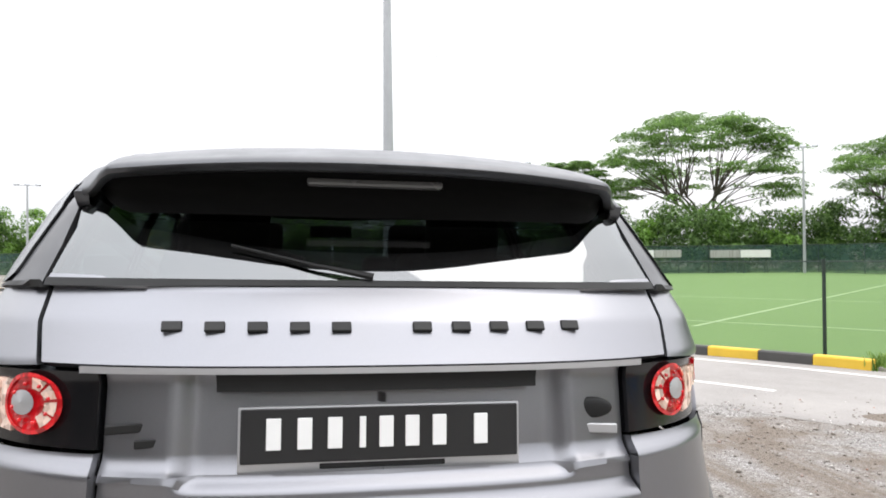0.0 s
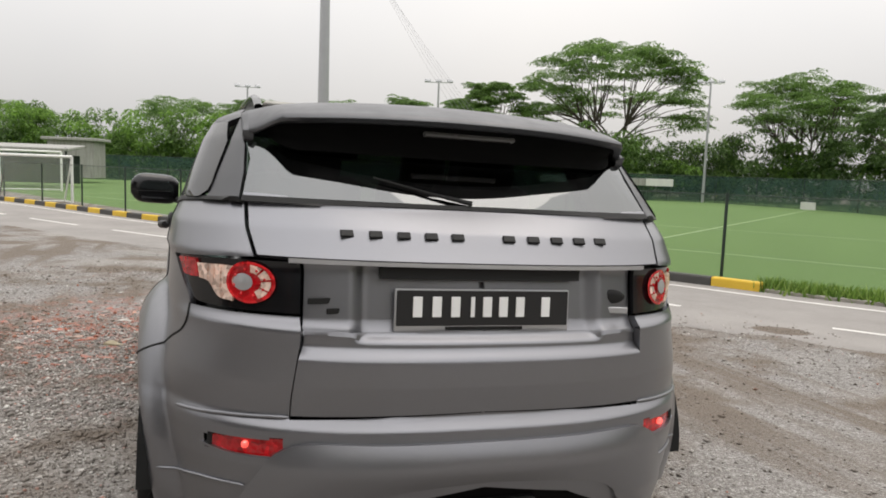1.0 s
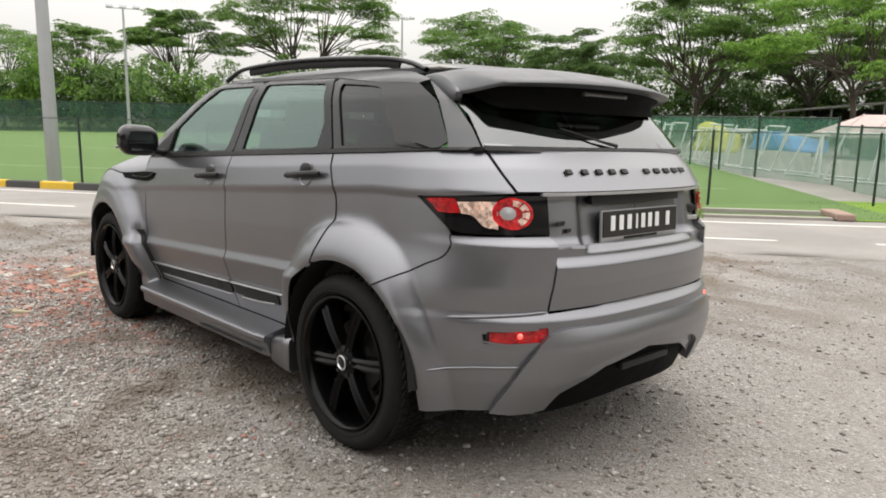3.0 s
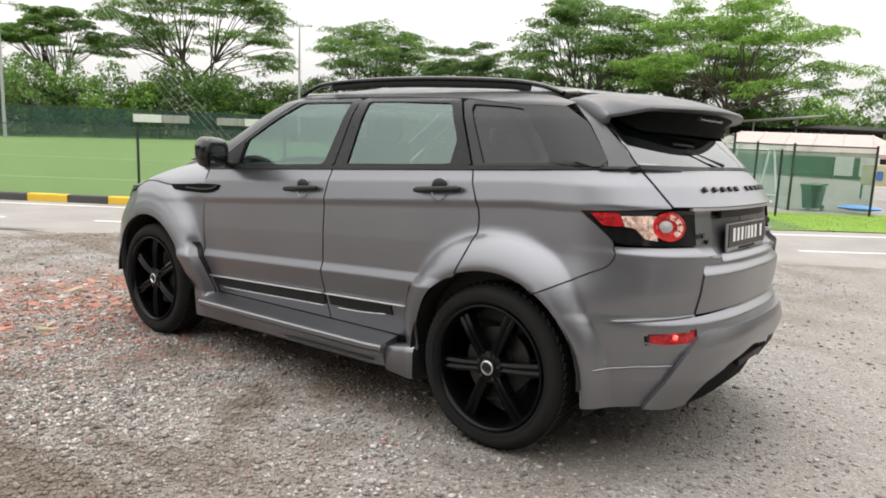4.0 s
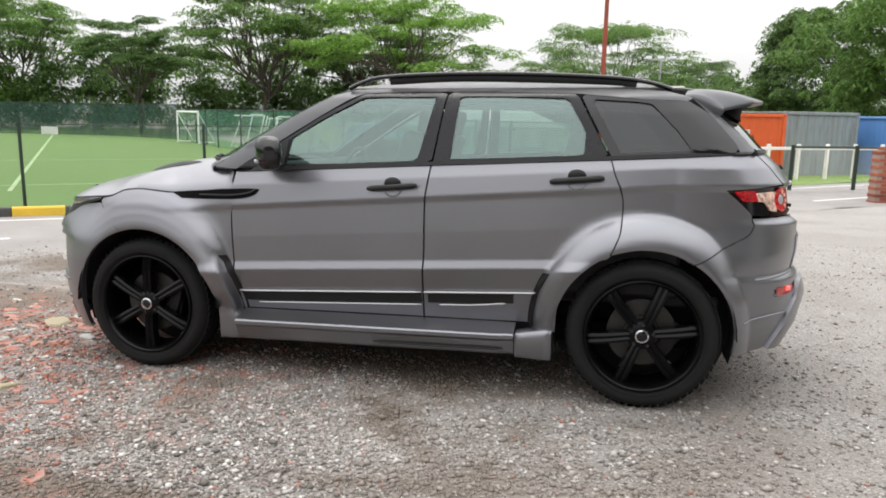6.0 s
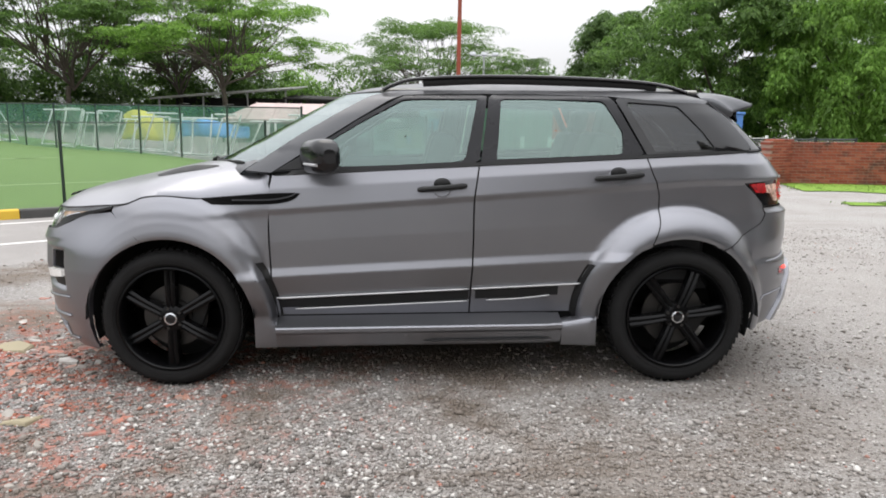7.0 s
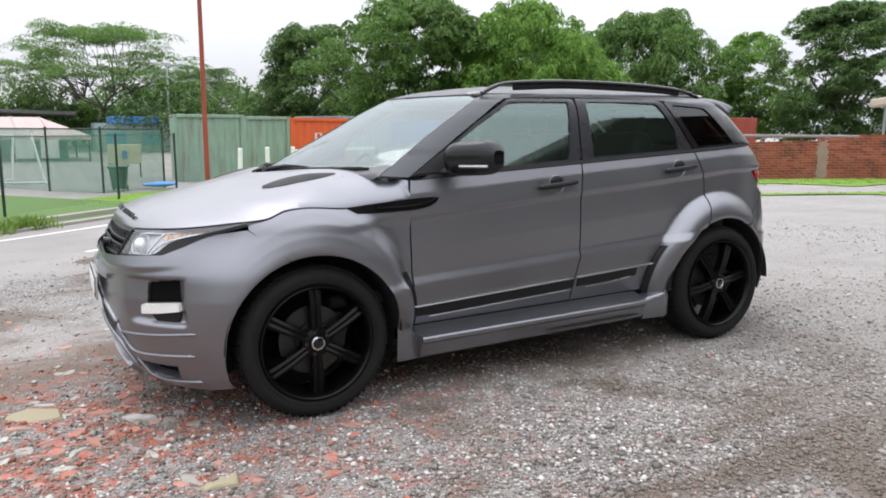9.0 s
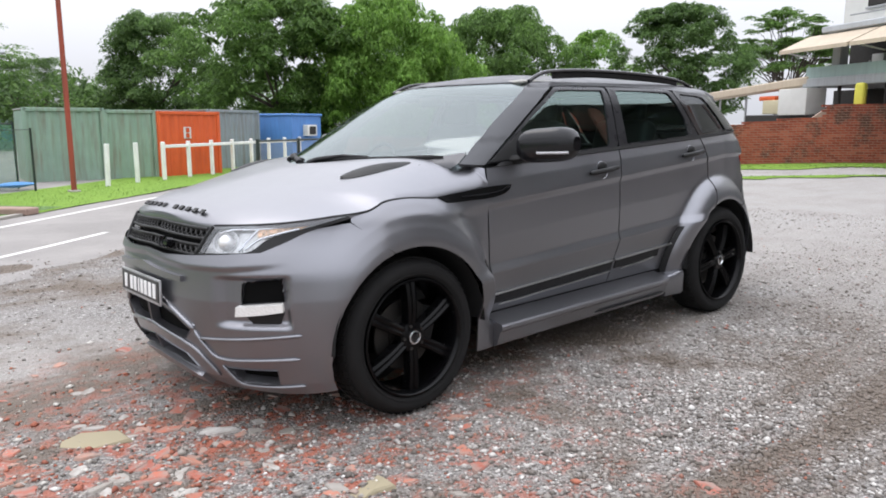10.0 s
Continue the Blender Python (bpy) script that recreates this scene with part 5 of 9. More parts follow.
# ---- containers and white fence ----
def container(name, label, x0, y0, length, rz, mat, z0=-0.36, h=2.02, depth=2.2, logo=None):
    c = tagged(new(name), label, "container")
    vs, fs = [], []
    n = int(length / 0.07)
    for i in range(n + 1):
        x = length * i / n
        d = 0.03 if (i // 2) % 2 else 0.0
        for z in (0.10, h - 0.08):
            vs.append((x, d, z))
    fs = [(2 * i, 2 * i + 2, 2 * i + 3, 2 * i + 1) for i in range(n)]
    mesh_object("side_sheet", vs, fs, mat, c, "", 0)
    vs, fs = [], []
    m = int(depth / 0.07)
    for i in range(m + 1):
        for z in (0.10, h - 0.08):
            vs.append((0.03 if (i // 2) % 2 else 0.0, depth * i / m, z))
    mesh_object("end_sheet", vs, [(2 * i + 1, 2 * i + 3, 2 * i + 2, 2 * i) for i in range(m)], mat, c, "", 0)
    mesh_object("end_sheet", [(length - x, y, z) for x, y, z in vs], [(2 * i, 2 * i + 2, 2 * i + 3, 2 * i + 1) for i in range(m)], mat, c, "", 0)
    part("roof_sheet", bevel_box((length, depth, 0.04), 0.01, 1, (length / 2, depth / 2, h - 0.03)), ROOF_SHEET, c)
    for z in (0.06, h - 0.05):
        part("side_rail", bevel_box((length, 0.07, 0.10), 0.012, 1, (length / 2, 0.0, z)), mat, c)
    for x in (0.02, length - 0.02):
        part("corner_post", bevel_box((0.11, 0.11, h), 0.012, 1, (x, 0.02, h / 2)), mat, c)
    if logo:
        part("mark", bevel_box((0.26, 0.012, 0.34), 0.004, 1, (logo[0], -0.012, logo[1])), SIGN_WHITE, c)
        for e in (-0.08, 0.08):
            part("mark_inset", bevel_box((0.11, 0.012, 0.13), 0.03, 2, (logo[0], -0.02, logo[1] + e)), CONT_ORANGE, c)
    c.matrix_world = pose(x0, y0, z0, 0, 0, rz)
    return c


container("shipping_container", "pale green corrugated container with dirt runs", 0.80, 18.55, 1.95, -4, CONT_GREEN, -0.36, 2.10)
container("shipping_container", "pale green corrugated container beside an orange one", 2.78, 18.42, 1.36, -4, CONT_GREEN, -0.36, 2.06)
container("shipping_container", "orange container with a white mark on its side", 4.20, 18.25, 2.1, 14, CONT_ORANGE, -0.36, 2.03, 2.0, (0.95, 1.40))
container("shipping_container", "weathered blue-grey container behind a white fence", 6.6, 20.4, 2.9, 30, CONT_GREY, -0.36, 2.14)
cb = tagged(new("site_cabin"), "small blue site cabin with air conditioner", "cabin")
part("body", bevel_box((1.9, 1.8, 1.9), 0.04, 2, (0, 0, 0.95)), CABIN_BLUE, cb)
part("air_conditioner", bevel_box((0.62, 0.25, 0.42), 0.03, 2, (0.05, -1.0, 1.35)), SIGN_WHITE, cb)
part("grille", bevel_box((0.40, 0.03, 0.30), 0.01, 1, (0.05, -1.13, 1.35)), DARK_SHED, cb)
part("roof_edge", bevel_box((2.0, 1.9, 0.1), 0.03, 1, (0, 0, 1.93)), CABIN_BLUE, cb)
cb.matrix_world = pose(10.6, 22.4, -0.3, 0, 0, 25)


def white_fence():
    f = tagged(new("white_fence"), "white concrete post and rail fence on the verge", "fence")
    pts = [(2.05, 15.85), (2.98, 16.55), (3.85, 17.0)]
    for k in range(1, 11):
        pts.append((3.85 + 0.95 * k, 17.0 + 0.62 * k))
    for i, (x, y) in enumerate(pts):
        z = float(ground_z(x, y))
        lean = 3 if i == 0 else 0
        part("post", bevel_box((0.10, 0.10, 1.12), 0.015, 1, (x, y, z + 0.50), (0, lean, 40)), WHITE_PAINT, f)
    for a, b in zip(pts[2:-1], pts[3:]):
        ang = math.degrees(math.atan2(b[1] - a[1], b[0] - a[0]))
        part("rail", bevel_box((math.hypot(b[0] - a[0], b[1] - a[1]), 0.05, 0.09), 0.01, 1, ((a[0] + b[0]) / 2, (a[1] + b[1]) / 2, -0.24 + 0.93), (0, 0, ang)), WHITE_PAINT, f)
    far = [(15.0, 25.5), (17, 24.5)]


white_fence()
tagged(net_run("wire_fence", [(5.6, 14.8), (9.0, 16.4), (14, 18.5)], 1.05, NET_WHITE, "low wire fence with pale posts behind the brick piers", 1.7, 0.05, -0.2), "low wire fence with pale posts behind the brick piers")


# ---- brick wall ----
def brick_run(name, line, tops, label, thick=0.22):
    w = tagged(new(name), label, "wall", kind="structure")
    p = np.array(line, float)
    d = np.concatenate([[0], np.cumsum(np.linalg.norm(np.diff(p, axis=0), axis=1))])
    def at(t):
        return np.interp(t, d, p[:, 0]), np.interp(t, d, p[:, 1]), np.interp(t, d, tops)
    rng = np.random.default_rng(int(d[-1] * 10))
    vs, fs = [], []
    L, H, G = 0.225, 0.075, 0.015
    cols = np.arange(0, d[-1] - 0.05, L)
    core_v = []
    unit = np.array([(-1, -1, -1), (1, -1, -1), (1, 1, -1), (-1, 1, -1), (-1, -1, 1), (1, -1, 1), (1, 1, 1), (-1, 1, 1)], float)
    ff = [(0, 1, 5, 4), (1, 2, 6, 5), (2, 3, 7, 6), (3, 0, 4, 7), (4, 5, 6, 7)]
    n = 0
    for c in range(40):
        z0 = c * H
        off = (c % 2) * L / 2
        for t in cols:
            tt = min(t + off + L / 2, d[-1] - 0.01)
            x, y, top = at(tt)
            if z0 + H > top:
                continue
            x2, y2, _ = at(min(tt + 0.05, d[-1]))
            x1, y1, _ = at(max(tt - 0.05, 0))
            ang = math.atan2(y2 - y1, x2 - x1)
            ca, sa = math.cos(ang), math.sin(ang)
            q = unit * np.array([(L - G) / 2, thick / 2 + rng.uniform(0, 0.006), (H - G) / 2])
            gx, gy = q[:, 0] * ca - q[:, 1] * sa + x, q[:, 0] * sa + q[:, 1] * ca + y
            vs.append(np.stack([gx, gy, q[:, 2] + z0 + H / 2 + float(ground_z(x, y)) - 0.03], -1))
            fs += [tuple(i + n for i in f) for f in ff]
            n += 8
    me = mesh_object("bricks", np.concatenate(vs), fs, BRICKS, w, "", 0)
    tagged(me, kind="stuff")
    core, cf = [], []
    ts = np.linspace(0.02, d[-1] - 0.10, max(int(d[-1] / 0.5), 2))
    for t in ts:
        x, y, top = at(t)
        x2, y2, _ = at(min(t + 0.05, d[-1]))
        x1, y1, _ = at(max(t - 0.05, 0))
        l = math.hypot(x2 - x1, y2 - y1)
        nx, ny = -(y2 - y1) / l, (x2 - x1) / l
        top = math.floor(top / H) * H - 0.035
        g = float(ground_z(x, y)) - 0.05
        k = thick / 2 - 0.008
        core += [(x - nx * k, y - ny * k, g), (x - nx * k, y - ny * k, g + top), (x + nx * k, y + ny * k, g + top), (x + nx * k, y + ny * k, g)]
    m = len(ts)
    cf = [(i * 4 + j, (i + 1) * 4 + j, (i + 1) * 4 + j + 1, i * 4 + j + 1) for i in range(m - 1) for j in range(3)]
    cf += [(0, 1, 2, 3), tuple(reversed([(m - 1) * 4 + j for j in range(4)]))]
    mesh_object("mortar_core", core, cf, MORTAR, w, "", 0)
    return w


brick_run("wall_east", WALL_LINE, WALL_TOP, "old red brick garden wall with dark stains")
brick_run("brick_pier", [(6.75, 12.75), (7.75, 12.95)], [1.22, 1.22], "short red brick pier at the steps", 0.30)
brick_run("brick_pier", [(8.95, 14.1), (9.7, 14.5)], [1.22, 1.22], "red brick pier at the end of the wall", 0.30)
st = tagged(new("brick_steps"), "low brick steps between two piers", "steps")
for k in range(3):
    part("step", bevel_box((1.5, 0.34, 0.14), 0.015, 1, (0.0, 0.34 * k, 0.02 + 0.12 * k)), BRICKBAT, st)
st.matrix_world = pose(8.45, 13.6, -0.2, 0, 0, 42)
cp = tagged(new("wall_coping"), "pale concrete band behind the brick wall", "coping")
for a, b in (((14.8, 12.2), (17.6, 10.4)), ((17.6, 10.4), (19.8, 8.6))):
    ang = math.degrees(math.atan2(b[1] - a[1], b[0] - a[0]))
    part("band", bevel_box((math.hypot(b[0] - a[0], b[1] - a[1]), 0.3, 0.09), 0.02, 1, ((a[0] + b[0]) / 2, (a[1] + b[1]) / 2, 1.20), (0, 0, ang)), CONCRETE, cp)
tagged(part("red_hoarding", bevel_box((2.2, 0.15, 1.8), 0.02, 1, (19.0, 14.6, 0.9), (0, 0, -35)), RUST_RED, None), "red hoarding panel behind the brick wall", "panel")


# ---- house behind the wall ----
def build_house():
    h = tagged(new("clubhouse"), "two storey grey clubhouse with beige awnings", "building")
    L = 16.0
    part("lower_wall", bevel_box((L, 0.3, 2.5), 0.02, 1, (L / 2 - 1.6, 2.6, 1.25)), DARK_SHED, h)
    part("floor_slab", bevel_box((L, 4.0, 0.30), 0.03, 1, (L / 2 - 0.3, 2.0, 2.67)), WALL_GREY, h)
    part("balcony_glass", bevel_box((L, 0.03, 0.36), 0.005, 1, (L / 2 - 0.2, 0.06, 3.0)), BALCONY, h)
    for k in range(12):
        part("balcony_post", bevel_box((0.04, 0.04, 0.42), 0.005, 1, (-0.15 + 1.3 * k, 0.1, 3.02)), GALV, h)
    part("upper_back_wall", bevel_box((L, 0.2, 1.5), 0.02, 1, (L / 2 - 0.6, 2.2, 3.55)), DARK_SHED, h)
    part("corner_pier", bevel_box((0.35, 0.35, 1.4), 0.02, 1, (0.9, 0.4, 3.5)), WALL_GREY, h)
    part("roof_ledge", bevel_box((L, 3.4, 0.20), 0.03, 1, (L / 2 + 0.40, 1.7, 4.36)), WALL_GREY, h)
    part("ledge_rail", bevel_box((L - 1.0, 0.05, 0.05), 0.01, 1, (L / 2 + 0.9, 0.2, 4.72)), GALV, h)
    part("upper_wall", bevel_box((L, 3.0, 4.4), 0.02, 1, (L / 2 + 0.1, 2.6, 6.6)), SIGN_WHITE, h)
    for k in range(4):
        win = part("window", bevel_box((0.9, 0.08, 0.9), 0.02, 1, (1.6 + 2.2 * k, 1.08, 5.5)), DARK_SHED, h)
        part("window_frame", bevel_box((1.02, 0.05, 0.07), 0.01, 1, (1.6 + 2.2 * k, 1.03, 5.0)), GALV, win)
    for k in range(4):
        x = -0.25 + 3.1 * k
        aw = mesh_object("awning", [(x, 0.1, 4.22), (x + 3.0, 0.1, 4.22), (x + 3.0, -1.05, 3.72), (x, -1.05, 3.72), (x, 0.1, 4.17), (x + 3.0, 0.1, 4.17), (x + 3.0, -1.05, 3.60), (x, -1.05, 3.60)],
                         [(0, 1, 2, 3), (7, 6, 5, 4), (3, 2, 6, 7), (0, 3, 7, 4), (1, 5, 6, 2)], AWNING, h, "", 0)
        bar_between("awning_arm", (x + 0.1, 0.15, 3.5), (x + 0.1, -1.0, 3.68), 0.025, SIGN_WHITE, aw, 5)
    part("canopy", bevel_box((5.9, 0.5, 0.30), 0.04, 1, (-3.0, 0.25, 2.58), (0, -3.4, 0)), AWNING, h)
    for k in range(4):
        part("canopy_post", bevel_box((0.08, 0.08, 2.3), 0.02, 1, (-5.4 + 1.7 * k, 0.3, 1.15)), GALV, h)
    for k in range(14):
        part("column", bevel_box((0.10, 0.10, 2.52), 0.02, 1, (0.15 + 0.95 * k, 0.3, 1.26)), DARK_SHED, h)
    part("air_conditioner", bevel_box((0.5, 0.25, 0.32), 0.03, 2, (0.95, 1.95, 3.45)), SIGN_WHITE, h)
    h.matrix_world = pose(22.70, 7.995, 0.0, 0, 0, -116.4)

    box = tagged(new("cool_box"), "white and cream boxes standing behind the wall", "box")
    part("white_box", bevel_box((1.4, 0.8, 0.9), 0.05, 2, (0, 0, 1.9)), SIGN_WHITE, box)
    part("cream_box", bevel_box((1.3, 0.7, 0.5), 0.04, 2, (-1.2, 0.2, 1.75)), SIGN_CREAM, box)
    part("red_lid", bevel_box((0.9, 0.5, 0.16), 0.04, 2, (-1.9, 0.3, 2.08)), CONT_ORANGE, box)
    part("box_table", bevel_box((3.6, 0.9, 1.5), 0.03, 1, (-0.9, 0.2, 0.72)), DARK_SHED, box)
    box.matrix_world = pose(22.75, 8.20, 0.14, 0, 0, -116.4)
    tagged(part("yellow_bottle", bevel_box((0.3, 0.3, 0.75), 0.12, 3, (20.85, 5.6, 2.15)), TARP_YELLOW, None), "yellow plastic bottle standing on the wall", "bottle")


build_house()


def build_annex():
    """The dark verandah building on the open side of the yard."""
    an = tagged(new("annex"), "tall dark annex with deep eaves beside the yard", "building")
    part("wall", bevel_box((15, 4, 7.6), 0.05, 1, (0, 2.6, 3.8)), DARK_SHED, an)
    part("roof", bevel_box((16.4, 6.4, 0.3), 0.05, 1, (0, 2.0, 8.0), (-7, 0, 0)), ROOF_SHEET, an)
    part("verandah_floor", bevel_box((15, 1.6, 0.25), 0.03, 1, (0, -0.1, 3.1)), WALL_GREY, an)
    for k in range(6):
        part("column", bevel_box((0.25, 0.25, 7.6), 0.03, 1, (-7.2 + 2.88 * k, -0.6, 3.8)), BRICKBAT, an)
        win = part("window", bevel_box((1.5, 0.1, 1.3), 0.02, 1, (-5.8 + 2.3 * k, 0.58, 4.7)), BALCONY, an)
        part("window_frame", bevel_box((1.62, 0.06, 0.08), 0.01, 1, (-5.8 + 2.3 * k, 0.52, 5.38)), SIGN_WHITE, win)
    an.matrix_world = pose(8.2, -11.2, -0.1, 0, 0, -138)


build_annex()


# ---- pavilion and boards across the pitch ----
def build_far_side():
    sh = tagged(new("team_shelter"), "small pavilion with flat grey roof across the pitch", "shelter")
    part("roof", bevel_box((4.4, 3.4, 0.16), 0.03, 1, (0, 0, 2.2), (4, 0, 0)), ROOF_SHEET, sh)
    part("back", bevel_box((4.0, 0.12, 1.6), 0.02, 1, (0, 1.3, 1.0)), POST_GREEN, sh)
    for x in (-2, 2):
        bar_between("post", (x, -1.4, 0), (x, -1.4, 2.2), 0.06, POST_GREEN, sh, 6)
    sh.matrix_world = pose(-41.5, -9.6, -0.24, 0, 0, 84)
    hut = tagged(new("hut"), "brown hut with flat roof behind the fence", "hut")
    part("body", bevel_box((3.0, 2.4, 2.5), 0.03, 1, (0, 0, 1.25)), ROOF_SHEET, hut)
    part("roof", bevel_box((3.6, 3.0, 0.2), 0.04, 1, (0, 0, 2.6)), ROOF_SHEET, hut)
    hut.matrix_world = pose(-52, -9.0, 0.1, 0, 0, 80)
    for x, y, rz, w, z, mats, lab in ((-61.0, 8.0, 62, 2.8, 1.45, (BANNER_BLUE, SIGN_WHITE, BANNER_ORANGE), "row of faded coloured banners on the far fence"),
                                       (-46.2, 25.4, 78, 2.0, 1.25, (SIGN_WHITE, ROOF_SHEET), "pale sponsor boards on the far fence"),
                                       (-45.0, 31.6, 76, 2.2, 1.20, (ROOF_SHEET, SIGN_WHITE), "weathered boards on the far fence"),
                                       (-34.8, 37.4, 5, 1.2, 0.0, (SIGN_WHITE,), "white board beside the pitch")):
        b = tagged(new("banner_row"), lab, "banner")
        for k, mm in enumerate(mats):
            part("banner", bevel_box((w * 0.98, 0.05, 0.55), 0.01, 1, (w * (k - (len(mats) - 1) / 2), 0, z + 0.24)), mm, b)
            for e in (-0.4, 0.4):
                bar_between("stake", (w * (k - (len(mats) - 1) / 2) + w * e, 0.05, 0), (w * (k - (len(mats) - 1) / 2) + w * e, 0.05, z + 0.4), 0.03, POST_GREEN, b, 5)
        b.matrix_world = pose(x + 0.35, y, -0.24, 0, 0, rz)
    far = tagged(new("far_building"), "low far building with blue roof beyond the yard", "building")
    part("wall", bevel_box((7, 4, 2.2), 0.03, 1, (0, 0, 1.0)), BALCONY, far)
    part("roof", bevel_box((3.0, 4.6, 0.5), 0.06, 1, (-1.0, 0, 2.3)), TARP_BLUE, far)
    for k in range(3):
        part("window", bevel_box((1.2, 0.1, 0.8), 0.02, 1, (-2.2 + 2.2 * k, -2.02, 1.1)), BANNER_BLUE, far)
    far.matrix_world = pose(3.6, 51, -0.5, 0, 0, 0)


build_far_side()


# ---- trees ----
def limb(a, b, r0, r1, rng, bow=0.12, n=7):
    a, b = np.array(a, float), np.array(b, float)
    l = np.linalg.norm(b - a)
    off = np.array([rng.gauss(0, bow), rng.gauss(0, bow), abs(rng.gauss(0, bow))]) * l
    t = np.linspace(0, 1, n)[:, None]
    p = a + (b - a) * t + off * np.sin(math.pi * t)
    return tube(p, list(np.linspace(r0, r1, n)), 7)


def spray_cloud(name, centres, radii, count, size, mat, parent, seed, droop=0.3, fill=0.2):
    """Fine leaf sprays on the upper side of many small domes, hanging over at their rims."""
    rng = np.random.default_rng(seed)
    c, r = np.asarray(centres, float), np.asarray(radii, float)
    wgt = r[:, 0] * r[:, 1]
    k = rng.choice(len(c), count, p=wgt / wgt.sum())
    a = rng.uniform(0, 2 * math.pi, count)
    u = np.sqrt(rng.uniform(0, 1, count)) * rng.uniform(0.85, 1.12, count)
    lobes = 1 + 0.22 * np.sin(3 * a + k) + 0.14 * np.sin(5 * a + 2.3 * k)
    rad = u * lobes
    hang = droop * np.clip(u - 0.55, 0, None) ** 1.3 * rng.uniform(0.2, 1.6, count) * r[k, 0]
    inner = np.where(rng.uniform(0, 1, count) < fill, rng.uniform(-0.9, 1.0, count), 1.0)
    p = c[k] + np.stack([r[k, 0] * rad * np.cos(a), r[k, 1] * rad * np.sin(a), r[k, 2] * (1 - u ** 2) * inner - hang + rng.normal(0, 0.10, count) * r[k, 2]], -1)
    s = size * rng.lognormal(0, 0.3, count)
    # each spray points outwards and down from its dome
    out = np.stack([np.cos(a), np.sin(a), -0.35 - droop * u], -1) + rng.normal(0, 0.55, (count, 3))
    out /= np.linalg.norm(out, axis=1, keepdims=True)
    side = np.cross(out, np.array([0, 0, 1.0]) + rng.normal(0, 0.35, (count, 3)))
    side /= np.maximum(np.linalg.norm(side, axis=1, keepdims=True), 1e-6)
    v = np.stack([p - out * (0.4 * s)[:, None] - side * (0.42 * s)[:, None], p - out * (0.4 * s)[:, None] + side * (0.42 * s)[:, None], p + out * (1.2 * s)[:, None]], 1).reshape(-1, 3)
    o = fast_mesh(name, v, np.arange(3 * count).reshape(-1, 3), mat, parent)
    return tagged(o, kind="stuff")


def umbrella_tree(x, y, h, low, rad, seed, mat, label, leaves=50000):
    """Rain tree: forked trunk, long rising limbs, layered flat plates of leaves."""
    rng = random.Random(seed)
    t = tagged(new("tree"), label, "tree", "trees round the pitch")
    fork = h * rng.uniform(0.24, 0.34)
    limb((0, 0, -0.3), (rng.uniform(-0.4, 0.4), rng.uniform(-0.4, 0.4), fork), 0.020 * h, 0.014 * h, rng, 0.05).ob("trunk", BARK, t)
    centres, radii = [], []
    nl = rng.randint(7, 9)
    for k in range(nl):
        a = 2 * math.pi * k / nl + rng.uniform(-0.3, 0.3)
        rr = rad * rng.uniform(0.30, 0.62)
        elbow = np.array((rr * math.cos(a) * 0.6, rr * math.sin(a) * 0.6, fork + (low - fork) * 0.55 + 0.25 * (h - low) * rng.random()))
        lb = limb((0, 0, fork * rng.uniform(0.85, 1.0)), elbow, 0.0085 * h, 0.0055 * h, rng, 0.08)
        for j in range(8):
            a2 = a + rng.uniform(-0.62, 0.62)
            rho = min(math.sqrt(rng.uniform(0.02, 1.0)), 0.93)
            r2 = rad * rho
            shell = 1 - 0.72 * rho ** 2.4
            layer = rng.uniform(0.86, 1.0) if rng.random() < 0.62 else rng.uniform(0.35, 0.78)
            z2 = low + (h - low) * shell * layer
            tip2 = np.array((r2 * math.cos(a2), r2 * math.sin(a2), z2 - 0.12))
            tw = limb(elbow, tip2, 0.0046 * h, 0.0012 * h, rng, 0.07)
            lb.add(np.concatenate(tw.v), tw.f)
            pr = rad * rng.uniform(0.14, 0.26)
            for _ in range(6):
                cr = pr * rng.uniform(0.35, 0.75)
                centres.append((tip2[0] + rng.gauss(0, 0.55) * pr, tip2[1] + rng.gauss(0, 0.55) * pr, z2 + rng.gauss(0, 0.13) * pr))
                radii.append((cr, cr, cr * rng.uniform(0.22, 0.40)))
        lb.ob("limb", BARK, t)
    spray_cloud("crown", centres, radii, leaves, 0.0078 * h, mat, t, seed, 0.16, 0.35)
    t.matrix_world = pose(x, y, -0.3, 0, 0, rng.uniform(0, 360))


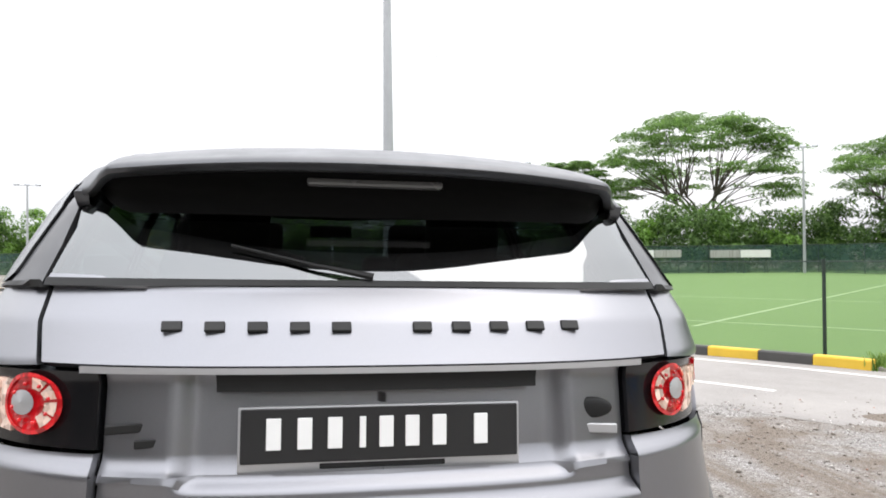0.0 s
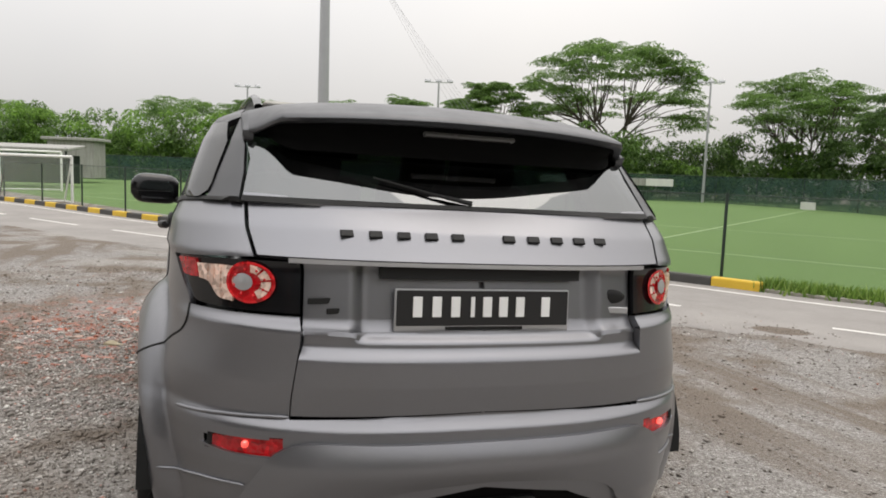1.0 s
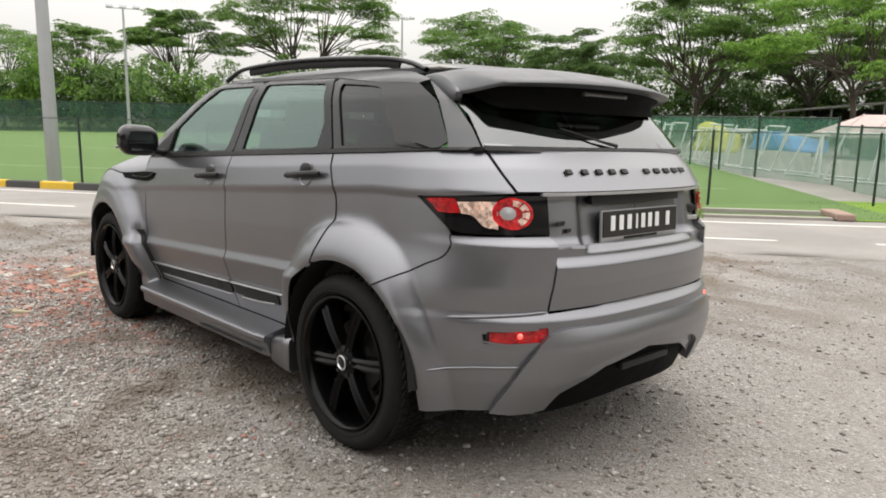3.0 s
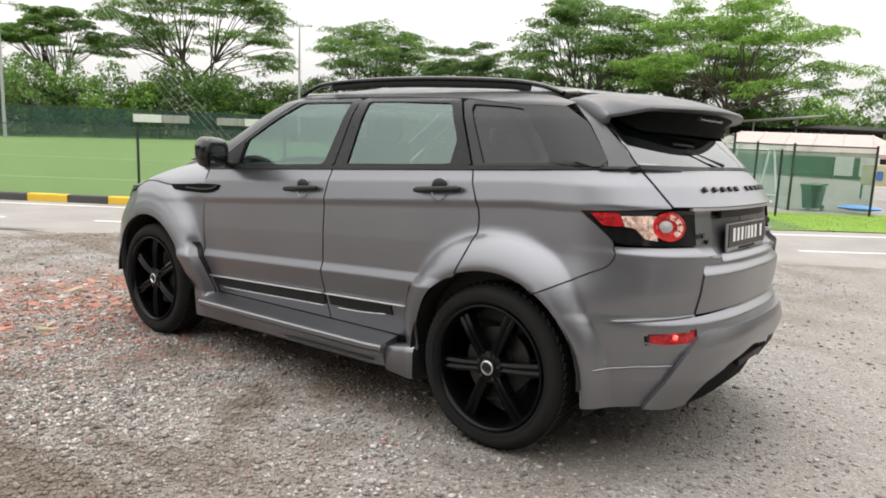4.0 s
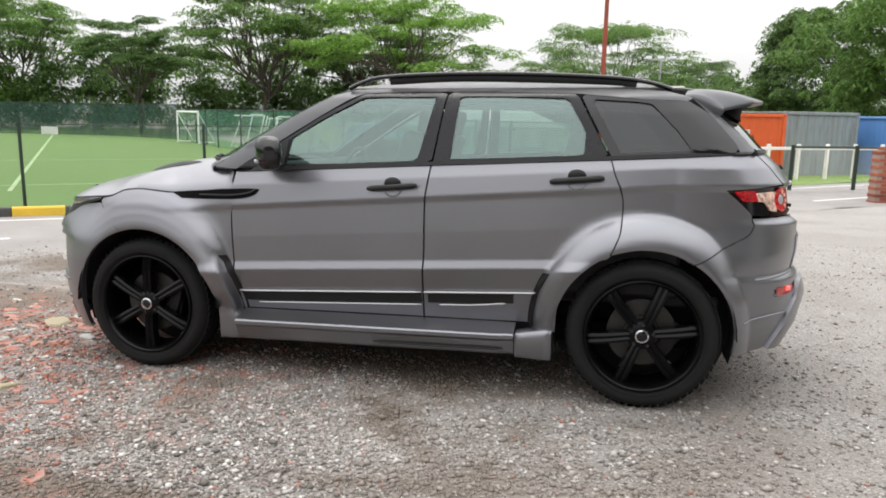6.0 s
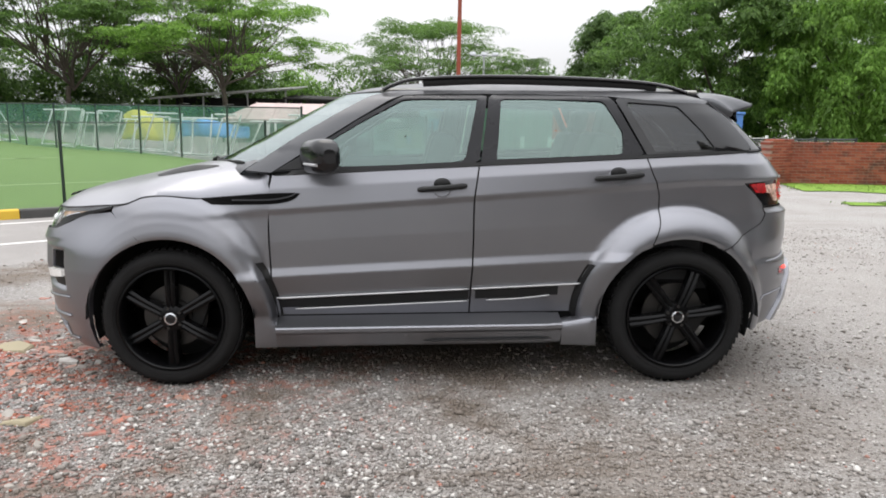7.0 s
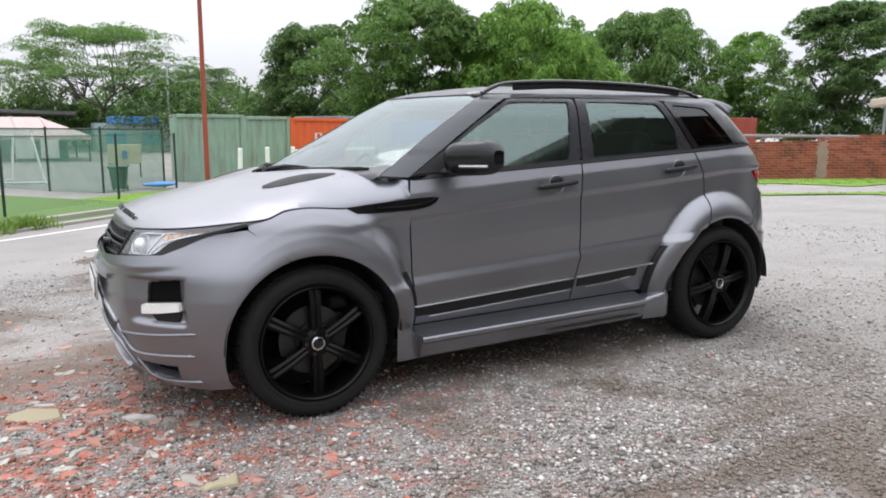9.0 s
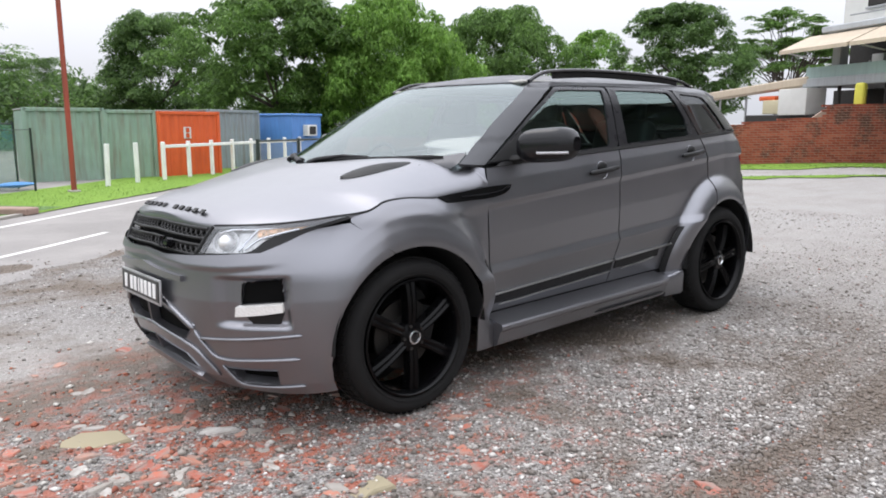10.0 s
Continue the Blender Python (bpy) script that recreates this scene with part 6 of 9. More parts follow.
def dense_tree(x, y, h, low, rad, seed, mat, label, leaves=40000, droop=0.6):
    """Broad tree with a deep, full crown of drooping clumps."""
    rng = random.Random(seed)
    t = tagged(new("tree"), label, "tree", "trees behind the wall")
    fork = max(h * 0.3, 1.0)
    limb((0, 0, -0.3), (0.1, 0.1, fork), 0.030 * h, 0.022 * h, rng, 0.04).ob("trunk", BARK, t)
    centres, radii = [], []
    for k in range(9):
        a = 2 * math.pi * k / 9 + rng.uniform(-0.3, 0.3)
        rr = rad * rng.uniform(0.3, 0.55)
        z = low + (h - low) * rng.uniform(0.3, 0.6)
        limb((0, 0, fork * 0.95), (rr * math.cos(a), rr * math.sin(a), z), 0.011 * h, 0.003 * h, rng, 0.08).ob("limb", BARK, t)
    bumps = [(rng.uniform(0, 6.28), rng.uniform(0, 1), rng.uniform(0.75, 1.12)) for _ in range(9)]
    for k in range(330):
        a = rng.uniform(0, 2 * math.pi)
        zf = rng.random() ** 0.85
        env = math.sqrt(max(1 - (2 * max(zf - 0.38, 0) * 0.78) ** 2.2, 0.02)) * (0.74 + 0.26 * min(zf * 3, 1))
        # uneven outline: a few boughs reach further out than the rest
        env *= max(g * math.exp(-((math.sin((a - b) / 2) * 2) ** 2) * 1.3 - ((zf - c) * 2.2) ** 2) for b, c, g in bumps) * 0.62 + 0.50
        rr = rad * env * rng.random() ** 0.42
        centres.append((rr * math.cos(a), rr * math.sin(a), low + (h * 0.965 - low) * zf))
        cr = rad * rng.choice((0.05, 0.07, 0.09, 0.12, 0.16))
        radii.append((cr, cr, cr * rng.uniform(0.3, 0.9)))
    spray_cloud("crown", centres, radii, leaves, 0.0115 * h, mat, t, seed, droop, 0.5)
    t.matrix_world = pose(x, y, -0.3, 0, 0, rng.uniform(0, 360))


TALL = "tall rain tree with flat layered green crown"
FULL = "full leafy green tree with drooping branches"
for i, (x, y, h, low, rad, mat) in enumerate((
        (-79, -18.8, 7.2, 4.6, 4.2, LEAF_MID), (-81, -3, 8.6, 6.0, 4.8, LEAF_MID), (-76, 4.5, 8.6, 6.2, 3.6, LEAF_MID), (-66, 12, 8.0, 5.4, 4.5, LEAF_MID),
        (-61, 17, 8.3, 5.6, 3.2, LEAF_MID), (-66, 27, 10.8, 6.4, 4.4, LEAF_MID), (-58, 36, 14.6, 5.6, 8.8, LEAF_MID), (-48.2, 50.2, 11.5, 5.4, 6.8, LEAF_MID),
        (-32, 43.5, 8.6, 3.8, 4.2, LEAF_DARK), (-25.5, 51.5, 13.0, 4.6, 6.6, LEAF_MID), (-14.3, 50.6, 11.9, 3.4, 7.4, LEAF_BRIGHT), (-19.5, 57, 11.2, 4.0, 6.0, LEAF_DARK),
        (1.1, 54, 8.8, 3.4, 6.8, LEAF_MID), (7.8, 53, 6.0, 2.6, 3.8, LEAF_DARK), (48.5, 20.7, 9.6, 4.4, 3.4, LEAF_MID))):
    umbrella_tree(x, y, h, low, rad, 40 + i, mat, TALL, 70000 if i > 4 else 32000)
for i, (x, y, h, low, rad, mat, nl, dr) in enumerate((
        (13.7, 28.9, 7.9, 0.6, 5.0, LEAF_MID, 110000, 0.8), (18.3, 26.4, 7.7, 0.5, 4.6, LEAF_BRIGHT, 90000, 2.2), (12.2, 42.0, 8.0, 1.0, 4.8, LEAF_DARK, 60000, 0.6),
        (30.2, 30.4, 8.7, 0.9, 5.6, LEAF_MID, 80000, 1.9), (35.4, 27.2, 7.6, 1.2, 3.2, LEAF_BRIGHT, 30000, 0.5), (33.6, 20.0, 8.2, 1.1, 4.2, LEAF_DARK, 70000, 0.3), (23.0, 30.0, 7.0, 0.5, 4.4, LEAF_MID, 50000, 1.4))):
    dense_tree(x, y, h, low, rad, 80 + i, mat, FULL, nl, dr)


# added trees, always out of view, that dim the horizon mirrored in the doors
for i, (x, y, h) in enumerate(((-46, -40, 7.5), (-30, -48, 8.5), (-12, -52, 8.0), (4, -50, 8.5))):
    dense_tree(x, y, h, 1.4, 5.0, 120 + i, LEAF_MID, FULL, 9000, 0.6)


def build_hedge():
    """The wood and bushes behind the far fence."""
    rng = np.random.default_rng(21)
    line = resample(rounded([(-95, -62), (-78, -30), (-69, -6), (-60, 10), (-54, 26), (-51, 42), (-40, 52), (-26, 60), (-12, 62), (2, 62), (16, 62)]), 150)
    cs, rs, tone = [], [], []
    for p in line:
        for _ in range(5):
            h = rng.uniform(2.4, 5.6) if p[0] < -45 else rng.uniform(2.6, 7.0) if p[0] < -14 else rng.uniform(2.0, 4.4)
            q = p + rng.normal(0, 1.6, 2)
            cs.append((q[0], q[1], h * 0.62))
            r = rng.uniform(1.0, 2.0)
            rs.append((r, r, h * 0.55))
            tone.append(int(rng.choice(3, p=(0.15, 0.40, 0.45) if p[0] < -58 else (0.62, 0.30, 0.08))))
    cs, rs, tone = np.array(cs), np.array(rs), np.array(tone)
    for k, (mat, lab) in enumerate(((LEAF_DARK, "dense dark green undergrowth behind the far fence"), (LEAF_MID, "green bushes behind the far fence"), (LEAF_BRIGHT, "light green bushes behind the far fence"))):
        sel = tone == k
        c3, r3 = [], []
        for c, r in zip(cs[sel], rs[sel]):
            for _ in range(8):
                f = rng.uniform(0.1, 1.0)
                w = r[0] * math.sqrt(max(1.15 - f, 0.1))
                c3.append((c[0] + rng.normal(0, 0.5) * w, c[1] + rng.normal(0, 0.5) * w, (c[2] + r[2]) * f - 0.3))
                q = rng.uniform(0.5, 1.25)
                r3.append((q, q, q * rng.uniform(0.4, 0.8)))
        o = spray_cloud("bushes", c3, r3, 170000, 0.165, mat, None, 300 + k, 0.7, 0.4)
        tagged(o, lab, "bushes", kind="stuff")
    # low plants in front of the wood on the right
    line = resample([(3, 47), (12, 44), (20, 38), (30, 32), (40, 26)], 50)
    cs = np.concatenate([np.concatenate([line + rng.normal(0, 1.2, line.shape), rng.uniform(0.6, 3.0, (50, 1))], 1) for _ in range(4)])
    rs = np.stack([np.full(len(cs), 1.5), np.full(len(cs), 1.5), rng.uniform(0.8, 1.8, len(cs))], -1)
    tagged(spray_cloud("bushes", cs, rs, 30000, 0.16, LEAF_DARK, None, 330), "dark bushes behind the containers", "bushes", kind="stuff")


build_hedge()


# ---- the car ----
# it stands on ground that falls gently away, so it is tilted as a whole
TILT = Matrix(((0.99992, 0.00016, -0.012765, 0), (0.00016, 0.9997, 0.024514, 0), (0.012765, -0.024514, 0.99962, 0), (0, 0, 0, 1)))
car = tagged(new("car"), "satin grey compact luxury suv with black wheels on gravel", "car")
car.matrix_world = TILT


def arch(cx, a0, a1, n=14, r=0.422):
    pts = []
    for k in range(n):
        a = radians(a0 + (a1 - a0) * k / (n - 1))
        x, z = cx + r * math.cos(a), ARCH_Z + r * math.sin(a)
        pts.append((s_at(x, z) if abs(x) > END else x, z))
    return pts


def both_sides(name, soup, mat, parent=None, label=""):
    """The left part and its mirror image on the right, each an object of its own."""
    a = soup.ob(name, mat, parent or car, label, 55)
    b = soup.mirrored().ob(name, mat, parent or car, label, 55)
    return a, b


def whole(name, soup, mat, parent=None, label=""):
    """One part that reaches over the middle line."""
    if np.abs(np.concatenate(soup.v)[:, 1]).min() > 0.01:
        return both_sides(name, soup, mat, parent, label)[0]
    return soup.both().ob(name, mat, parent or car, label, 55, weld=True)


# inner shell that shows in the shut lines
def build_shell():
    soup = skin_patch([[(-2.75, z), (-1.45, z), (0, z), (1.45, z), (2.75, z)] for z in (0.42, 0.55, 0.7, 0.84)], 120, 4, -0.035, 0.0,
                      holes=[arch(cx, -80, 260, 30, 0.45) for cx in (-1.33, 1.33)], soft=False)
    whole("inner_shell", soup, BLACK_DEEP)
    floor_pan = bevel_box((3.3, 1.4, 0.12), 0.03, 2, (0, 0, 0.30))
    part("underbody", floor_pan, BLACK_DEEP, car)
    for cx in (-1.33, 1.33):
        for sy in (-1, 1):
            prof = [(0.43, -0.02), (0.432, 0.08), (0.44, 0.30), (0.30, 0.34), (0.0, 0.34)]
            w = lathe(prof, 40)
            vv = np.concatenate(w.v)
            keep = [f for f in w.f if np.mean([vv[i][2] for i in f]) > (-0.02 if np.mean([vv[i][1] for i in f]) < 0.06 else -0.15)]
            sp = Soup().add(vv * np.array([1, -sy, 1]) + np.array([cx, sy * 0.93, ARCH_Z]), keep)
            sp.ob("wheel_well", WELL, car)


build_shell()


def build_sides():
    seam_f = [(-0.785, 0.19), (-0.792, 0.33), (-0.811, 0.513), (-0.819, 0.633), (-0.824, 0.841), (-0.822, 1.004)]
    top_f = [(-0.822, 1.004), (-0.99, 0.992), (-1.151, 0.980), (-1.209, 0.982), (-1.323, 0.992), (-1.40, 0.990), (-1.466, 0.979), (-1.55, 0.952), (-1.652, 0.93)]
    outer = seam_f + top_f[1:] + [(-1.655, 0.912)]
    inner = [(-0.908, 0.19)] + arch(-1.33, 0, 106, 16)
    fender = skin_patch([inner, outer], 90, 22)
    both_sides("front_wing", fender, PAINT, None, "flared satin grey front wing")

    # doors
    low, rows = 0.345, []
    sl = [(-0.804, low), (-0.804, 0.513), (-0.811, 0.633), (-0.816, 0.841), (-0.814, 1.0), (-0.798, belt(-0.80) - 0.006)]
    sr = [(0.2225, low), (0.2275, 0.504), (0.2365, 0.722), (0.2395, 0.96), (0.2515, 1.06), (0.2655, belt(0.266) - 0.006)]
    door = skin_patch([sl, sr], 110, 40)
    fl, fr = both_sides("front_door", door, PAINT)
    sl2 = [(0.231, low), (0.236, 0.504), (0.245, 0.722), (0.248, 0.96), (0.260, 1.06), (0.274, belt(0.274) - 0.006)]
    sr2 = [(0.912, low)] + [(p, q) for p, q in arch(1.33, 166, 113, 8)] + [(1.205, 0.872), (1.211, 0.991), (1.191, 1.094), (1.170, 1.15), (1.146, belt(1.146) - 0.006)]
    rdoor = skin_patch([sl2, [(0.55, low), (0.60, 0.6), (0.66, 0.8), (0.70, 1.0), (0.70, belt(0.7) - 0.006)], sr2], 110, 22)
    rl, rr = both_sides("rear_door", rdoor, PAINT)

    # rear quarter: upper band and arch part
    band = skin_patch([[(1.205, 1.058), (1.45, 1.056), (1.745, 1.064), (1.95, 1.074), (2.142, 1.086)],
                       [(1.152, belt(1.15) - 0.006), (1.45, 1.212), (1.70, 1.222), (1.95, 1.228), (2.072, 1.230)]], 70, 18, sides="tlr")
    under = [(1.163, 0.752)] + arch(1.33, 108, 60, 8) + [(1.65, 0.757), (1.775, 0.820), (1.858, 0.860), (1.893, 0.934), (1.843, 0.988), (1.745, 1.060)]
    lowq = skin_patch([under, [(1.212, 0.94), (1.35, 0.97), (1.52, 0.985), (1.66, 1.02), (1.745, 1.062)], [(1.205, 1.058), (1.45, 1.056), (1.745, 1.064)]], 80, 14, sides="bl")
    band.add(np.concatenate(lowq.v), lowq.f)
    both_sides("rear_quarter_panel", band, PAINT, None, "flared satin grey rear quarter panel")

    # dark panel gaps round the rear quarter
    for line in ([(1.163, 0.752), (1.190, 0.81), (1.208, 0.872), (1.214, 0.991), (1.198, 1.060), (1.170, 1.13), (1.149, belt(1.149) - 0.004)],
                 arch(1.33, 62, 59, 2) + [(1.652, 0.757), (1.776, 0.818), (1.858, 0.858), (1.894, 0.932)]):
        g = resample(rounded(line), 40)
        both_sides("panel_gap", tube(skin(g[:, 0], g[:, 1], np.full(40, 0.0006)), 0.0034, 6), BLACK_TRIM)

    # sill skirt with a bright top edge
    def skirt():
        soup = Soup()
        xs = np.linspace(-0.79, 0.712, 44)
        prof = [(0.83, 0.19), (0.900, 0.193), (0.920, 0.206), (0.944, 0.272), (0.960, 0.286), (0.961, 0.304), (0.956, 0.312), (0.938, 0.319), (0.88, 0.332), (0.812, 0.347)]
        vs = []
        for x in xs:
            for y, z in prof:
                vs.append((x, -y + 0.010 * smooth01((x - 0.62) / 0.06), z + 0.012 * (x + 0.8)))
        n = len(prof)
        fs = [(i * n + k, (i + 1) * n + k, (i + 1) * n + k + 1, i * n + k + 1) for i in range(len(xs) - 1) for k in range(n - 1)]
        fs += [tuple(range(n)), tuple(reversed(range((len(xs) - 1) * n, len(xs) * n)))]
        return soup.add(vs, fs)

    sill = skirt()
    sk = [q.ob("side_skirt", PAINT, car, "grey side skirt below the doors", 24) for q in (sill, sill.mirrored())]
    for o, sy in zip(sk, (-1, 1)):
        groove = tube(np.array([(x, sy * 0.932, 0.236 + 0.014 * x) for x in np.linspace(-0.02, 0.66, 14)]), [0.003] + [0.010] * 12 + [0.003], 8, 0.6)
        groove.ob("skirt_slot", BLACK_TRIM, o)
    for sy in (-1, 1):
        part("sill_panel", bevel_box((1.68, 0.05, 0.12), 0.01, 1, (0.05, sy * 0.80, 0.305), (0, -0.7, 0)), BLACK_DEEP, car)
        xs = np.linspace(0.716, 0.898, 12)
        vs = []
        for x in xs:
            y = float(np.interp(x, (0.716, 0.80, 0.87, 0.898), (0.912, 0.924, 0.936, 0.926)))
            zt = float(np.interp(x, (0.716, 0.80, 0.86), (0.326, 0.344, 0.356)))
            vs += [(x, sy * yy, zz) for yy, zz in ((0.80, 0.20), (y - 0.012, 0.200), (y, 0.214), (y + 0.003, zt - 0.03), (y - 0.002, zt - 0.008), (y - 0.012, zt), (0.80, zt))]
        fs = [(i * 7 + k, i * 7 + k + 1, (i + 1) * 7 + k + 1, (i + 1) * 7 + k) for i in range(11) for k in range(6)]
        fs += [tuple(range(7)), tuple(reversed(range(77, 84)))]
        fix_normals(Soup().add(vs, fs).ob("arch_foot", PAINT, car, "painted foot of the widened rear arch", 40))
    # black closing pieces between the widened arches and the doors
    for cx, sg in ((-1.33, 1), (1.33, -1)):
        rows = []
        for rr_ in (0.530, 0.560):
            row = []
            for z in np.linspace(0.34, 0.652 if sg > 0 else 0.640, 9):
                dz = max(z - ARCH_Z, 0.0)
                row.append((cx + sg * math.sqrt(rr_ ** 2 - dz ** 2), z))
            rows.append(row)
        both_sides("arch_filler", skin_patch(rows, 24, 5, 0.004, 0.01, soft=False), BLACK_TRIM, None, "black closing piece behind the arch")
    # strips along the lower doors: two bright edges with a black inlay
    for (x0, x1, owner) in ((-0.80, 0.222, (fl, fr)), (0.236, 0.80, (rl, rr))):
        for o, mir in zip(owner, (False, True)):
            def strip(zt, zb, out, mat, nm, a, b, nose=0.0):
                rows = []
                for zz in (zb, zt):
                    rows.append([(x, zz + 0.046 * x + nose * smooth01((x - 0.45) / 0.3)) for x in np.linspace(a, b, 12)])
                sp = skin_patch(rows, 30, 2, out, out + 0.004, soft=False)
                (sp.mirrored() if mir else sp).ob(nm, mat, o)
            def ridge(zz, a, b, rad, nose=0.0):
                xs_ = np.linspace(a, b, 26)
                zs_ = zz + 0.046 * xs_ + nose * smooth01((xs_ - 0.45) / 0.3)
                sp = tube(skin(xs_, zs_, np.full(26, 0.008)), [rad * 0.6] + [rad] * 24 + [rad * 0.3], 10, 0.8)
                (sp.mirrored() if mir else sp).ob("bright_strip", TRIM_BRIGHT, o, "thin bright trim strip")
            ridge(0.494, x0, x1 + (0.02 if x1 > 0.5 else 0), 0.0085)
            strip(0.482, 0.434, 0.006, BLACK_TRIM, "black_inlay", x0 + 0.02, min(x1, 0.70))
            ridge(0.424, max(x0 + 0.08, -0.70), min(x1, 0.66), 0.0065, 0.014)
    return fl, fr, rl, rr


FRONT_DOORS_REAR_DOORS = build_sides()


def build_handles():
    fl, fr, rl, rr = FRONT_DOORS_REAR_DOORS
    for pair, x0, x1, zc in (((fl, fr), -0.052, 0.205, 1.042), ((rl, rr), 0.865, 1.122, 1.100)):
        slope = 0.022
        for o, mir in zip(pair, (False, True)):
            path, rad = [], []
            for k in range(13):
                f = k / 12
                x = x0 + (x1 - x0) * f
                z = zc + slope * (f - 0.5)
                p = skin(x, z)
                path.append(p + np.array([0, -0.034 * math.sin(math.pi * min(max(f * 1.2 - 0.1, 0.12), 0.88)) ** 0.4, 0]))
                rad.append(0.0155 if 0 < k < 12 else 0.009)
            bar = tube(np.array(path), rad, 10, 0.95)
            (bar.mirrored() if mir else bar).ob("door_handle", BLACK_TRIM, o, "black door handle bar")
            xm = (x0 + x1) / 2
            cup = Soup()
            ring = [(xm + 0.052 * math.cos(a), zc + 0.052 * math.sin(a)) for a in np.linspace(0, 2 * math.pi, 24, endpoint=False)]
            vs, fs = [], []
            for rr_, dep in ((1.0, 0.0025), (0.92, 0.004), (0.75, -0.008), (0.4, -0.016)):
                for sx, sz_ in ring:
                    vs.append(skin(xm + (sx - xm) * rr_, zc + (sz_ - zc) * rr_, np.array(dep)))
            for a in range(3):
                for k in range(24):
                    l = (k + 1) % 24
                    fs.append((a * 24 + k, a * 24 + l, (a + 1) * 24 + l, (a + 1) * 24 + k))
            fs.append(tuple(72 + k for k in range(24)))
            cup.add(vs, fs)
            (cup.mirrored() if mir else cup).ob("handle_cup", PAINT, o)
            q = skin(xm, zc + 0.020)
            knob = bmesh.new()
            bmesh.ops.create_uvsphere(knob, u_segments=20, v_segments=10, radius=1)
            bmesh.ops.transform(knob, matrix=pose(q[0], (-1 if mir else 1) * (q[1] - 0.004), q[2]) @ Matrix.Diagonal((0.044, 0.014, 0.030, 1)), verts=knob.verts)
            part("handle_cover", knob, BLACK_TRIM, o)


build_handles()


def build_side_vent():
    top = [(-1.155, 0.983), (-0.99, 0.996), (-0.822, 1.008), (-0.70, 1.012), (-0.655, 1.009)]
    bot = [(-1.10, 0.955), (-1.0, 0.951), (-0.817, 0.953), (-0.72, 0.966), (-0.675, 0.985)]
    vent = skin_patch([bot, top], 34, 4, 0.006, 0.02)
    ob = both_sides("side_vent", vent, BLACK_DEEP, None, "black side vent behind the front wheel")
    for o, mir in zip(ob, (False, True)):
        fin = skin_patch([[(p, q + 0.018) for p, q in bot[1:]], [(p, q + 0.027) for p, q in bot[1:]]], 30, 1, 0.011, 0.006)
        (fin.mirrored() if mir else fin).ob("vent_fin", BLACK_GLOSS, o)


build_side_vent()


def crown(edge, xc, zc_at, nb=24, pz=2.6, px=1.6, hump=0.0):
    """A bowed panel from an edge curve to the middle line."""
    vs, fs = [], []
    pzs = np.broadcast_to(pz, (len(edge),))
    for (xe, ye, ze), c, pz in zip(edge, xc, pzs):
        for k in range(nb + 1):
            b = k / nb
            x = xe + (c - xe) * (1 - (1 - b) ** px)
            z = ze + (zc_at(c) - ze) * (1 - (1 - b) ** pz)
            if hump:
                z += hump * smooth01((x + 1.62) / 0.4) * math.sin(math.pi * b ** 0.6) * smooth01((1.075 - ze) / 0.06)
            vs.append((x, ye * (1 - b), z))
    n = nb + 1
    for i in range(len(edge) - 1):
        for k in range(nb):
            fs.append((i * n + k, i * n + k + 1, (i + 1) * n + k + 1, (i + 1) * n + k))
    lowv = [(x, y, z - 0.02) for x, y, z in edge]
    m = len(edge)
    soup = Soup().add(vs, fs)
    soup.add(list(edge) + lowv, [(i, i + 1, m + i + 1, m + i) for i in range(m - 1)])
    return soup


DRIP = [(-0.805, 1.113), (-0.635, 1.221), (-0.49, 1.313), (-0.345, 1.403), (-0.20, 1.49), (-0.13, 1.517), (0.0, 1.524), (0.132, 1.527), (0.555, 1.527), (0.98, 1.515), (1.284, 1.487), (1.468, 1.463)]
WS_SIDE = [(-0.945, 1.125), (-0.83, 1.20), (-0.68, 1.30), (-0.545, 1.38), (-0.40, 1.463), (-0.30, 1.515), (-0.20, 1.541)]
WS_EDGE = xz(*WS_SIDE)

_e2 = resample(rounded(WS_SIDE), 26)
WS_PTS = skin_xz(_e2[:, 0], _e2[:, 1], np.full(26, -0.004))
WS_BOW = 1.8


def glass_point(k, z):
    """A point of the windscreen at height z, k of the way from the middle to the pillar."""
    xe, ye = np.interp(z, WS_PTS[:, 2], WS_PTS[:, 0]), np.interp(z, WS_PTS[:, 2], WS_PTS[:, 1])
    xc = float(front_x(np.array(max(z, 1.112)))) + 0.004
    return np.array((xc + (xe - xc) * k ** WS_BOW, ye * k, z))


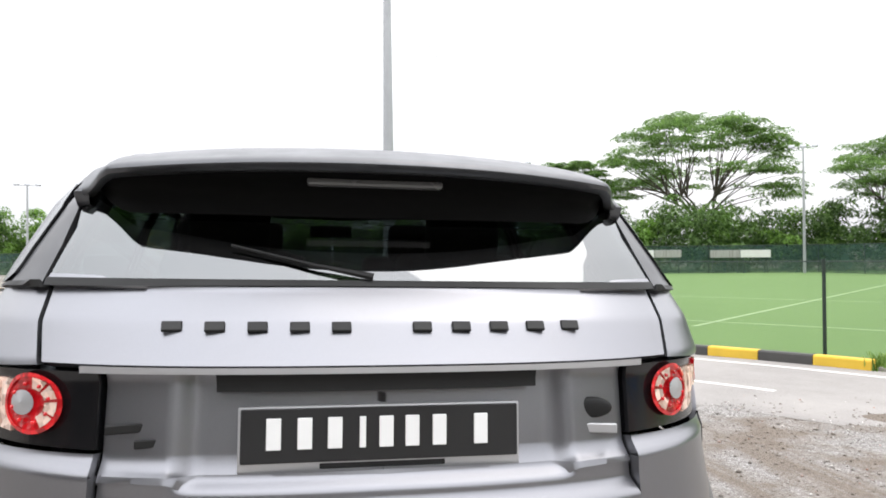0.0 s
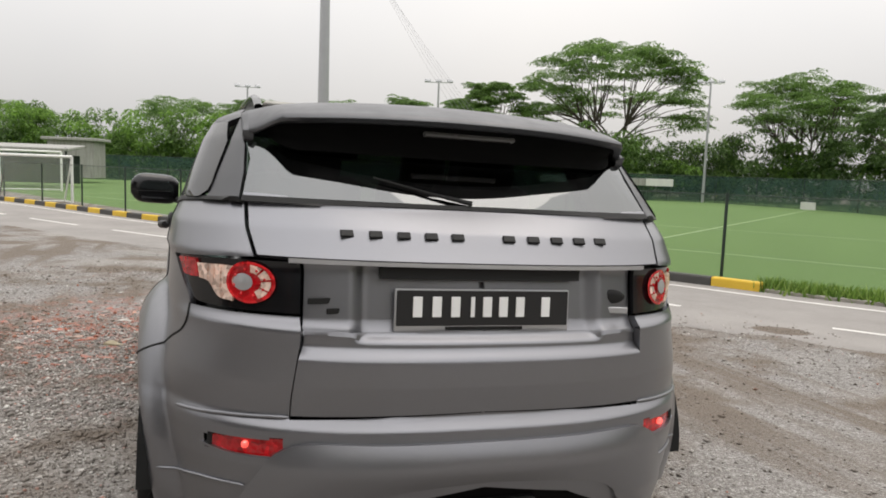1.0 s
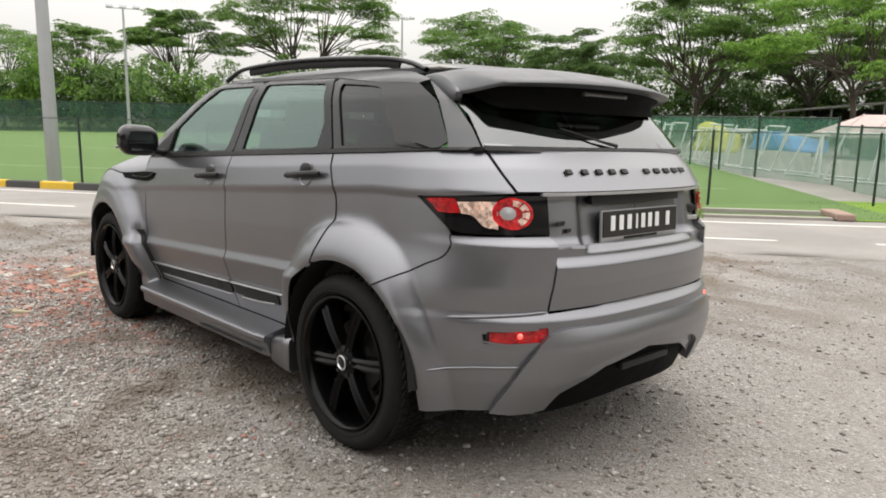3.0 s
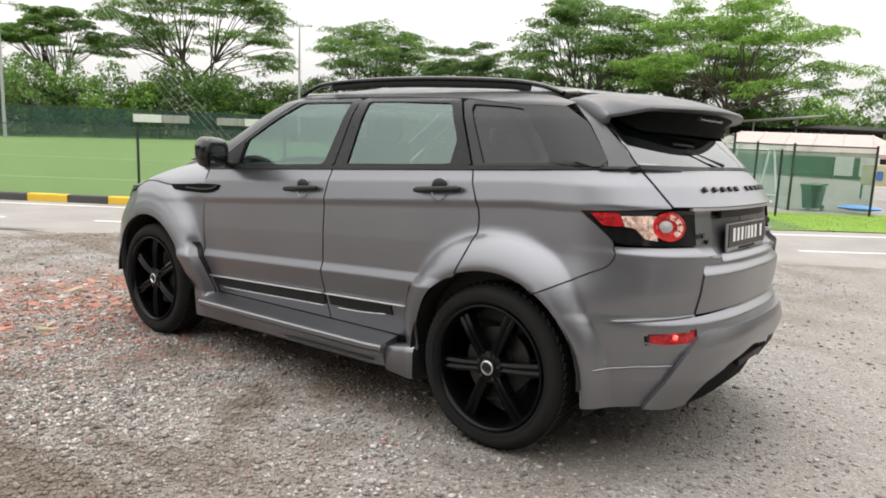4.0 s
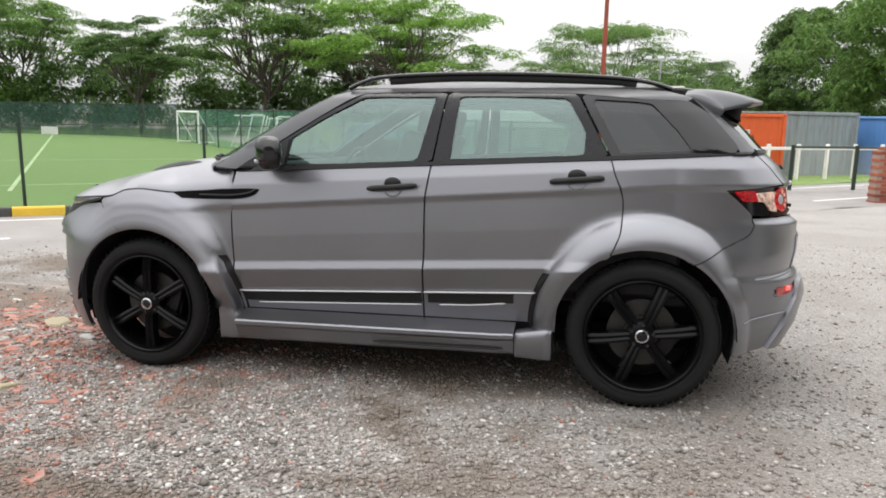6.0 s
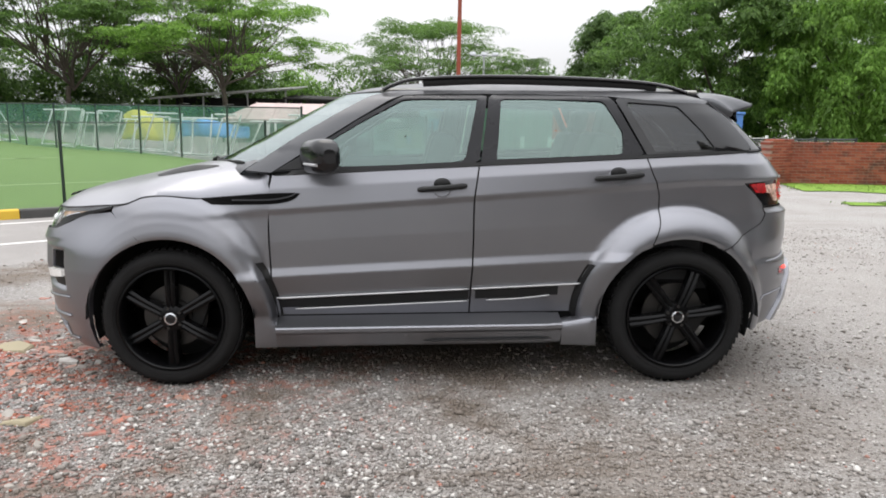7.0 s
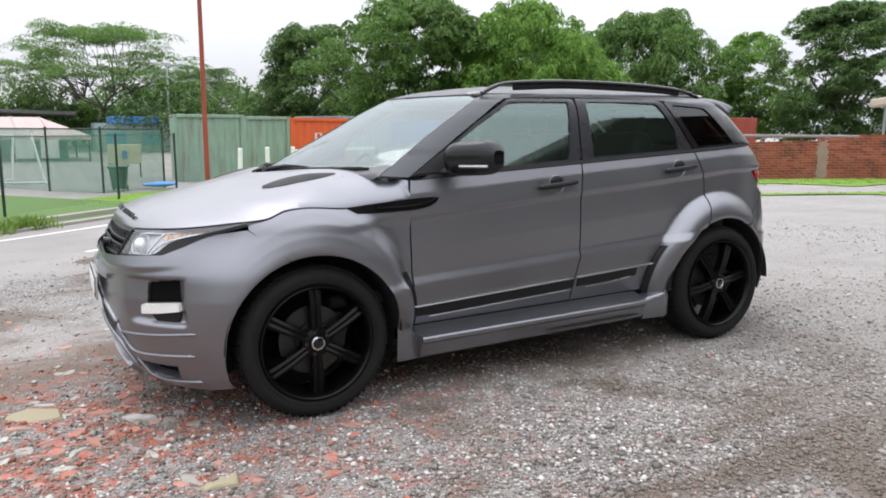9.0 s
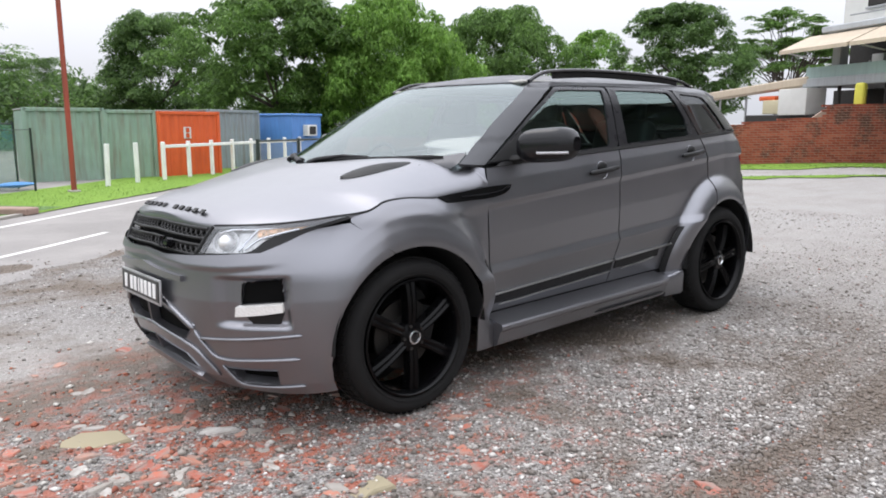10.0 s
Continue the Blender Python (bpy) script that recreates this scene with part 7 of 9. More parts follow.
def build_bonnet():
    line = [(-2.75, 0.925), (-2.5, 0.918), (-2.254, 0.914), (-2.0, 0.923), (-1.80, 0.934), (-1.656, 0.949), (-1.55, 0.961), (-1.466, 0.988), (-1.40, 0.998), (-1.323, 1.000),
            (-1.209, 0.991), (-1.151, 0.988), (-0.99, 1.001), (-0.825, 1.013), (-0.818, 1.06), (-0.812, 1.098)]
    e = resample(rounded(line), 90)
    edge = skin(e[:, 0], e[:, 1])
    xe = edge[:, 0]
    xc = np.interp(xe, (-2.09, -2.0, -1.7, -0.79), (-2.085, -2.03, -1.86, -1.36))
    top = lambda x: float(np.interp(x, (-2.09, -2.05, -2.0, -1.93, -1.78, -1.46, -1.34), (0.940, 0.968, 0.990, 1.012, 1.047, 1.116, 1.138)))
    soup = crown(edge, xc, top, 26, np.interp(xe, (-2.0, -1.6, -1.2, -0.8), (3.0, 3.6, 7.0, 9.0)), 1.5, 0.030)
    bonnet = whole("bonnet", soup, PAINT, None, "broad satin grey clamshell bonnet")
    # scoops that lie on the bonnet
    tree = BVHTree.FromPolygons([tuple(v) for v in np.concatenate(soup.v)], soup.f)
    for sy in (-1, 1):
        vs, fs = [], []
        for i, f in enumerate(np.linspace(0, 1, 20)):
            w = 0.062 * math.sin(math.pi * min(f ** 0.7 * 0.93 + 0.04, 1)) ** 0.8
            for k, t in enumerate(np.linspace(-1, 1, 9)):
                x, y = -1.47 + 0.35 * f, 0.60 + 0.07 * f + w * t
                hit = tree.ray_cast(Vector((x, -y, 2)), Vector((0, 0, -1)))[0]
                vs.append((x, sy * y, (hit.z if hit else 1.07) + 0.002 + 0.014 * (1 - t * t) * math.sin(math.pi * min(f * 0.8 + 0.15, 1))))
        for i in range(19):
            for k in range(8):
                q = (i * 9 + k, i * 9 + k + 1, (i + 1) * 9 + k + 1, (i + 1) * 9 + k)
                fs.append(tuple(reversed(q)) if sy < 0 else q)
        Soup().add(vs, fs).ob("bonnet_vent", BLACK_TRIM, bonnet, "dark teardrop bonnet vent")
    # plain bars in place of the maker's letters
    for k in range(11):
        if k == 5:
            continue
        y = -0.36 + 0.072 * k
        bm = bevel_box((0.026, 0.040, 0.006), 0.002, 1, (-2.055 + 0.10 * y * y, y, 0.968 - 0.05 * y * y), (0, -38, 0))
        part("badge_bar", bm, BLACK_TRIM, bonnet)
    # cowl and wipers
    cowl = skin_patch([[(-2.75, 1.104), (-2.2, 1.104), (-2.02, 1.104)], [(-2.75, 1.135), (-2.2, 1.135), (-2.02, 1.138)]], 40, 3, -0.012, 0.0)
    low = skin(np.linspace(-2.75, -2.02, 40), np.full(40, 1.106), np.full(40, -0.012))
    drop = low + np.array([-0.03, 0, -0.10])
    cowl.add(np.concatenate([drop, low]), [(k, k + 1, 41 + k, 40 + k) for k in range(39)])
    whole("cowl_panel", cowl, BLACK_TRIM)
    for sy, s0, s1, z1 in ((-1, -2.73, -2.02, 1.150), (1, -2.69, -1.95, 1.152)):
        y0, y1 = abs(skin(s0, 1.14)[1]), abs(skin(s1, z1)[1]) * 1.03
        def on_glass(f, z, lift):
            ye = abs(np.interp(z, WS_PTS[:, 2], WS_PTS[:, 1]))
            p = glass_point(min((y0 + (y1 - y0) * f) / ye, 1.0), z)
            return (p + np.array([-0.6, 0, 0.8]) * lift) * np.array([1, -sy, 1])
        pts = np.array([on_glass(f, 1.140 + (z1 - 1.140) * f, 0.011) for f in np.linspace(0, 1, 18)])
        w = tube(pts, [0.004] + [0.0075] * 16 + [0.004], 8, 1.5).ob("wiper", BLACK_TRIM, car, "black windscreen wiper")
        arm = np.array([on_glass(0.02, 1.126, 0.008), on_glass(0.10, 1.135, 0.022), on_glass(0.30, 1.150, 0.026), on_glass(0.52, 1.150, 0.018)])
        tube(arm, [0.020, 0.014, 0.009, 0.007], 8).ob("wiper_arm", BLACK_TRIM, w)


build_bonnet()


# ---- glasshouse ----
def build_glasshouse():
    fl, fr, rl, rr = FRONT_DOORS_REAR_DOORS
    upper = WS_SIDE + [(0.12, 1.546), (0.3, 1.546), (0.55, 1.546), (0.9, 1.546), (1.12, 1.546), (1.40, 1.53), (1.53, 1.497)]
    # front pillar and cant rail as one body-coloured frame, darkened for the trees it mirrors
    rail = skin_patch([DRIP, upper], 110, 6, 0.0, 0.02, soft=False, fn=skin_xz)
    both_sides("roof_frame", rail, EDGE_TREE_REFLECT, None, "windscreen pillar and roof edge, grey darkened for mirrored trees")

    # the glass bows from pillar to pillar
    rows = [glass_point(k, WS_PTS[0, 2]) + np.array([-0.030, 0.030 * k, -0.022]) for k in np.linspace(1, 0, 29)]
    for p in WS_PTS:
        rows += [glass_point(k, p[2]) for k in np.linspace(1, 0, 29)]
    ws = Soup().add(rows, [((i + 1) * 29 + k, (i + 1) * 29 + k + 1, i * 29 + k + 1, i * 29 + k) for i in range(26) for k in range(28)])
    g = whole("windscreen", ws, GLASS_FRONT, None, "curved clear windscreen")
    g.visible_shadow = False
    z0 = WS_PTS[0, 2]
    ks = np.linspace(0.70, 1.0, 14)
    vs = [glass_point(k, z0) + np.array([-0.034, 0.030 * k, -0.020]) for k in ks]
    for lift in (0.0, 0.5, 1.0):
        vs += [glass_point(k, z0 + lift * 0.050 * smooth01((k - 0.70) / 0.30)) + np.array([-0.004, 0, 0.005]) for k in ks]
    both_sides("pillar_foot", Soup().add(vs, [((i + 1) * 14 + k, i * 14 + k, i * 14 + k + 1, (i + 1) * 14 + k + 1) for i in range(3) for k in range(13)]), EDGE_TREE_REFLECT, None, "foot of the windscreen pillar, grey darkened for mirrored trees")

    # roof
    e = [(s, 1.547) for s in np.linspace(WS_EDGE[6][0], -1.45, 10)] + [(s, 1.547) for s in np.linspace(0.12, 1.13, 30)] + [(s, 1.547) for s in np.linspace(1.46, 2.75, 30)]
    edge = skin(np.array([p[0] for p in e]), np.array([p[1] for p in e]))
    brow = float(front_x(np.array(1.547)))
    front_row = [(brow + (edge[0, 0] - brow) * k ** WS_BOW, edge[0, 1] * k, 1.547) for k in np.linspace(0, 1, 26)[:-1]]
    edge = np.concatenate([np.array(front_row), edge])
    xc = np.interp(edge[:, 0], (-0.50, 0.12, 1.10, 1.64), (-0.50, -0.05, 1.15, 1.64))
    topz = lambda x: float(np.interp(x, (-0.5, -0.346, -0.15, 0.036, 0.6, 1.2, 1.64), (1.549, 1.582, 1.606, 1.622, 1.632, 1.612, 1.562)))
    whole("roof", crown(edge, xc, topz, 22, 2.4, 1.4), ROOF_TREE_REFLECT, None, "satin grey roof, colour darkened for mirrored trees")
    for sy in (-1, 1):
        path = [(-0.24, 0.635, 1.545), (-0.17, 0.628, 1.578), (-0.05, 0.620, 1.606), (0.3, 0.612, 1.622), (0.75, 0.61, 1.618), (1.15, 0.612, 1.598), (1.33, 0.612, 1.572), (1.43, 0.612, 1.540)]
        p = resample(rounded(path), 40) * np.array([1, sy, 1])
        rail_ob = tube(p, 0.0145, 10, 0.8).ob("roof_rail", BLACK_GLOSS, car, "slim black roof rail")
        inlay = resample(rounded([(-0.02, 0.612, 1.588), (0.4, 0.604, 1.604), (1.1, 0.606, 1.586), (1.26, 0.61, 1.566)]), 20) * np.array([1, sy, 1])
        tube(inlay, 0.007, 8, 3.2).ob("rail_web", BLACK_TRIM, rail_ob)

    def window(outer, inner, owners, glass, frame_mat, name):
        o = resample(np.array(list(outer) + [outer[0]]), 72)
        i = resample(np.array(list(inner) + [inner[0]]), 72)
        fr_ = skin_patch([o, i], 72, 3, 0.004, 0.012, sides="bt", soft=False, fn=skin_xz)
        cx, cz = np.mean(i[:, 0]), np.mean(i[:, 1])
        pane = skin_patch([i, np.stack([cx + (i[:, 0] - cx) * 0.5, cz + (i[:, 1] - cz) * 0.5], -1), np.stack([cx + (i[:, 0] - cx) * 0.02, cz + (i[:, 1] - cz) * 0.02], -1)], 72, 8, -0.004, 0.0, soft=False, fn=skin_xz)
        for own, mir in zip(owners, (False, True)):
            f = (fr_.mirrored() if mir else fr_).ob("window_frame", frame_mat, own)
            q = (pane.mirrored() if mir else pane).ob(name, glass, own)
            q.visible_shadow = False

    window([(-0.79, 1.118), (-0.3, 1.138), (0.268, 1.164), (0.318, 1.516), (0.0, 1.516), (-0.13, 1.509), (-0.345, 1.393), (-0.635, 1.208)],
           [(-0.52, 1.142), (-0.2, 1.152), (0.194, 1.174), (0.266, 1.494), (0.0, 1.494), (-0.125, 1.490), (-0.345, 1.372), (-0.50, 1.278)],
           (fl, fr), GLASS, PILLAR, "door_glass")
    window([(0.278, 1.165), (0.7, 1.186), (1.138, 1.208), (0.978, 1.508), (0.6, 1.518), (0.328, 1.518)],
           [(0.362, 1.184), (0.7, 1.198), (1.020, 1.214), (1.026, 1.325), (0.932, 1.488), (0.6, 1.497), (0.390, 1.497)],
           (rl, rr), GLASS, PILLAR, "door_glass")
    quarters = []
    for mir in (False, True):
        q = tagged(new("quarter_window"), "dark tinted rear quarter window")
        q.parent = car
        quarters.append(q)
    window([(1.150, 1.209), (1.4, 1.222), (1.700, 1.236), (1.728, 1.240), (1.735, 1.254), (1.722, 1.275), (1.61, 1.410), (1.500, 1.478), (1.284, 1.484), (0.992, 1.506)],
           [(1.195, 1.226), (1.4, 1.236), (1.520, 1.242), (1.455, 1.33), (1.330, 1.462), (1.25, 1.472), (1.045, 1.484)],
           quarters, GLASS_DARK, BLACK_GLOSS, "quarter_glass")
    # black seal under the windows
    seal = skin_patch([[(s, belt(s) - 0.008) for s in np.linspace(-0.79, 1.45, 30)] + [(1.70, 1.219), (1.9, 1.226), (2.075, 1.232)],
                       [(s, belt(s) + 0.010) for s in np.linspace(-0.79, 1.45, 30)] + [(1.70, 1.231), (1.9, 1.236), (2.075, 1.240)]], 90, 2, 0.008, 0.012, soft=False)
    both_sides("window_seal", seal, BLACK_TRIM)
    # body-coloured rear pillar, its colour darkened for mirrored trees
    dp = skin_patch([xz((1.742, 1.240), (1.735, 1.258), (1.615, 1.412), (1.53, 1.49)), [(2.072, 1.240), (2.067, 1.318), (2.045, 1.40), (2.00, 1.48)]], 34, 14, -0.002, 0.02, soft=False)
    both_sides("rear_pillar", dp, EDGE_TREE_REFLECT, None, "rear pillar, grey darkened for mirrored trees")


build_glasshouse()


def build_tailgate():
    gate = tagged(new("tailgate"), "closed satin grey tailgate with dark rear window")
    gate.parent = car
    glass = skin_patch([[(2.082, 1.246), (2.4, 1.246), (2.75, 1.246)], [(2.08, 1.36), (2.4, 1.36), (2.75, 1.36)], [(2.02, 1.47), (2.4, 1.48), (2.75, 1.48)]], 50, 10, -0.004, 0.0)
    o = whole("rear_glass", glass, GLASS_REAR, gate)
    o.visible_shadow = False
    strip = skin_patch([[(2.152, 1.092), (2.45, 1.092), (2.75, 1.092)], [(2.122, 1.154), (2.45, 1.154), (2.75, 1.154)], [(2.084, 1.238), (2.45, 1.238), (2.75, 1.238)]], 60, 10, 0.0, 0.025)
    whole("upper_panel", strip, PAINT, gate)
    seal = skin_patch([[(2.084, 1.236), (2.45, 1.236), (2.75, 1.236)], [(2.084, 1.248), (2.45, 1.248), (2.75, 1.248)]], 50, 1, 0.003, 0.01)
    whole("glass_seal", seal, BLACK_TRIM, gate)
    chrome = skin_patch([[(2.238, 1.077), (2.45, 1.078), (2.75, 1.078)], [(2.238, 1.088), (2.45, 1.088), (2.75, 1.088)]], 50, 1, 0.008, 0.02)
    whole("bright_lip", chrome, SILVER, gate)

    def depth(g):
        s, z = g[..., 0], g[..., 1]
        ledge = smooth01((z - 0.818) / 0.04)
        rec = smooth01((s - 2.38) / 0.05) * smooth01((z - 0.862) / 0.03)
        return -0.030 * ledge - 0.030 * rec + 0.006

    lower = skin_patch([[(2.268, z) for z in (0.664, 0.75, 0.815, 0.86, 0.95, 1.075)], [(2.42, z) for z in (0.668, 0.75, 0.817, 0.86, 0.95, 1.075)], [(2.75, z) for z in (0.674, 0.76, 0.822, 0.865, 0.95, 1.075)]], 90, 30, depth, 0.03, soft=False, sides="btl")
    lower_ob = whole("lower_panel", lower, PAINT, gate)
    grip = skin_patch([[(2.46, 1.045), (2.75, 1.045)], [(2.46, 1.074), (2.75, 1.074)]], 24, 2, -0.02, 0.02, soft=False)
    whole("grip_recess", grip, BLACK_TRIM, gate)
    # number plate with plain marks
    px = 2.068
    plate = part("number_plate", bevel_box((0.012, 0.54, 0.125), 0.004, 2, (px, 0, 0.953), (0, -3, 0)), SILVER, gate, "black plate with white marks in a silver frame")
    part("plate_face", bevel_box((0.008, 0.530, 0.100), 0.002, 1, (px + 0.006, 0, 0.962), (0, -3, 0)), PLATE_BLACK, plate)
    for k, y in enumerate((-0.205, -0.148, -0.092, -0.040, 0.005, 0.055, 0.108, 0.190)):
        wd = 0.012 if k == 3 else 0.027
        part("plate_mark", bevel_box((0.004, wd, 0.058), 0.001, 1, (px + 0.0115, y, 0.966), (0, -3, 0)), PLATE_WHITE, plate)
    part("plate_line", bevel_box((0.003, 0.24, 0.010), 0.001, 1, (px + 0.0085, 0, 0.904), (0, -3, 0)), BLACK_TRIM, plate)
    # badges as plain shapes
    def on_gate(s, z, out):
        return skin(s, z, np.array(out))
    for k in range(11):
        if k == 5:
            continue
        yy = -0.40 + 0.08 * k
        sgn = -1 if yy <= 0 else 1
        s = 2.75 - abs(yy) * 0.93
        p = on_gate(s, 1.158, 0.004)
        part("badge_bar", bevel_box((0.008, 0.038, 0.023), 0.002, 1, (p[0], yy, p[2]), (0, -40, -14 * yy)), BLACK_TRIM, gate)
    for yy, zz, w, h in ((-0.455, 0.975, 0.105, 0.017), (-0.43, 0.948, 0.05, 0.016), (0.44, 0.950, 0.10, 0.020)):
        s = 2.75 - abs(yy) * 0.93
        p = on_gate(s, zz, -0.024)
        part("badge_bar", bevel_box((0.008, w, h), 0.002, 1, (p[0], yy, zz), (0, 0, -28 * yy)), BLACK_TRIM if yy < 0 else SILVER, gate)
    oval = bmesh.new()
    bmesh.ops.create_uvsphere(oval, u_segments=20, v_segments=10, radius=1)
    p = on_gate(2.75 - 0.44 * 0.93, 0.992, -0.024)
    bmesh.ops.transform(oval, matrix=pose(p[0], 0.44, 0.992, 0, 0, -13) @ Matrix.Diagonal((0.008, 0.042, 0.022, 1)), verts=oval.verts)
    part("oval_badge", oval, BLACK_TRIM, gate)
    # rear wiper
    wp = [skin(2.74, 1.252, np.array(0.008)), skin(2.62, 1.275, np.array(0.008)), skin(2.45, 1.315, np.array(0.008))]
    tube(np.array(wp), [0.008, 0.004, 0.003], 8).ob("rear_wiper", BLACK_TRIM, gate)

    # spoiler: top skin, lip, black underside
    ys = np.linspace(-0.655, 0.655, 61)
    tops, under = [], []
    for y in ys:
        f = abs(y) / 0.655
        tip = 1.945 - 0.175 * f ** 2.2 - 0.10 * smooth01((f - 0.86) / 0.14)
        z0 = 1.566 - 0.030 * f ** 2 - 0.022 * f ** 6
        zt = 1.502 - 0.020 * f ** 2.2 - 0.03 * smooth01((f - 0.85) / 0.15)
        root = 1.56 - 0.07 * f ** 2
        col = []
        for k, b in enumerate(np.linspace(0, 1, 12)):
            x = root + (tip - root) * b
            z = z0 + (zt - z0) * b ** 1.5 + 0.012 * math.sin(math.pi * b)
            col.append((x, y, z))
        col += [(tip + 0.005, y, zt - 0.008), (tip - 0.002, y, zt - 0.017), (tip - 0.05, y, zt - 0.021)]
        tops.append(col)
    half = []
    for sv in np.linspace(2.055, 2.75, 30):
        g = (2.75 - sv) / 0.695
        zl = 1.388 - 0.006 * (1 - g) + 0.065 * smooth01((g - 0.72) / 0.28) ** 1.3
        foot = skin(sv, zl, np.array(0.007))
        f = min(abs(foot[1]) / 0.655, 1.0)
        tip = 1.945 - 0.175 * f ** 2.2 - 0.10 * smooth01((f - 0.86) / 0.14)
        zt = 1.502 - 0.020 * f ** 2.2 - 0.03 * smooth01((f - 0.85) / 0.15)
        lip = np.array((tip - 0.05, -f * 0.655, zt - 0.021))
        half.append([tuple(lip + (foot - lip) * k + np.array((-0.02, 0, 0.012)) * math.sin(math.pi * k)) for k in np.linspace(0, 1, 7)])
    under = half + [[(x, -y, z) for x, y, z in c] for c in half[-2::-1]]
    def sheet(cols):
        n = len(cols[0])
        return Soup().add(np.array(cols).reshape(-1, 3), [(i * n + k, (i + 1) * n + k, (i + 1) * n + k + 1, i * n + k + 1) for i in range(len(cols) - 1) for k in range(n - 1)])
    sp = sheet(tops).ob("spoiler", ROOF_TREE_REFLECT, gate, "grey roof spoiler with black underside", 50)
    sheet(under).ob("spoiler_underside", BLACK_DEEP, sp)
    for sy in (-1, 1):
        upper_edge = resample(np.array([(x, z) for x, _, z in tops[0]][:13]), 24)
        lower_edge = resample(rounded([(1.492, 1.494), (1.55, 1.455), (1.605, 1.420), (1.645, 1.408), (1.668, 1.420), (1.673, 1.444)]), 24)
        cols = []
        for f, yo in ((0, 0.655), (0.15, 0.666), (0.4, 0.672), (0.75, 0.672), (1.0, 0.668), (1.0, 0.64)):
            e = upper_edge + (lower_edge - upper_edge) * f
            cols.append([(x, sy * yo, z) for x, z in e])
        sheet(cols if sy > 0 else cols[::-1]).ob("spoiler_cheek", ROOF_TREE_REFLECT, sp, "", 60)
    part("high_brake_lamp", bevel_box((0.02, 0.30, 0.016), 0.004, 1, (1.862, 0, 1.462), (0, -15, 0)), SMOKED, sp)


build_tailgate()


def build_tail_lamps():
    for mir in (False, True):
        lamp = tagged(new("tail_lamp"), "lit red and amber tail lamp with round lens")
        lamp.parent = car
        def put(soup, name, mat):
            return (soup.mirrored() if mir else soup).ob(name, mat, lamp)
        top = [(1.745, 1.060), (1.95, 1.068), (2.12, 1.074), (2.262, 1.076)]
        bot = [(1.745, 1.054), (1.80, 1.018), (1.843, 0.985), (1.885, 0.955), (1.93, 0.942), (2.05, 0.938), (2.262, 0.938)]
        put(skin_patch([bot, top], 50, 14, -0.008, 0.03), "housing", BLACK_GLOSS)
        put(skin_patch([[(1.845, 1.012), (1.90, 1.010), (1.935, 1.012)], [(1.79, 1.056), (1.86, 1.060), (1.918, 1.060)]], 16, 4, 0.001, 0.01), "red_lens", RED_LENS)
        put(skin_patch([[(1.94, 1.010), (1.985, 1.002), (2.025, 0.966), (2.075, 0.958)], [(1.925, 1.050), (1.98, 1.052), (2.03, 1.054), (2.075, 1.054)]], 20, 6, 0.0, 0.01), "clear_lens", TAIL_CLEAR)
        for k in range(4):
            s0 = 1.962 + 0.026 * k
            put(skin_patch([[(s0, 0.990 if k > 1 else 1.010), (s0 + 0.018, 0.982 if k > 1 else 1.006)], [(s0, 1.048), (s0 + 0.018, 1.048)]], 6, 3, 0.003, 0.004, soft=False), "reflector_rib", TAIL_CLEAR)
        c = (2.128, 1.014)
        def ring(r0, r1, o0, o1, n=36):
            vs, fs = [], []
            for rr_, oo in ((r0, o0), (r1, o1)):
                for k in range(n):
                    a = 2 * math.pi * k / n
                    vs.append(skin(c[0] + rr_ * 1.28 * math.cos(a), c[1] + rr_ * math.sin(a), np.array(oo)))
            fs = [(k, (k + 1) % n, n + (k + 1) % n, n + k) for k in range(n)]
            return Soup().add(vs, fs)
        put(ring(0.0, 0.056, -0.003, 0.002), "reflector", RED_LENS)
        put(ring(0.050, 0.057, 0.004, 0.003), "light_ring", RED_RING)
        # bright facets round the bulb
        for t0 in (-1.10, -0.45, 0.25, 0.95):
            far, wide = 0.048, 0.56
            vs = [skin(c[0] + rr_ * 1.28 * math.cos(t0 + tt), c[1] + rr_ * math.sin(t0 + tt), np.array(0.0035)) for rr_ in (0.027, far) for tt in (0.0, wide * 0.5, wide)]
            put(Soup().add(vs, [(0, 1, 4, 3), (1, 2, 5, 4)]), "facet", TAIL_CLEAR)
        c = (2.110, 1.014)
        put(ring(0.0, 0.023, 0.010, 0.006), "centre_lens", SILVER)
        c = (2.128, 1.014)
        for k in range(8):
            a = k * math.pi / 4 + 0.3
            p = skin(c[0] + 0.046 * math.cos(a), c[1] + 0.036 * math.sin(a), np.array(0.006))
            bm = bevel_box((0.008, 0.007, 0.007), 0.002, 1, (p[0], -p[1] if mir else p[1], p[2]))
            part("bulb", bm, RED_RING, lamp)


build_tail_lamps()


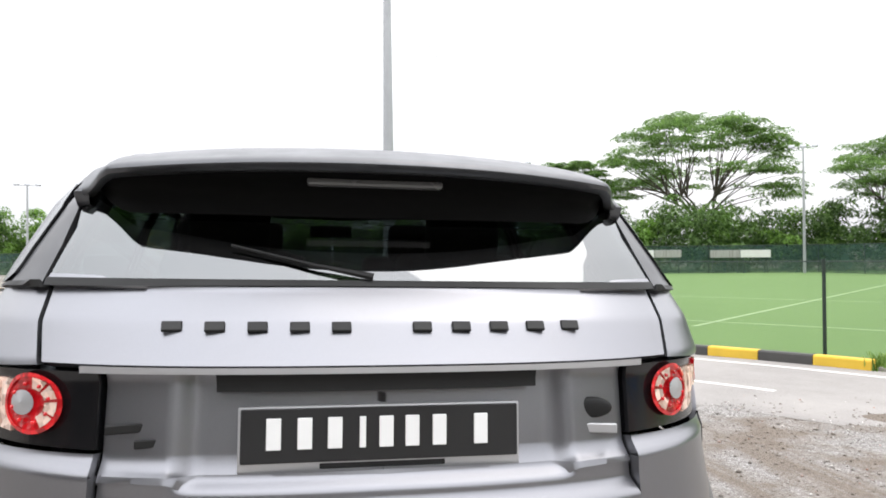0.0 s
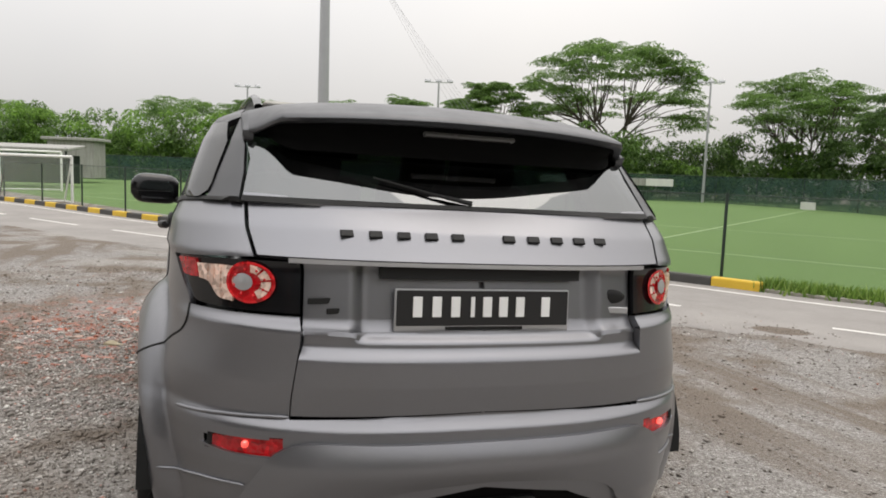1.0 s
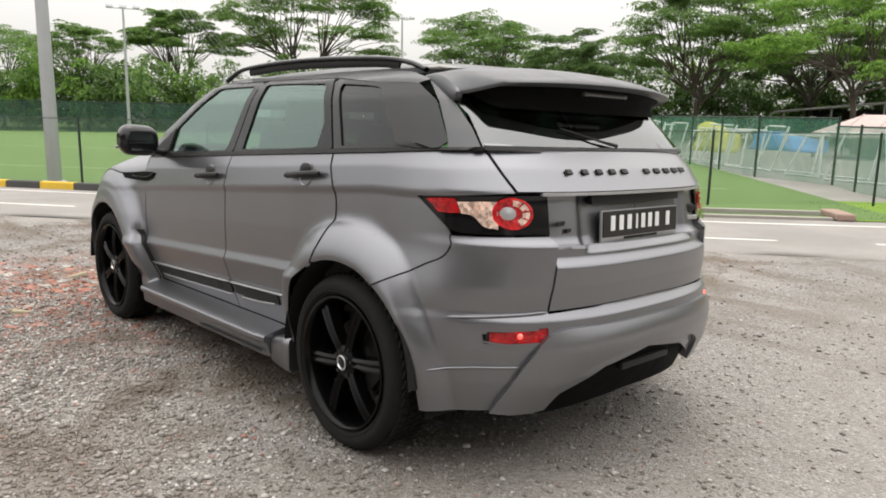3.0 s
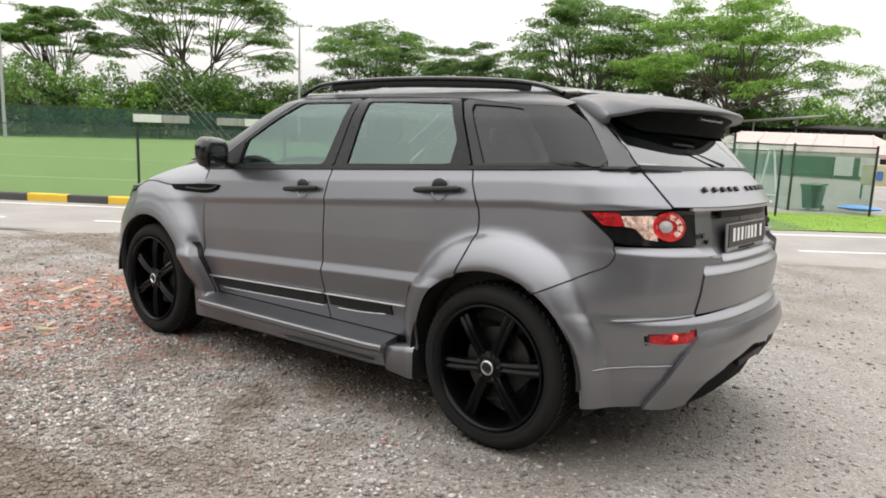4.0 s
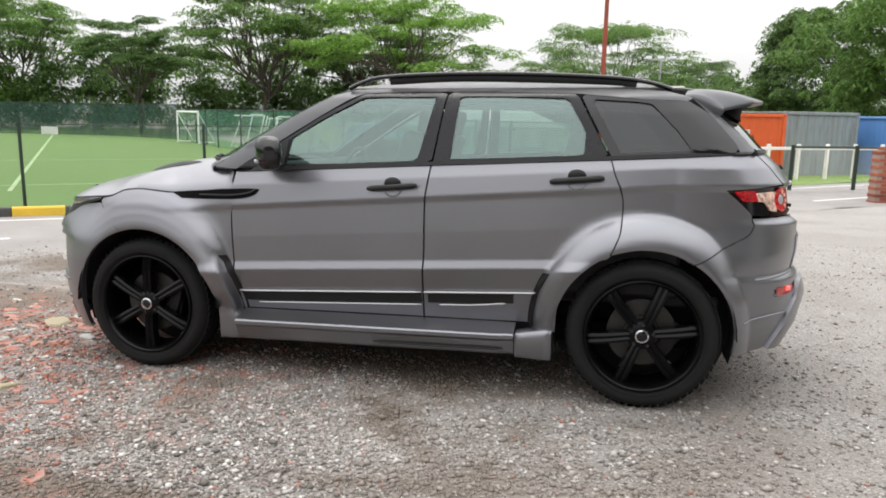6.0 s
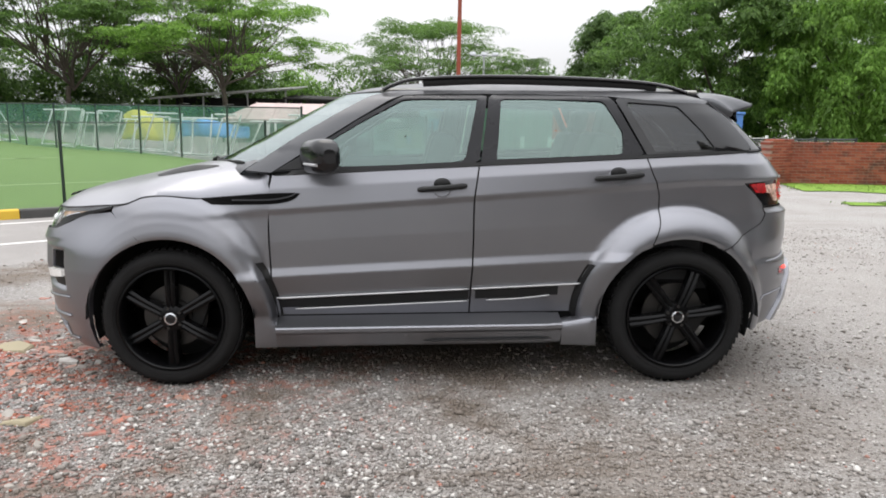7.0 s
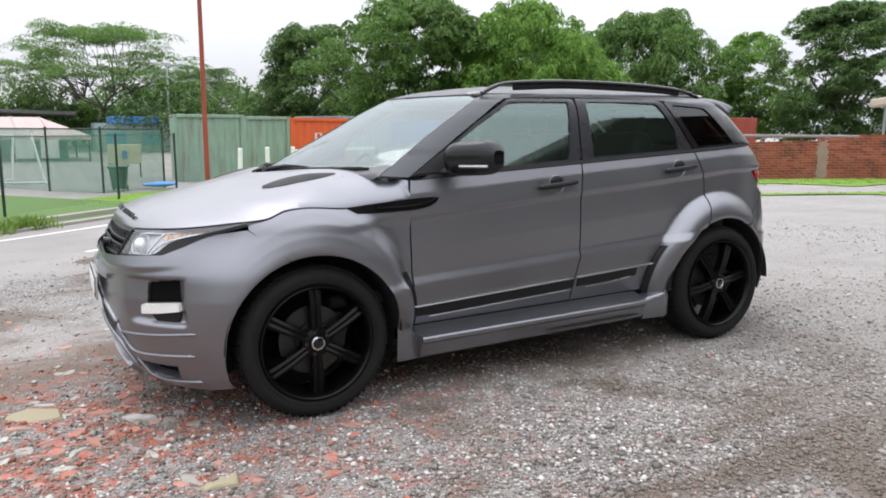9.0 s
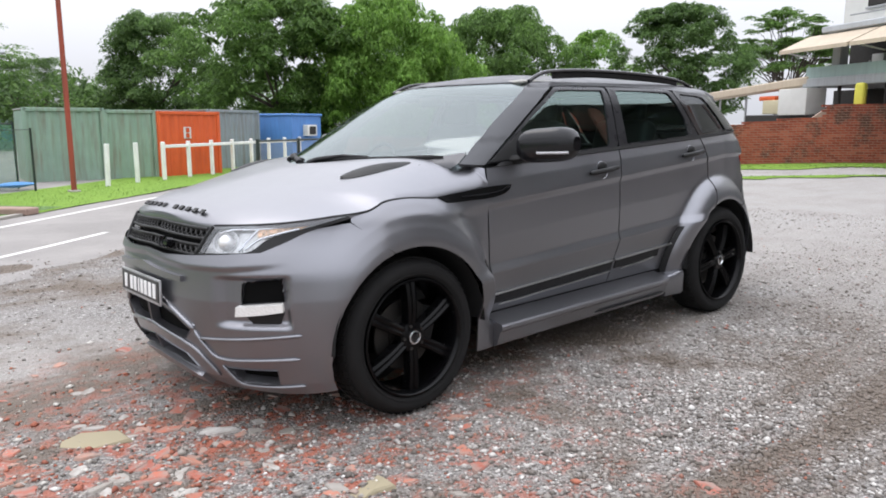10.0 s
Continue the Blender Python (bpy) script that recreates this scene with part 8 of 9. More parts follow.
def build_rear_bumper():
    cols = [[(s_at(1.75, 0.28), 0.275), (s_at(1.752, 0.36), 0.36)] + arch(1.33, 14, 59, 8),
            [(1.86, 0.275), (1.86, 0.5), (1.83, 0.70), (1.80, 0.78), (1.777, 0.813)],
            [(1.96, 0.28), (1.955, 0.5), (1.93, 0.70), (1.905, 0.85), (1.897, 0.930)],
            [(2.10, 0.285), (2.10, 0.5), (2.10, 0.70), (2.10, 0.85), (2.10, 0.930)],
            [(2.264, 0.29), (2.264, 0.5), (2.264, 0.70), (2.264, 0.85), (2.264, 0.932)]]
    a = skin_patch(cols, 90, 10, 0.0, 0.025, sides="btl", holes=[[(2.03, 0.552), (2.255, 0.552), (2.255, 0.605), (2.03, 0.592)]], soft=False)
    top_edge = skin_patch([[(2.264, z) for z in (0.30, 0.45, 0.60, 0.652)], [(2.5, z) for z in (0.42, 0.50, 0.60, 0.662)], [(2.75, z) for z in (0.46, 0.52, 0.60, 0.668)]], 50, 14, 0.0, 0.025, sides="tb", soft=False)
    a.add(np.concatenate(top_edge.v), top_edge.f)
    bumper = whole("rear_bumper", a, PAINT, None, "wide grey rear bumper with sculpted diffuser")
    # sculpted sweep
    up = [(2.075, 0.285), (2.115, 0.38), (2.161, 0.47), (2.21, 0.545), (2.25, 0.580), (2.32, 0.600), (2.50, 0.598), (2.75, 0.598)]
    dn = [(2.275, 0.285), (2.30, 0.335), (2.34, 0.39), (2.38, 0.428), (2.44, 0.452), (2.50, 0.464), (2.60, 0.478), (2.75, 0.488)]
    sw = skin_patch([dn, [((p[0] + q[0]) / 2, (p[1] + q[1]) / 2) for p, q in zip(up, dn)], up], 70, 7,
                    lambda g: 0.020 + 0.012 * np.sin(np.linspace(0, math.pi, g.shape[0]))[:, None] + 0 * g[..., 0], 0.05)
    whole("diffuser_sweep", sw, PAINT, bumper)
    black = skin_patch([[(2.28, 0.23), (2.5, 0.24), (2.75, 0.25)], [(2.30, 0.34), (2.5, 0.46), (2.75, 0.49)]], 50, 8, -0.02, 0.05, soft=False)
    whole("diffuser_insert", black, BLACK_DEEP, bumper)
    for sy in (-1, 1):
        part("fog_box", bevel_box((0.05, 0.02, 0.05), 0.004, 1, (1.93, sy * 0.745, 0.572)), BLACK_TRIM, bumper)
    part("diffuser_bar", bevel_box((0.03, 0.34, 0.03), 0.008, 2, (2.128, 0, 0.40)), BLACK_TRIM, bumper)
    # creases: raised lips
    for a_, b_ in (([(1.90, 0.640), (2.0, 0.645), (2.086, 0.650), (2.264, 0.657)], 0.006), ([(1.845, 0.440), (1.92, 0.452), (2.0, 0.462), (2.10, 0.464), (2.148, 0.464)], 0.005)):
        pts = skin(np.array(resample(a_, 24))[:, 0], np.array(resample(a_, 24))[:, 1], np.full(24, 0.003))
        lip = tube(pts, [0.002] + [b_] * 22 + [0.002], 8)
        whole("bumper_lip", lip, PAINT, bumper)
    for mir in (False, True):
        fog = tagged(new("rear_fog_lamp"), "lit red fog lamp in the bumper")
        fog.parent = car
        lens = skin_patch([[(2.035, 0.556), (2.12, 0.552), (2.245, 0.553)], [(2.045, 0.588), (2.12, 0.595), (2.252, 0.603)]], 24, 5, -0.008, 0.02)
        (lens.mirrored() if mir else lens).ob("fog_lens", RED_LENS, fog)
        rim = skin_patch([[(2.012, 0.560), (2.12, 0.545), (2.258, 0.546)], [(2.012, 0.566), (2.12, 0.552), (2.258, 0.553)]], 24, 1, 0.004, 0.02)
        (rim.mirrored() if mir else rim).ob("fog_rim", PAINT, fog)
        p = skin(2.15, 0.580, np.array(-0.002))
        bm = bmesh.new()
        bmesh.ops.create_icosphere(bm, subdivisions=2, radius=0.011, matrix=pose(p[0], -p[1] if mir else p[1], p[2]))
        part("bulb", bm, RED_GLOW, fog)


build_rear_bumper()


def build_front():
    holes = [[(-2.125, 0.690), (-1.965, 0.702), (-1.960, 0.602), (-2.135, 0.590)],
             [(-2.75, 0.56), (-2.50, 0.51), (-2.37, 0.482), (-2.44, 0.41), (-2.75, 0.43)],
             [(-2.235, 0.305), (-2.19, 0.235), (-2.03, 0.235), (-2.02, 0.305)],
             [(-2.75, 0.36), (-2.47, 0.33), (-2.42, 0.27), (-2.75, 0.29)]]
    cols = [[(s_at(-1.75, 0.22), 0.20), (s_at(-1.752, 0.36), 0.36)] + arch(-1.33, 166, 106.6, 9),
            [(-1.80, 0.195), (-1.80, 0.40), (-1.76, 0.62), (-1.66, 0.78), (-1.553, 0.846)],
            [(-1.90, 0.19), (-1.90, 0.40), (-1.87, 0.65), (-1.80, 0.84), (-1.66, 0.910)],
            [(-2.0, 0.185), (-2.0, 0.40), (-2.0, 0.65), (-1.95, 0.80), (-1.85, 0.892)],
            [(-2.10, 0.185), (-2.10, 0.40), (-2.10, 0.65), (-2.09, 0.76), (-2.05, 0.806)],
            [(-2.348, 0.19), (-2.348, 0.40), (-2.348, 0.60), (-2.348, 0.72), (-2.348, 0.784)],
            [(-2.55, 0.21), (-2.55, 0.40), (-2.55, 0.60), (-2.55, 0.72), (-2.55, 0.772)],
            [(-2.75, 0.23), (-2.75, 0.42), (-2.75, 0.60), (-2.75, 0.72), (-2.75, 0.778)]]

    def relief(g):
        s, z = g[..., 0], g[..., 1]
        crest = np.interp(s, (-2.75, -2.4, -2.19, -1.88, -1.74), (0.745, 0.722, 0.725, 0.755, 0.79))
        step = 0.016 * smooth01((z - crest) / 0.02) * smooth01((-1.92 - s) / 0.26)
        pocket = smooth01((s + 2.25) / 0.05) * smooth01((-1.935 - s) / 0.02) * smooth01((z - 0.485) / 0.03) * smooth01((0.715 - z) / 0.02)
        return step - 0.028 * pocket

    a = skin_patch(cols, 100, 13, relief, 0.03, sides="btl", holes=holes, soft=False)
    bumper = whole("front_bumper", a, PAINT, None, "grey front bumper with black air intakes")

    def deep(poly, depth, mat, name, rim_proud=0.0):
        lo = min(q for _, q in poly) - 0.02
        hi = max(q for _, q in poly) + 0.02
        s0, s1 = min(p for p, _ in poly) - 0.02, max(p for p, _ in poly) + 0.02
        s0 = max(s0, -2.75)
        whole(name, skin_patch([[(s0, lo), (s1, lo)], [(s0, hi), (s1, hi)]], 20, 6, -depth, 0.0, soft=False), mat, bumper)
        loop = resample(np.array(list(poly) + [poly[0]]), 60)
        if s0 <= -2.74:
            keep = [q for q in loop if q[0] > -2.748]
            k = int(np.argmax(np.linalg.norm(np.diff(np.array(keep), axis=0), axis=1))) + 1
            loop = np.array(keep[k:] + keep[:k])
        edge = [skin(loop[:, 0], loop[:, 1], np.full(len(loop), d)) for d in (0.004 + rim_proud, 0.006 + rim_proud, -0.004 + rim_proud, -depth)]
        n = len(loop)
        vs = np.concatenate(edge)
        fs = [(i * n + k, i * n + k + 1, (i + 1) * n + k + 1, (i + 1) * n + k) for i in (0, 1, 2) for k in range(n - 1)]
        c = np.mean(loop, axis=0)
        grown = c + (loop - c) * 1.06
        rim = np.concatenate([skin(grown[:, 0], grown[:, 1], np.full(n, rim_proud - 0.003)), edge[0]])
        sp = Soup().add(vs, fs)
        sp.add(rim, [(k, k + 1, n + k + 1, n + k) for k in range(n - 1)])
        whole("intake_surround", sp, PAINT, bumper)

    deep(holes[0], 0.075, BLACK_DEEP, "side_intake", -0.028)
    deep(holes[1], 0.06, BLACK_DEEP, "centre_intake")
    deep(holes[2], 0.04, BLACK_DEEP, "lower_intake")
    deep(holes[3], 0.05, BLACK_DEEP, "chin_intake")
    lower = skin_patch([[(-2.095, 0.508), (-1.985, 0.508)], [(-2.125, 0.545), (-1.965, 0.555)]], 12, 3, -0.020, 0.005, soft=False)
    whole("lower_pocket", lower, BLACK_TRIM, bumper)
    for mir in (False, True):
        lamp = tagged(new("running_lamp"), "white daytime running lamp strip")
        lamp.parent = car
        bar = skin_patch([[(-2.158, 0.542), (-2.05, 0.552), (-1.966, 0.563)], [(-2.150, 0.584), (-2.05, 0.592), (-1.966, 0.598)]], 20, 4, 0.000, 0.03)
        (bar.mirrored() if mir else bar).ob("lamp_glass", DRL, lamp)
    for pts, r in (([(-2.348, 0.425), (-2.2, 0.438), (-2.05, 0.450), (-1.905, 0.462)], 0.008),
                   ([(-2.370, 0.460), (-2.33, 0.405), (-2.264, 0.345), (-2.1, 0.348), (-1.925, 0.358)], 0.010),
                   ([(-2.26, 0.312), (-2.225, 0.250), (-2.19, 0.222), (-2.05, 0.222), (-1.93, 0.232)], 0.010),
                   ([(-2.75, 0.615), (-2.60, 0.585), (-2.48, 0.530), (-2.37, 0.465)], 0.014),
                   ([(-2.75, 0.425), (-2.55, 0.405), (-2.44, 0.385), (-2.36, 0.345), (-2.30, 0.25)], 0.012)):
        rr_ = resample(rounded(pts), 30)
        whole("bumper_blade", tube(skin(rr_[:, 0], rr_[:, 1], np.full(30, 0.004)), [r * 0.3] + [r] * 28 + [r * 0.3], 8), PAINT, bumper)
    lipsoup = skin_patch([[(-2.75, 0.205), (-2.55, 0.19), (-2.42, 0.185)], [(-2.75, 0.275), (-2.55, 0.262), (-2.42, 0.235)]], 30, 4, 0.02, 0.04)
    whole("chin_lip", lipsoup, PAINT, bumper)
    shelf = skin_patch([[(-2.75, 0.692), (-2.55, 0.676), (-2.404, 0.672)], [(-2.75, 0.722), (-2.55, 0.704), (-2.404, 0.696)]], 30, 2, 0.018, 0.03)
    whole("bumper_step", shelf, PAINT, bumper)
    plate = part("number_plate", bevel_box((0.010, 0.53, 0.118), 0.004, 2, (-2.222, 0, 0.605), (0, 3, 0)), SILVER, bumper, "black plate with white marks in a silver frame")
    part("plate_face", bevel_box((0.008, 0.512, 0.096), 0.002, 1, (-2.226, 0, 0.608), (0, 3, 0)), PLATE_BLACK, plate)
    for k, y in enumerate((-0.205, -0.148, -0.092, -0.040, 0.005, 0.055, 0.108, 0.190)):
        part("plate_mark", bevel_box((0.004, 0.016 if k == 4 else 0.036, 0.066), 0.001, 1, (-2.2315, y, 0.608), (0, 3, 0)), PLATE_WHITE, plate)

    # grille: dark back, two perforated bars
    gr = tagged(new("grille"), "black honeycomb grille with two bars")
    gr.parent = car
    whole("grille_back", skin_patch([[(-2.75, 0.775), (-2.4, 0.77), (-2.36, 0.78)], [(-2.75, 0.925), (-2.4, 0.915), (-2.29, 0.91)]], 40, 5, -0.05, 0.0), BLACK_DEEP, gr)
    for zc, h in ((0.888, 0.040), (0.820, 0.040)):
        for e in (-1, 1):
            pp = resample([(-2.75, zc + e * h / 2), (-2.33, zc - 0.012 + e * h / 2)], 20)
            whole("grille_bar", tube(skin(pp[:, 0], pp[:, 1], np.full(20, -0.006)), 0.0075, 8), BLACK_TRIM, gr)
        for k in range(12):
            s = -2.74 + 0.036 * k
            q = np.array([[s, zc - h / 2 - 0.001 * k], [s + 0.018, zc - 0.001 * k], [s, zc + h / 2 - 0.001 * k]])
            q2 = np.array([[s + 0.036, zc - h / 2 - 0.001 * k], [s + 0.018, zc - 0.001 * k], [s + 0.036, zc + h / 2 - 0.001 * k]])
            web = tube(skin(q[:, 0], q[:, 1], np.full(3, -0.008)), 0.0055, 6)
            w2 = tube(skin(q2[:, 0], q2[:, 1], np.full(3, -0.008)), 0.0055, 6)
            web.add(np.concatenate(w2.v), w2.f)
            whole("grille_web", web, BLACK_TRIM, gr)
    part("grille_badge", bevel_box((0.012, 0.085, 0.045), 0.02, 3, (-2.165, -0.22, 0.828), (0, 12, 4)), BLACK_GLOSS, gr)
    frame_line = resample(rounded([(-2.75, 0.772), (-2.55, 0.764), (-2.40, 0.765), (-2.352, 0.788), (-2.30, 0.905)]), 40)
    whole("grille_frame", tube(skin(frame_line[:, 0], frame_line[:, 1], np.full(40, 0.0)), 0.010, 8), BLACK_TRIM, gr)

    # head lamps
    for mir in (False, True):
        lamp = tagged(new("head_lamp"), "clear swept-back head lamp with amber indicator")
        lamp.parent = car
        def put(soup, name, mat):
            o = (soup.mirrored() if mir else soup).ob(name, mat, lamp)
            return o
        bot = [(-2.345, 0.792), (-2.20, 0.798), (-2.095, 0.808), (-2.02, 0.826), (-1.96, 0.850), (-1.90, 0.876), (-1.843, 0.896), (-1.75, 0.914), (-1.665, 0.935)]
        top = [(-2.300, 0.906), (-2.254, 0.908), (-2.15, 0.911), (-2.0, 0.918), (-1.88, 0.925), (-1.80, 0.930), (-1.74, 0.935), (-1.70, 0.940), (-1.660, 0.944)]
        put(skin_patch([bot, top], 60, 10, -0.035, 0.0), "lamp_bowl", WHITE_LENS)
        sg = -1 if mir else 1
        q = skin(-2.225, 0.850, np.array(-0.024))
        bm = bmesh.new()
        bmesh.ops.create_uvsphere(bm, u_segments=24, v_segments=12, radius=0.036, matrix=pose(q[0], q[1] * sg, q[2]))
        part("low_beam", bm, WHITE_LENS, lamp)
        collar = np.array([skin(-2.225 + 0.060 * math.cos(t), 0.850 + 0.044 * math.sin(t), np.array(-0.014)) for t in np.linspace(0, 2 * math.pi, 32, endpoint=False)])
        put(tube(collar, 0.0035, 8, closed=True), "lamp_collar", SILVER)
        # bright fins between the beam and the indicator
        for fin, rad in (([(-2.150, 0.812), (-2.128, 0.845), (-2.105, 0.872), (-2.085, 0.900)], 0.0065),
                         ([(-2.125, 0.818), (-2.095, 0.845), (-2.060, 0.866), (-1.98, 0.886), (-1.90, 0.900)], 0.0055),
                         ([(-2.27, 0.880), (-2.20, 0.900), (-2.10, 0.902), (-1.96, 0.910)], 0.004)):
            g = resample(rounded(fin), 20)
            put(tube(skin(g[:, 0], g[:, 1], np.full(20, -0.009)), [rad * 0.4] + [rad] * 18 + [rad * 0.4], 8), "lamp_fin", CHROME)
        put(skin_patch([[(-2.08, 0.872), (-1.95, 0.884), (-1.85, 0.912)], [(-2.09, 0.908), (-1.95, 0.914), (-1.85, 0.921)]], 24, 4, -0.012, 0.01), "indicator", AMBER)
        put(skin_patch([[(-2.345, 0.786), (-2.2, 0.790), (-2.095, 0.798), (-1.99, 0.832), (-1.86, 0.884), (-1.66, 0.928)], [(-2.345, 0.797), (-2.2, 0.803), (-2.095, 0.813), (-2.02, 0.865), (-1.89, 0.897), (-1.665, 0.940)]], 50, 3, 0.0035, 0.02), "lamp_base", BLACK_TRIM)
        put(skin_patch([bot, top], 60, 10, 0.002, 0.0), "lamp_glass", LENS).visible_shadow = False
        pts = resample(rounded([(-2.30, 0.912), (-2.0, 0.924), (-1.75, 0.941), (-1.656, 0.946), (-1.56, 0.956), (-1.466, 0.984), (-1.40, 0.994), (-1.323, 0.996), (-1.209, 0.987), (-1.151, 0.983)]), 70)
        put(tube(skin(pts[:, 0], pts[:, 1], np.full(70, -0.003)), 0.005, 6), "shut_line_seal", BLACK_TRIM)


build_front()


def build_mirrors():
    for sy in (-1, 1):
        mir = tagged(new("door_mirror"), "gloss black door mirror with indicator strip")
        mir.parent = car
        def blob(lo, hi, mat, name, grow=1.0, parent=mir):
            vs, fs = [], []
            nx, nt = 15, 20
            for i, f in enumerate(np.linspace(0, 1, nx)):
                y = 0.918 + 0.250 * f
                k = (1 - abs(2 * f - 1) ** 5 * (0.60 if f > 0.5 else 0.40)) * grow
                for t in np.linspace(lo, hi, nt):
                    a = math.pi * t
                    cx, cz = math.cos(a), math.sin(a)
                    hx = 0.072 * k * np.sign(cx) * abs(cx) ** 0.7
                    hz = (0.086 if cz > 0 else 0.082) * k * np.sign(cz) * abs(cz) ** 0.75
                    vs.append((-0.592 + 0.125 * f + hx, sy * y, 1.193 + 0.012 * f + hz))
            fs = [(i * nt + k, i * nt + k + 1, (i + 1) * nt + k + 1, (i + 1) * nt + k) for i in range(nx - 1) for k in range(nt - 1)]
            fs += [tuple(range(nt)), tuple(reversed(range((nx - 1) * nt, nx * nt)))]
            if sy > 0:
                fs = [tuple(reversed(f)) for f in fs]
            return Soup().add(vs, fs).ob(name, mat, parent, "", 50)
        blob(0.0, 2.0, BLACK_GLOSS, "housing")
        blob(0.10, 0.90, BLACK_GLOSS, "cap", 1.035)
        tubep = np.array([(-0.662 + 0.120 * f + 0.06 * max(f - 0.8, 0), sy * (0.92 + 0.245 * f), 1.165) for f in np.linspace(0.45, 1, 10)])
        tube(tubep, 0.007, 8).ob("indicator", SILVER, mir)
        tube(np.array([(-0.500 + 0.09 * f, sy * (0.96 + 0.17 * f), 1.19) for f in (0, 1)]), 0.002, 6).ob("seam", BLACK_TRIM, mir)
        face = bevel_box((0.006, 0.160, 0.100), 0.0025, 2, (-0.468, sy * 1.040, 1.197), (0, 0, -sy * 26))
        part("mirror_glass", face, MIRROR_GLASS, mir)
        tube(np.array([(-0.60, sy * 0.84, 1.13), (-0.585, sy * 0.90, 1.135), (-0.56, sy * 0.96, 1.15)]), [0.045, 0.032, 0.035], 10, 0.6).ob("mirror_arm", BLACK_TRIM, mir)
        tri = skin_patch([[(-0.775, 1.124), (-0.66, 1.130), (-0.525, 1.138)], [(-0.66, 1.19), (-0.60, 1.22), (-0.51, 1.27)]], 14, 4, 0.010, 0.012, fn=skin_xz)
        (tri if sy < 0 else tri.mirrored()).ob("mirror_base", BLACK_TRIM, mir)


build_mirrors()


def build_wheels():
    wheel = tagged(new("wheel"), "black alloy wheel with dusty tyre")
    wheel.parent = car
    # tyre: outer face at y = 0, going inwards to +0.25
    prof = [(0.272, 0.030), (0.282, 0.012), (0.300, 0.004), (0.322, 0.002), (0.340, 0.012), (0.352, 0.032), (0.358, 0.050), (0.3605, 0.085), (0.361, 0.125), (0.3605, 0.165), (0.358, 0.20), (0.350, 0.222), (0.32, 0.245), (0.272, 0.235)]
    tyre = lathe(prof, 72).ob("tyre", RUBBER, wheel, "dusty black tyre")
    tread = Soup()
    for ring_y in (0.060, 0.105, 0.150, 0.19):
        for k in range(60):
            a = 2 * math.pi * k / 60 + ring_y * 3
            c, s = math.cos(a), math.sin(a)
            vs = []
            for dr in (0.3585, 0.3655):
                for da in (-0.038, 0.038):
                    for dy in (-0.016, 0.016):
                        t = a + da
                        vs.append((dr * math.cos(t), ring_y + dy + da * 0.2, dr * math.sin(t)))
            tread.add(vs, [(4, 5, 7, 6), (0, 2, 3, 1), (0, 1, 5, 4), (2, 6, 7, 3), (0, 4, 6, 2), (1, 3, 7, 5)])
    tread.ob("tread", RUBBER, tyre, "", 0)
    for rr in (0.294, 0.318):
        ringp = np.array([(rr * math.cos(t), 0.004, rr * math.sin(t)) for t in np.linspace(0, 2 * math.pi, 72, endpoint=False)])
        tube(ringp, 0.0022, 6, closed=True, up=(0, 1, 0)).ob("sidewall_rib", RUBBER, tyre)
    barrel = [(0.276, 0.020), (0.274, 0.006), (0.266, 0.004), (0.258, 0.012), (0.252, 0.035), (0.245, 0.10), (0.25, 0.21)]
    rim = lathe(barrel, 72).ob("rim", RIM_BLACK, wheel, "gloss black rim")
    # six double spokes
    for k in range(6):
        a = math.pi / 2 + k * math.pi / 3
        sp = Soup()
        for side in (-1, 1):
            vs, fs = [], []
            rs = np.linspace(0.045, 0.262, 9)
            for r in rs:
                f = (r - 0.045) / 0.217
                off = side * (0.011 + 0.004 * f)
                w = 0.014 + 0.004 * f
                y = 0.028 - 0.010 * math.sin(math.pi * f) + 0.004 * f
                for tt, yy in ((off - w, y + 0.05), (off - w * 0.75, y + 0.004), (off, y - 0.003), (off + w * 0.75, y + 0.004), (off + w, y + 0.05)):
                    vs.append((r * math.cos(a) - tt * math.sin(a), yy, r * math.sin(a) + tt * math.cos(a)))
            fs = [(i * 5 + j, i * 5 + j + 1, (i + 1) * 5 + j + 1, (i + 1) * 5 + j) for i in range(8) for j in range(4)]
            sp.add(vs, fs)
        rs = np.linspace(0.045, 0.25, 5)
        vs = []
        for r in rs:
            for tt in (-0.018, 0.018):
                vs.append((r * math.cos(a) - tt * math.sin(a), 0.045, r * math.sin(a) + tt * math.cos(a)))
        sp.add(vs, [(i * 2, i * 2 + 1, i * 2 + 3, i * 2 + 2) for i in range(4)])
        sp.ob("spoke", RIM_BLACK, rim)
    lathe([(0.075, 0.07), (0.068, 0.030), (0.050, 0.022), (0.034, 0.020), (0.0, 0.020)], 36).ob("hub", RIM_BLACK, rim)
    lathe([(0.031, 0.022), (0.032, 0.012), (0.026, 0.010), (0.024, 0.015)], 32).ob("hub_ring", CHROME, rim)
    lathe([(0.024, 0.015), (0.013, 0.012), (0.0, 0.0115)], 24).ob("hub_cap", BLACK_GLOSS, rim)
    for k in range(5):
        a = math.pi / 2 + 0.3 + k * 2 * math.pi / 5
        bm = bmesh.new()
        bmesh.ops.create_cone(bm, cap_ends=True, segments=6, radius1=0.009, radius2=0.008, depth=0.02, matrix=pose(0.054 * math.cos(a), 0.028, 0.054 * math.sin(a), 90, 0, 0))
        part("wheel_nut", bm, DISC, rim)
    lathe([(0.165, 0.115), (0.165, 0.10), (0.09, 0.10), (0.085, 0.085), (0.0, 0.085)], 48).ob("brake_disc", DISC, wheel)
    part("brake_caliper", bevel_box((0.07, 0.06, 0.16), 0.015, 2, (0.135, 0.105, 0.03), (0, 18, 0)), BLACK_TRIM, wheel)
    wheel.matrix_basis = pose(-1.33, -0.955, ARCH_Z)
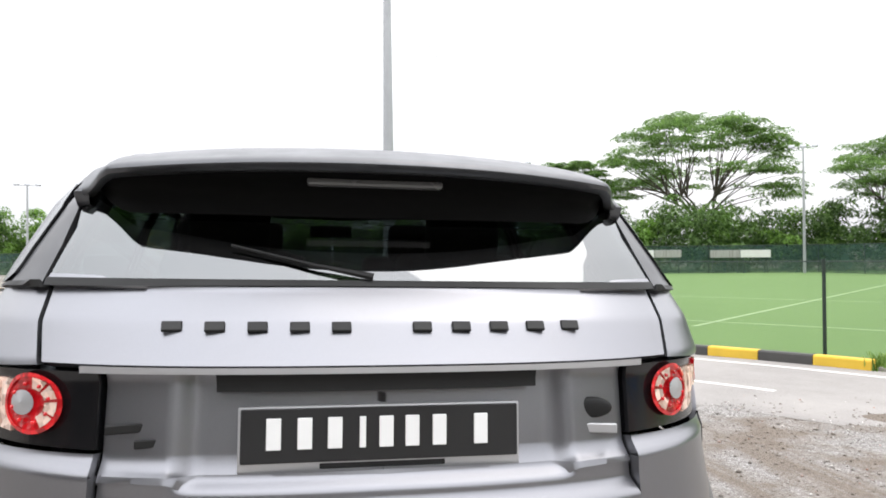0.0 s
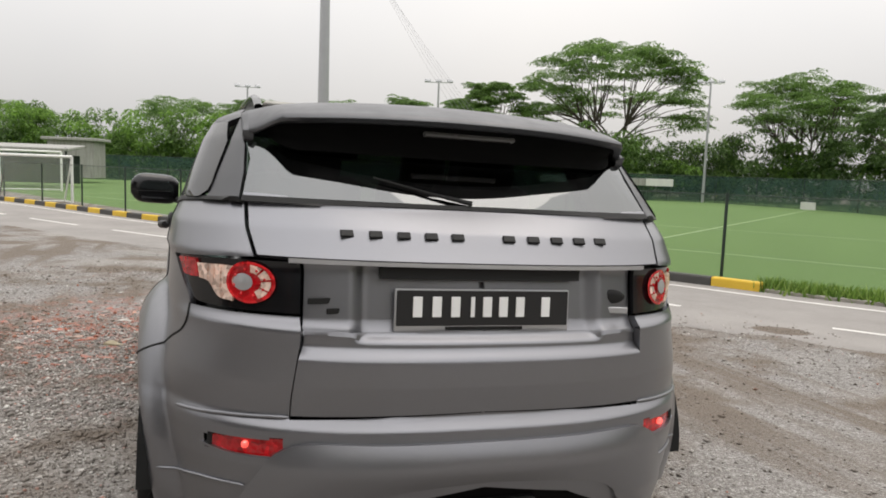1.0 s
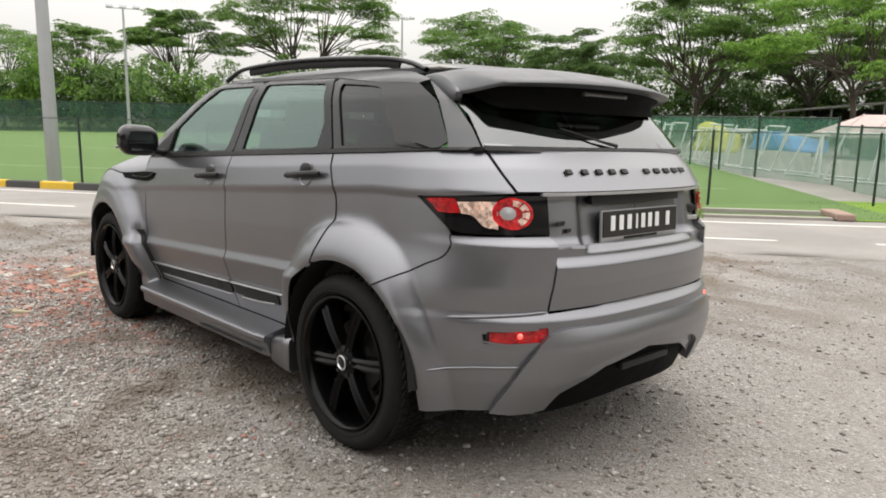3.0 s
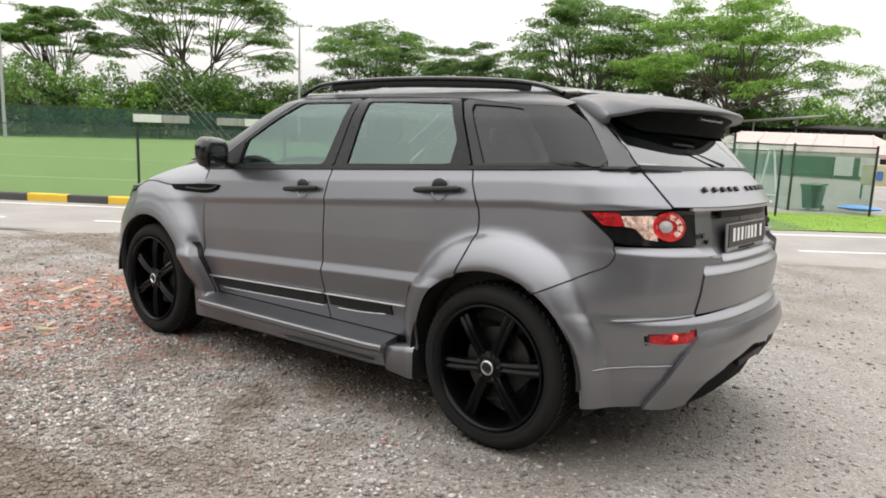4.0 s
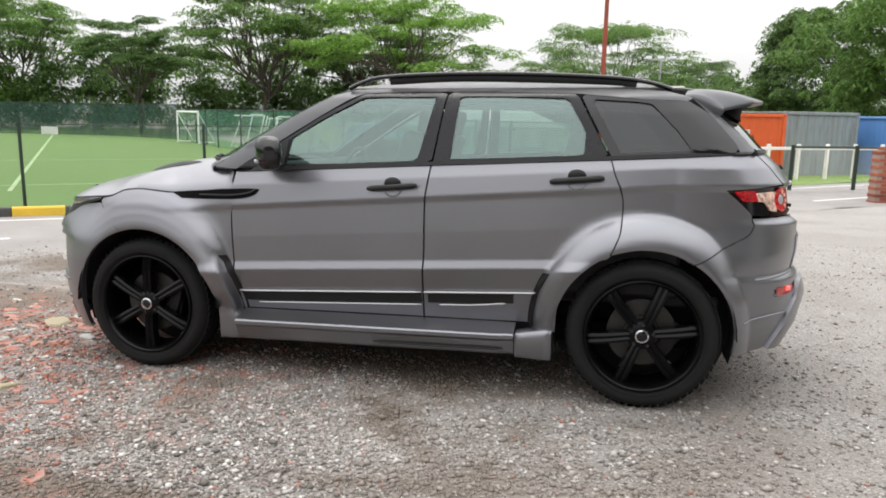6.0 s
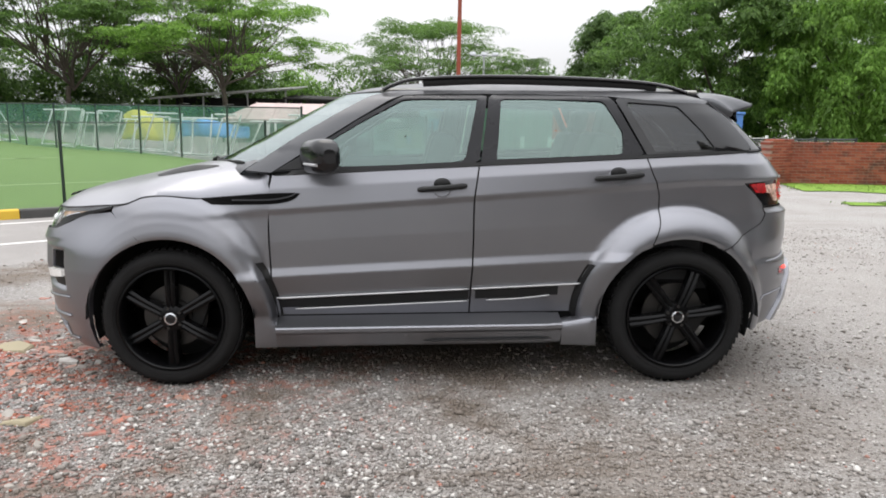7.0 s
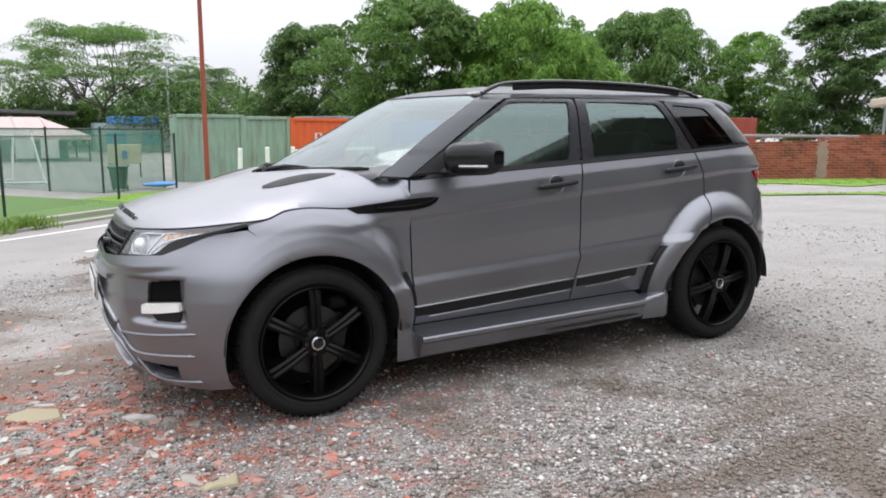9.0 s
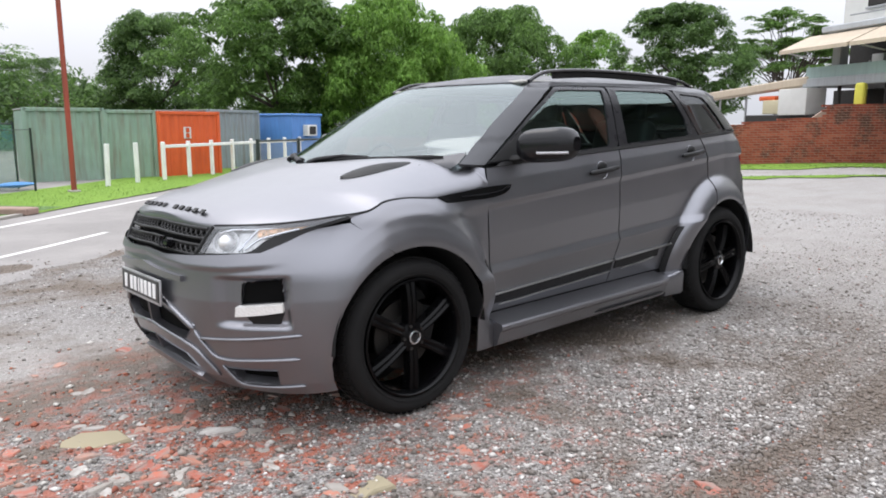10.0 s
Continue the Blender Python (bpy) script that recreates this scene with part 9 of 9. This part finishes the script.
    for x, sy in ((1.33, -1), (-1.33, 1), (1.33, 1)):
        c = copy_thing(wheel, pose(x, sy * 0.955, ARCH_Z, 0, 22 if x > 0 else -10, 180 if sy > 0 else 0))
        c.parent = car


build_wheels()


def build_cabin():
    cab = CABIN
    part("dashboard", bevel_box((0.50, 1.40, 0.20), 0.07, 4, (-0.86, 0, 1.02), (0, -8, 0)), cab, car)
    part("cabin_floor", bevel_box((2.9, 1.5, 0.06), 0.01, 1, (0.25, 0, 0.50)), cab, car)
    part("parcel_shelf", bevel_box((0.7, 1.35, 0.03), 0.01, 1, (1.55, 0, 1.13)), cab, car)
    part("headliner", bevel_box((1.75, 1.20, 0.02), 0.008, 1, (0.62, 0, 1.548)), LINER, car)
    for sy in (-1, 1):
        part("door_lining", bevel_box((2.4, 0.05, 0.62), 0.02, 1, (0.30, sy * 0.79, 0.83)), cab, car)
    def seat(x, y, wide=0.50):
        st = tagged(new("seat"), "dark leather car seat")
        st.parent = car
        part("cushion", bevel_box((0.50, wide, 0.16), 0.05, 3, (x, y, 0.72), (0, -6, 0)), LEATHER, st)
        part("backrest", bevel_box((0.15, wide * 0.96, 0.62), 0.06, 4, (x + 0.31, y, 1.02), (0, 16, 0)), LEATHER, st)
        part("headrest", bevel_box((0.09, 0.25, 0.17), 0.04, 4, (x + 0.425, y, 1.385), (0, 12, 0)), LEATHER, st)
        for e in (-0.05, 0.05):
            tube(np.array([(x + 0.40, y + e, 1.29), (x + 0.42, y + e, 1.36)]), 0.006, 6).ob("headrest_post", CHROME, st)
    seat(-0.28, -0.36)
    seat(-0.28, 0.36)
    seat(0.62, -0.38, 0.46)
    seat(0.62, 0.38, 0.46)
    ringp = np.array([(-0.60 + 0.075 * math.sin(t), 0.36 + 0.185 * math.cos(t), 1.04 + 0.17 * math.sin(t)) for t in np.linspace(0, 2 * math.pi, 40, endpoint=False)])
    sw = tube(ringp, 0.014, 8, closed=True).ob("steering_wheel", BLACK_TRIM, car)
    part("wheel_boss", bevel_box((0.05, 0.14, 0.12), 0.03, 3, (-0.61, 0.36, 1.03), (0, -25, 0)), BLACK_TRIM, sw)
    part("inside_mirror", bevel_box((0.03, 0.22, 0.06), 0.015, 3, (-0.42, 0, 1.46)), BLACK_TRIM, car)


build_cabin()
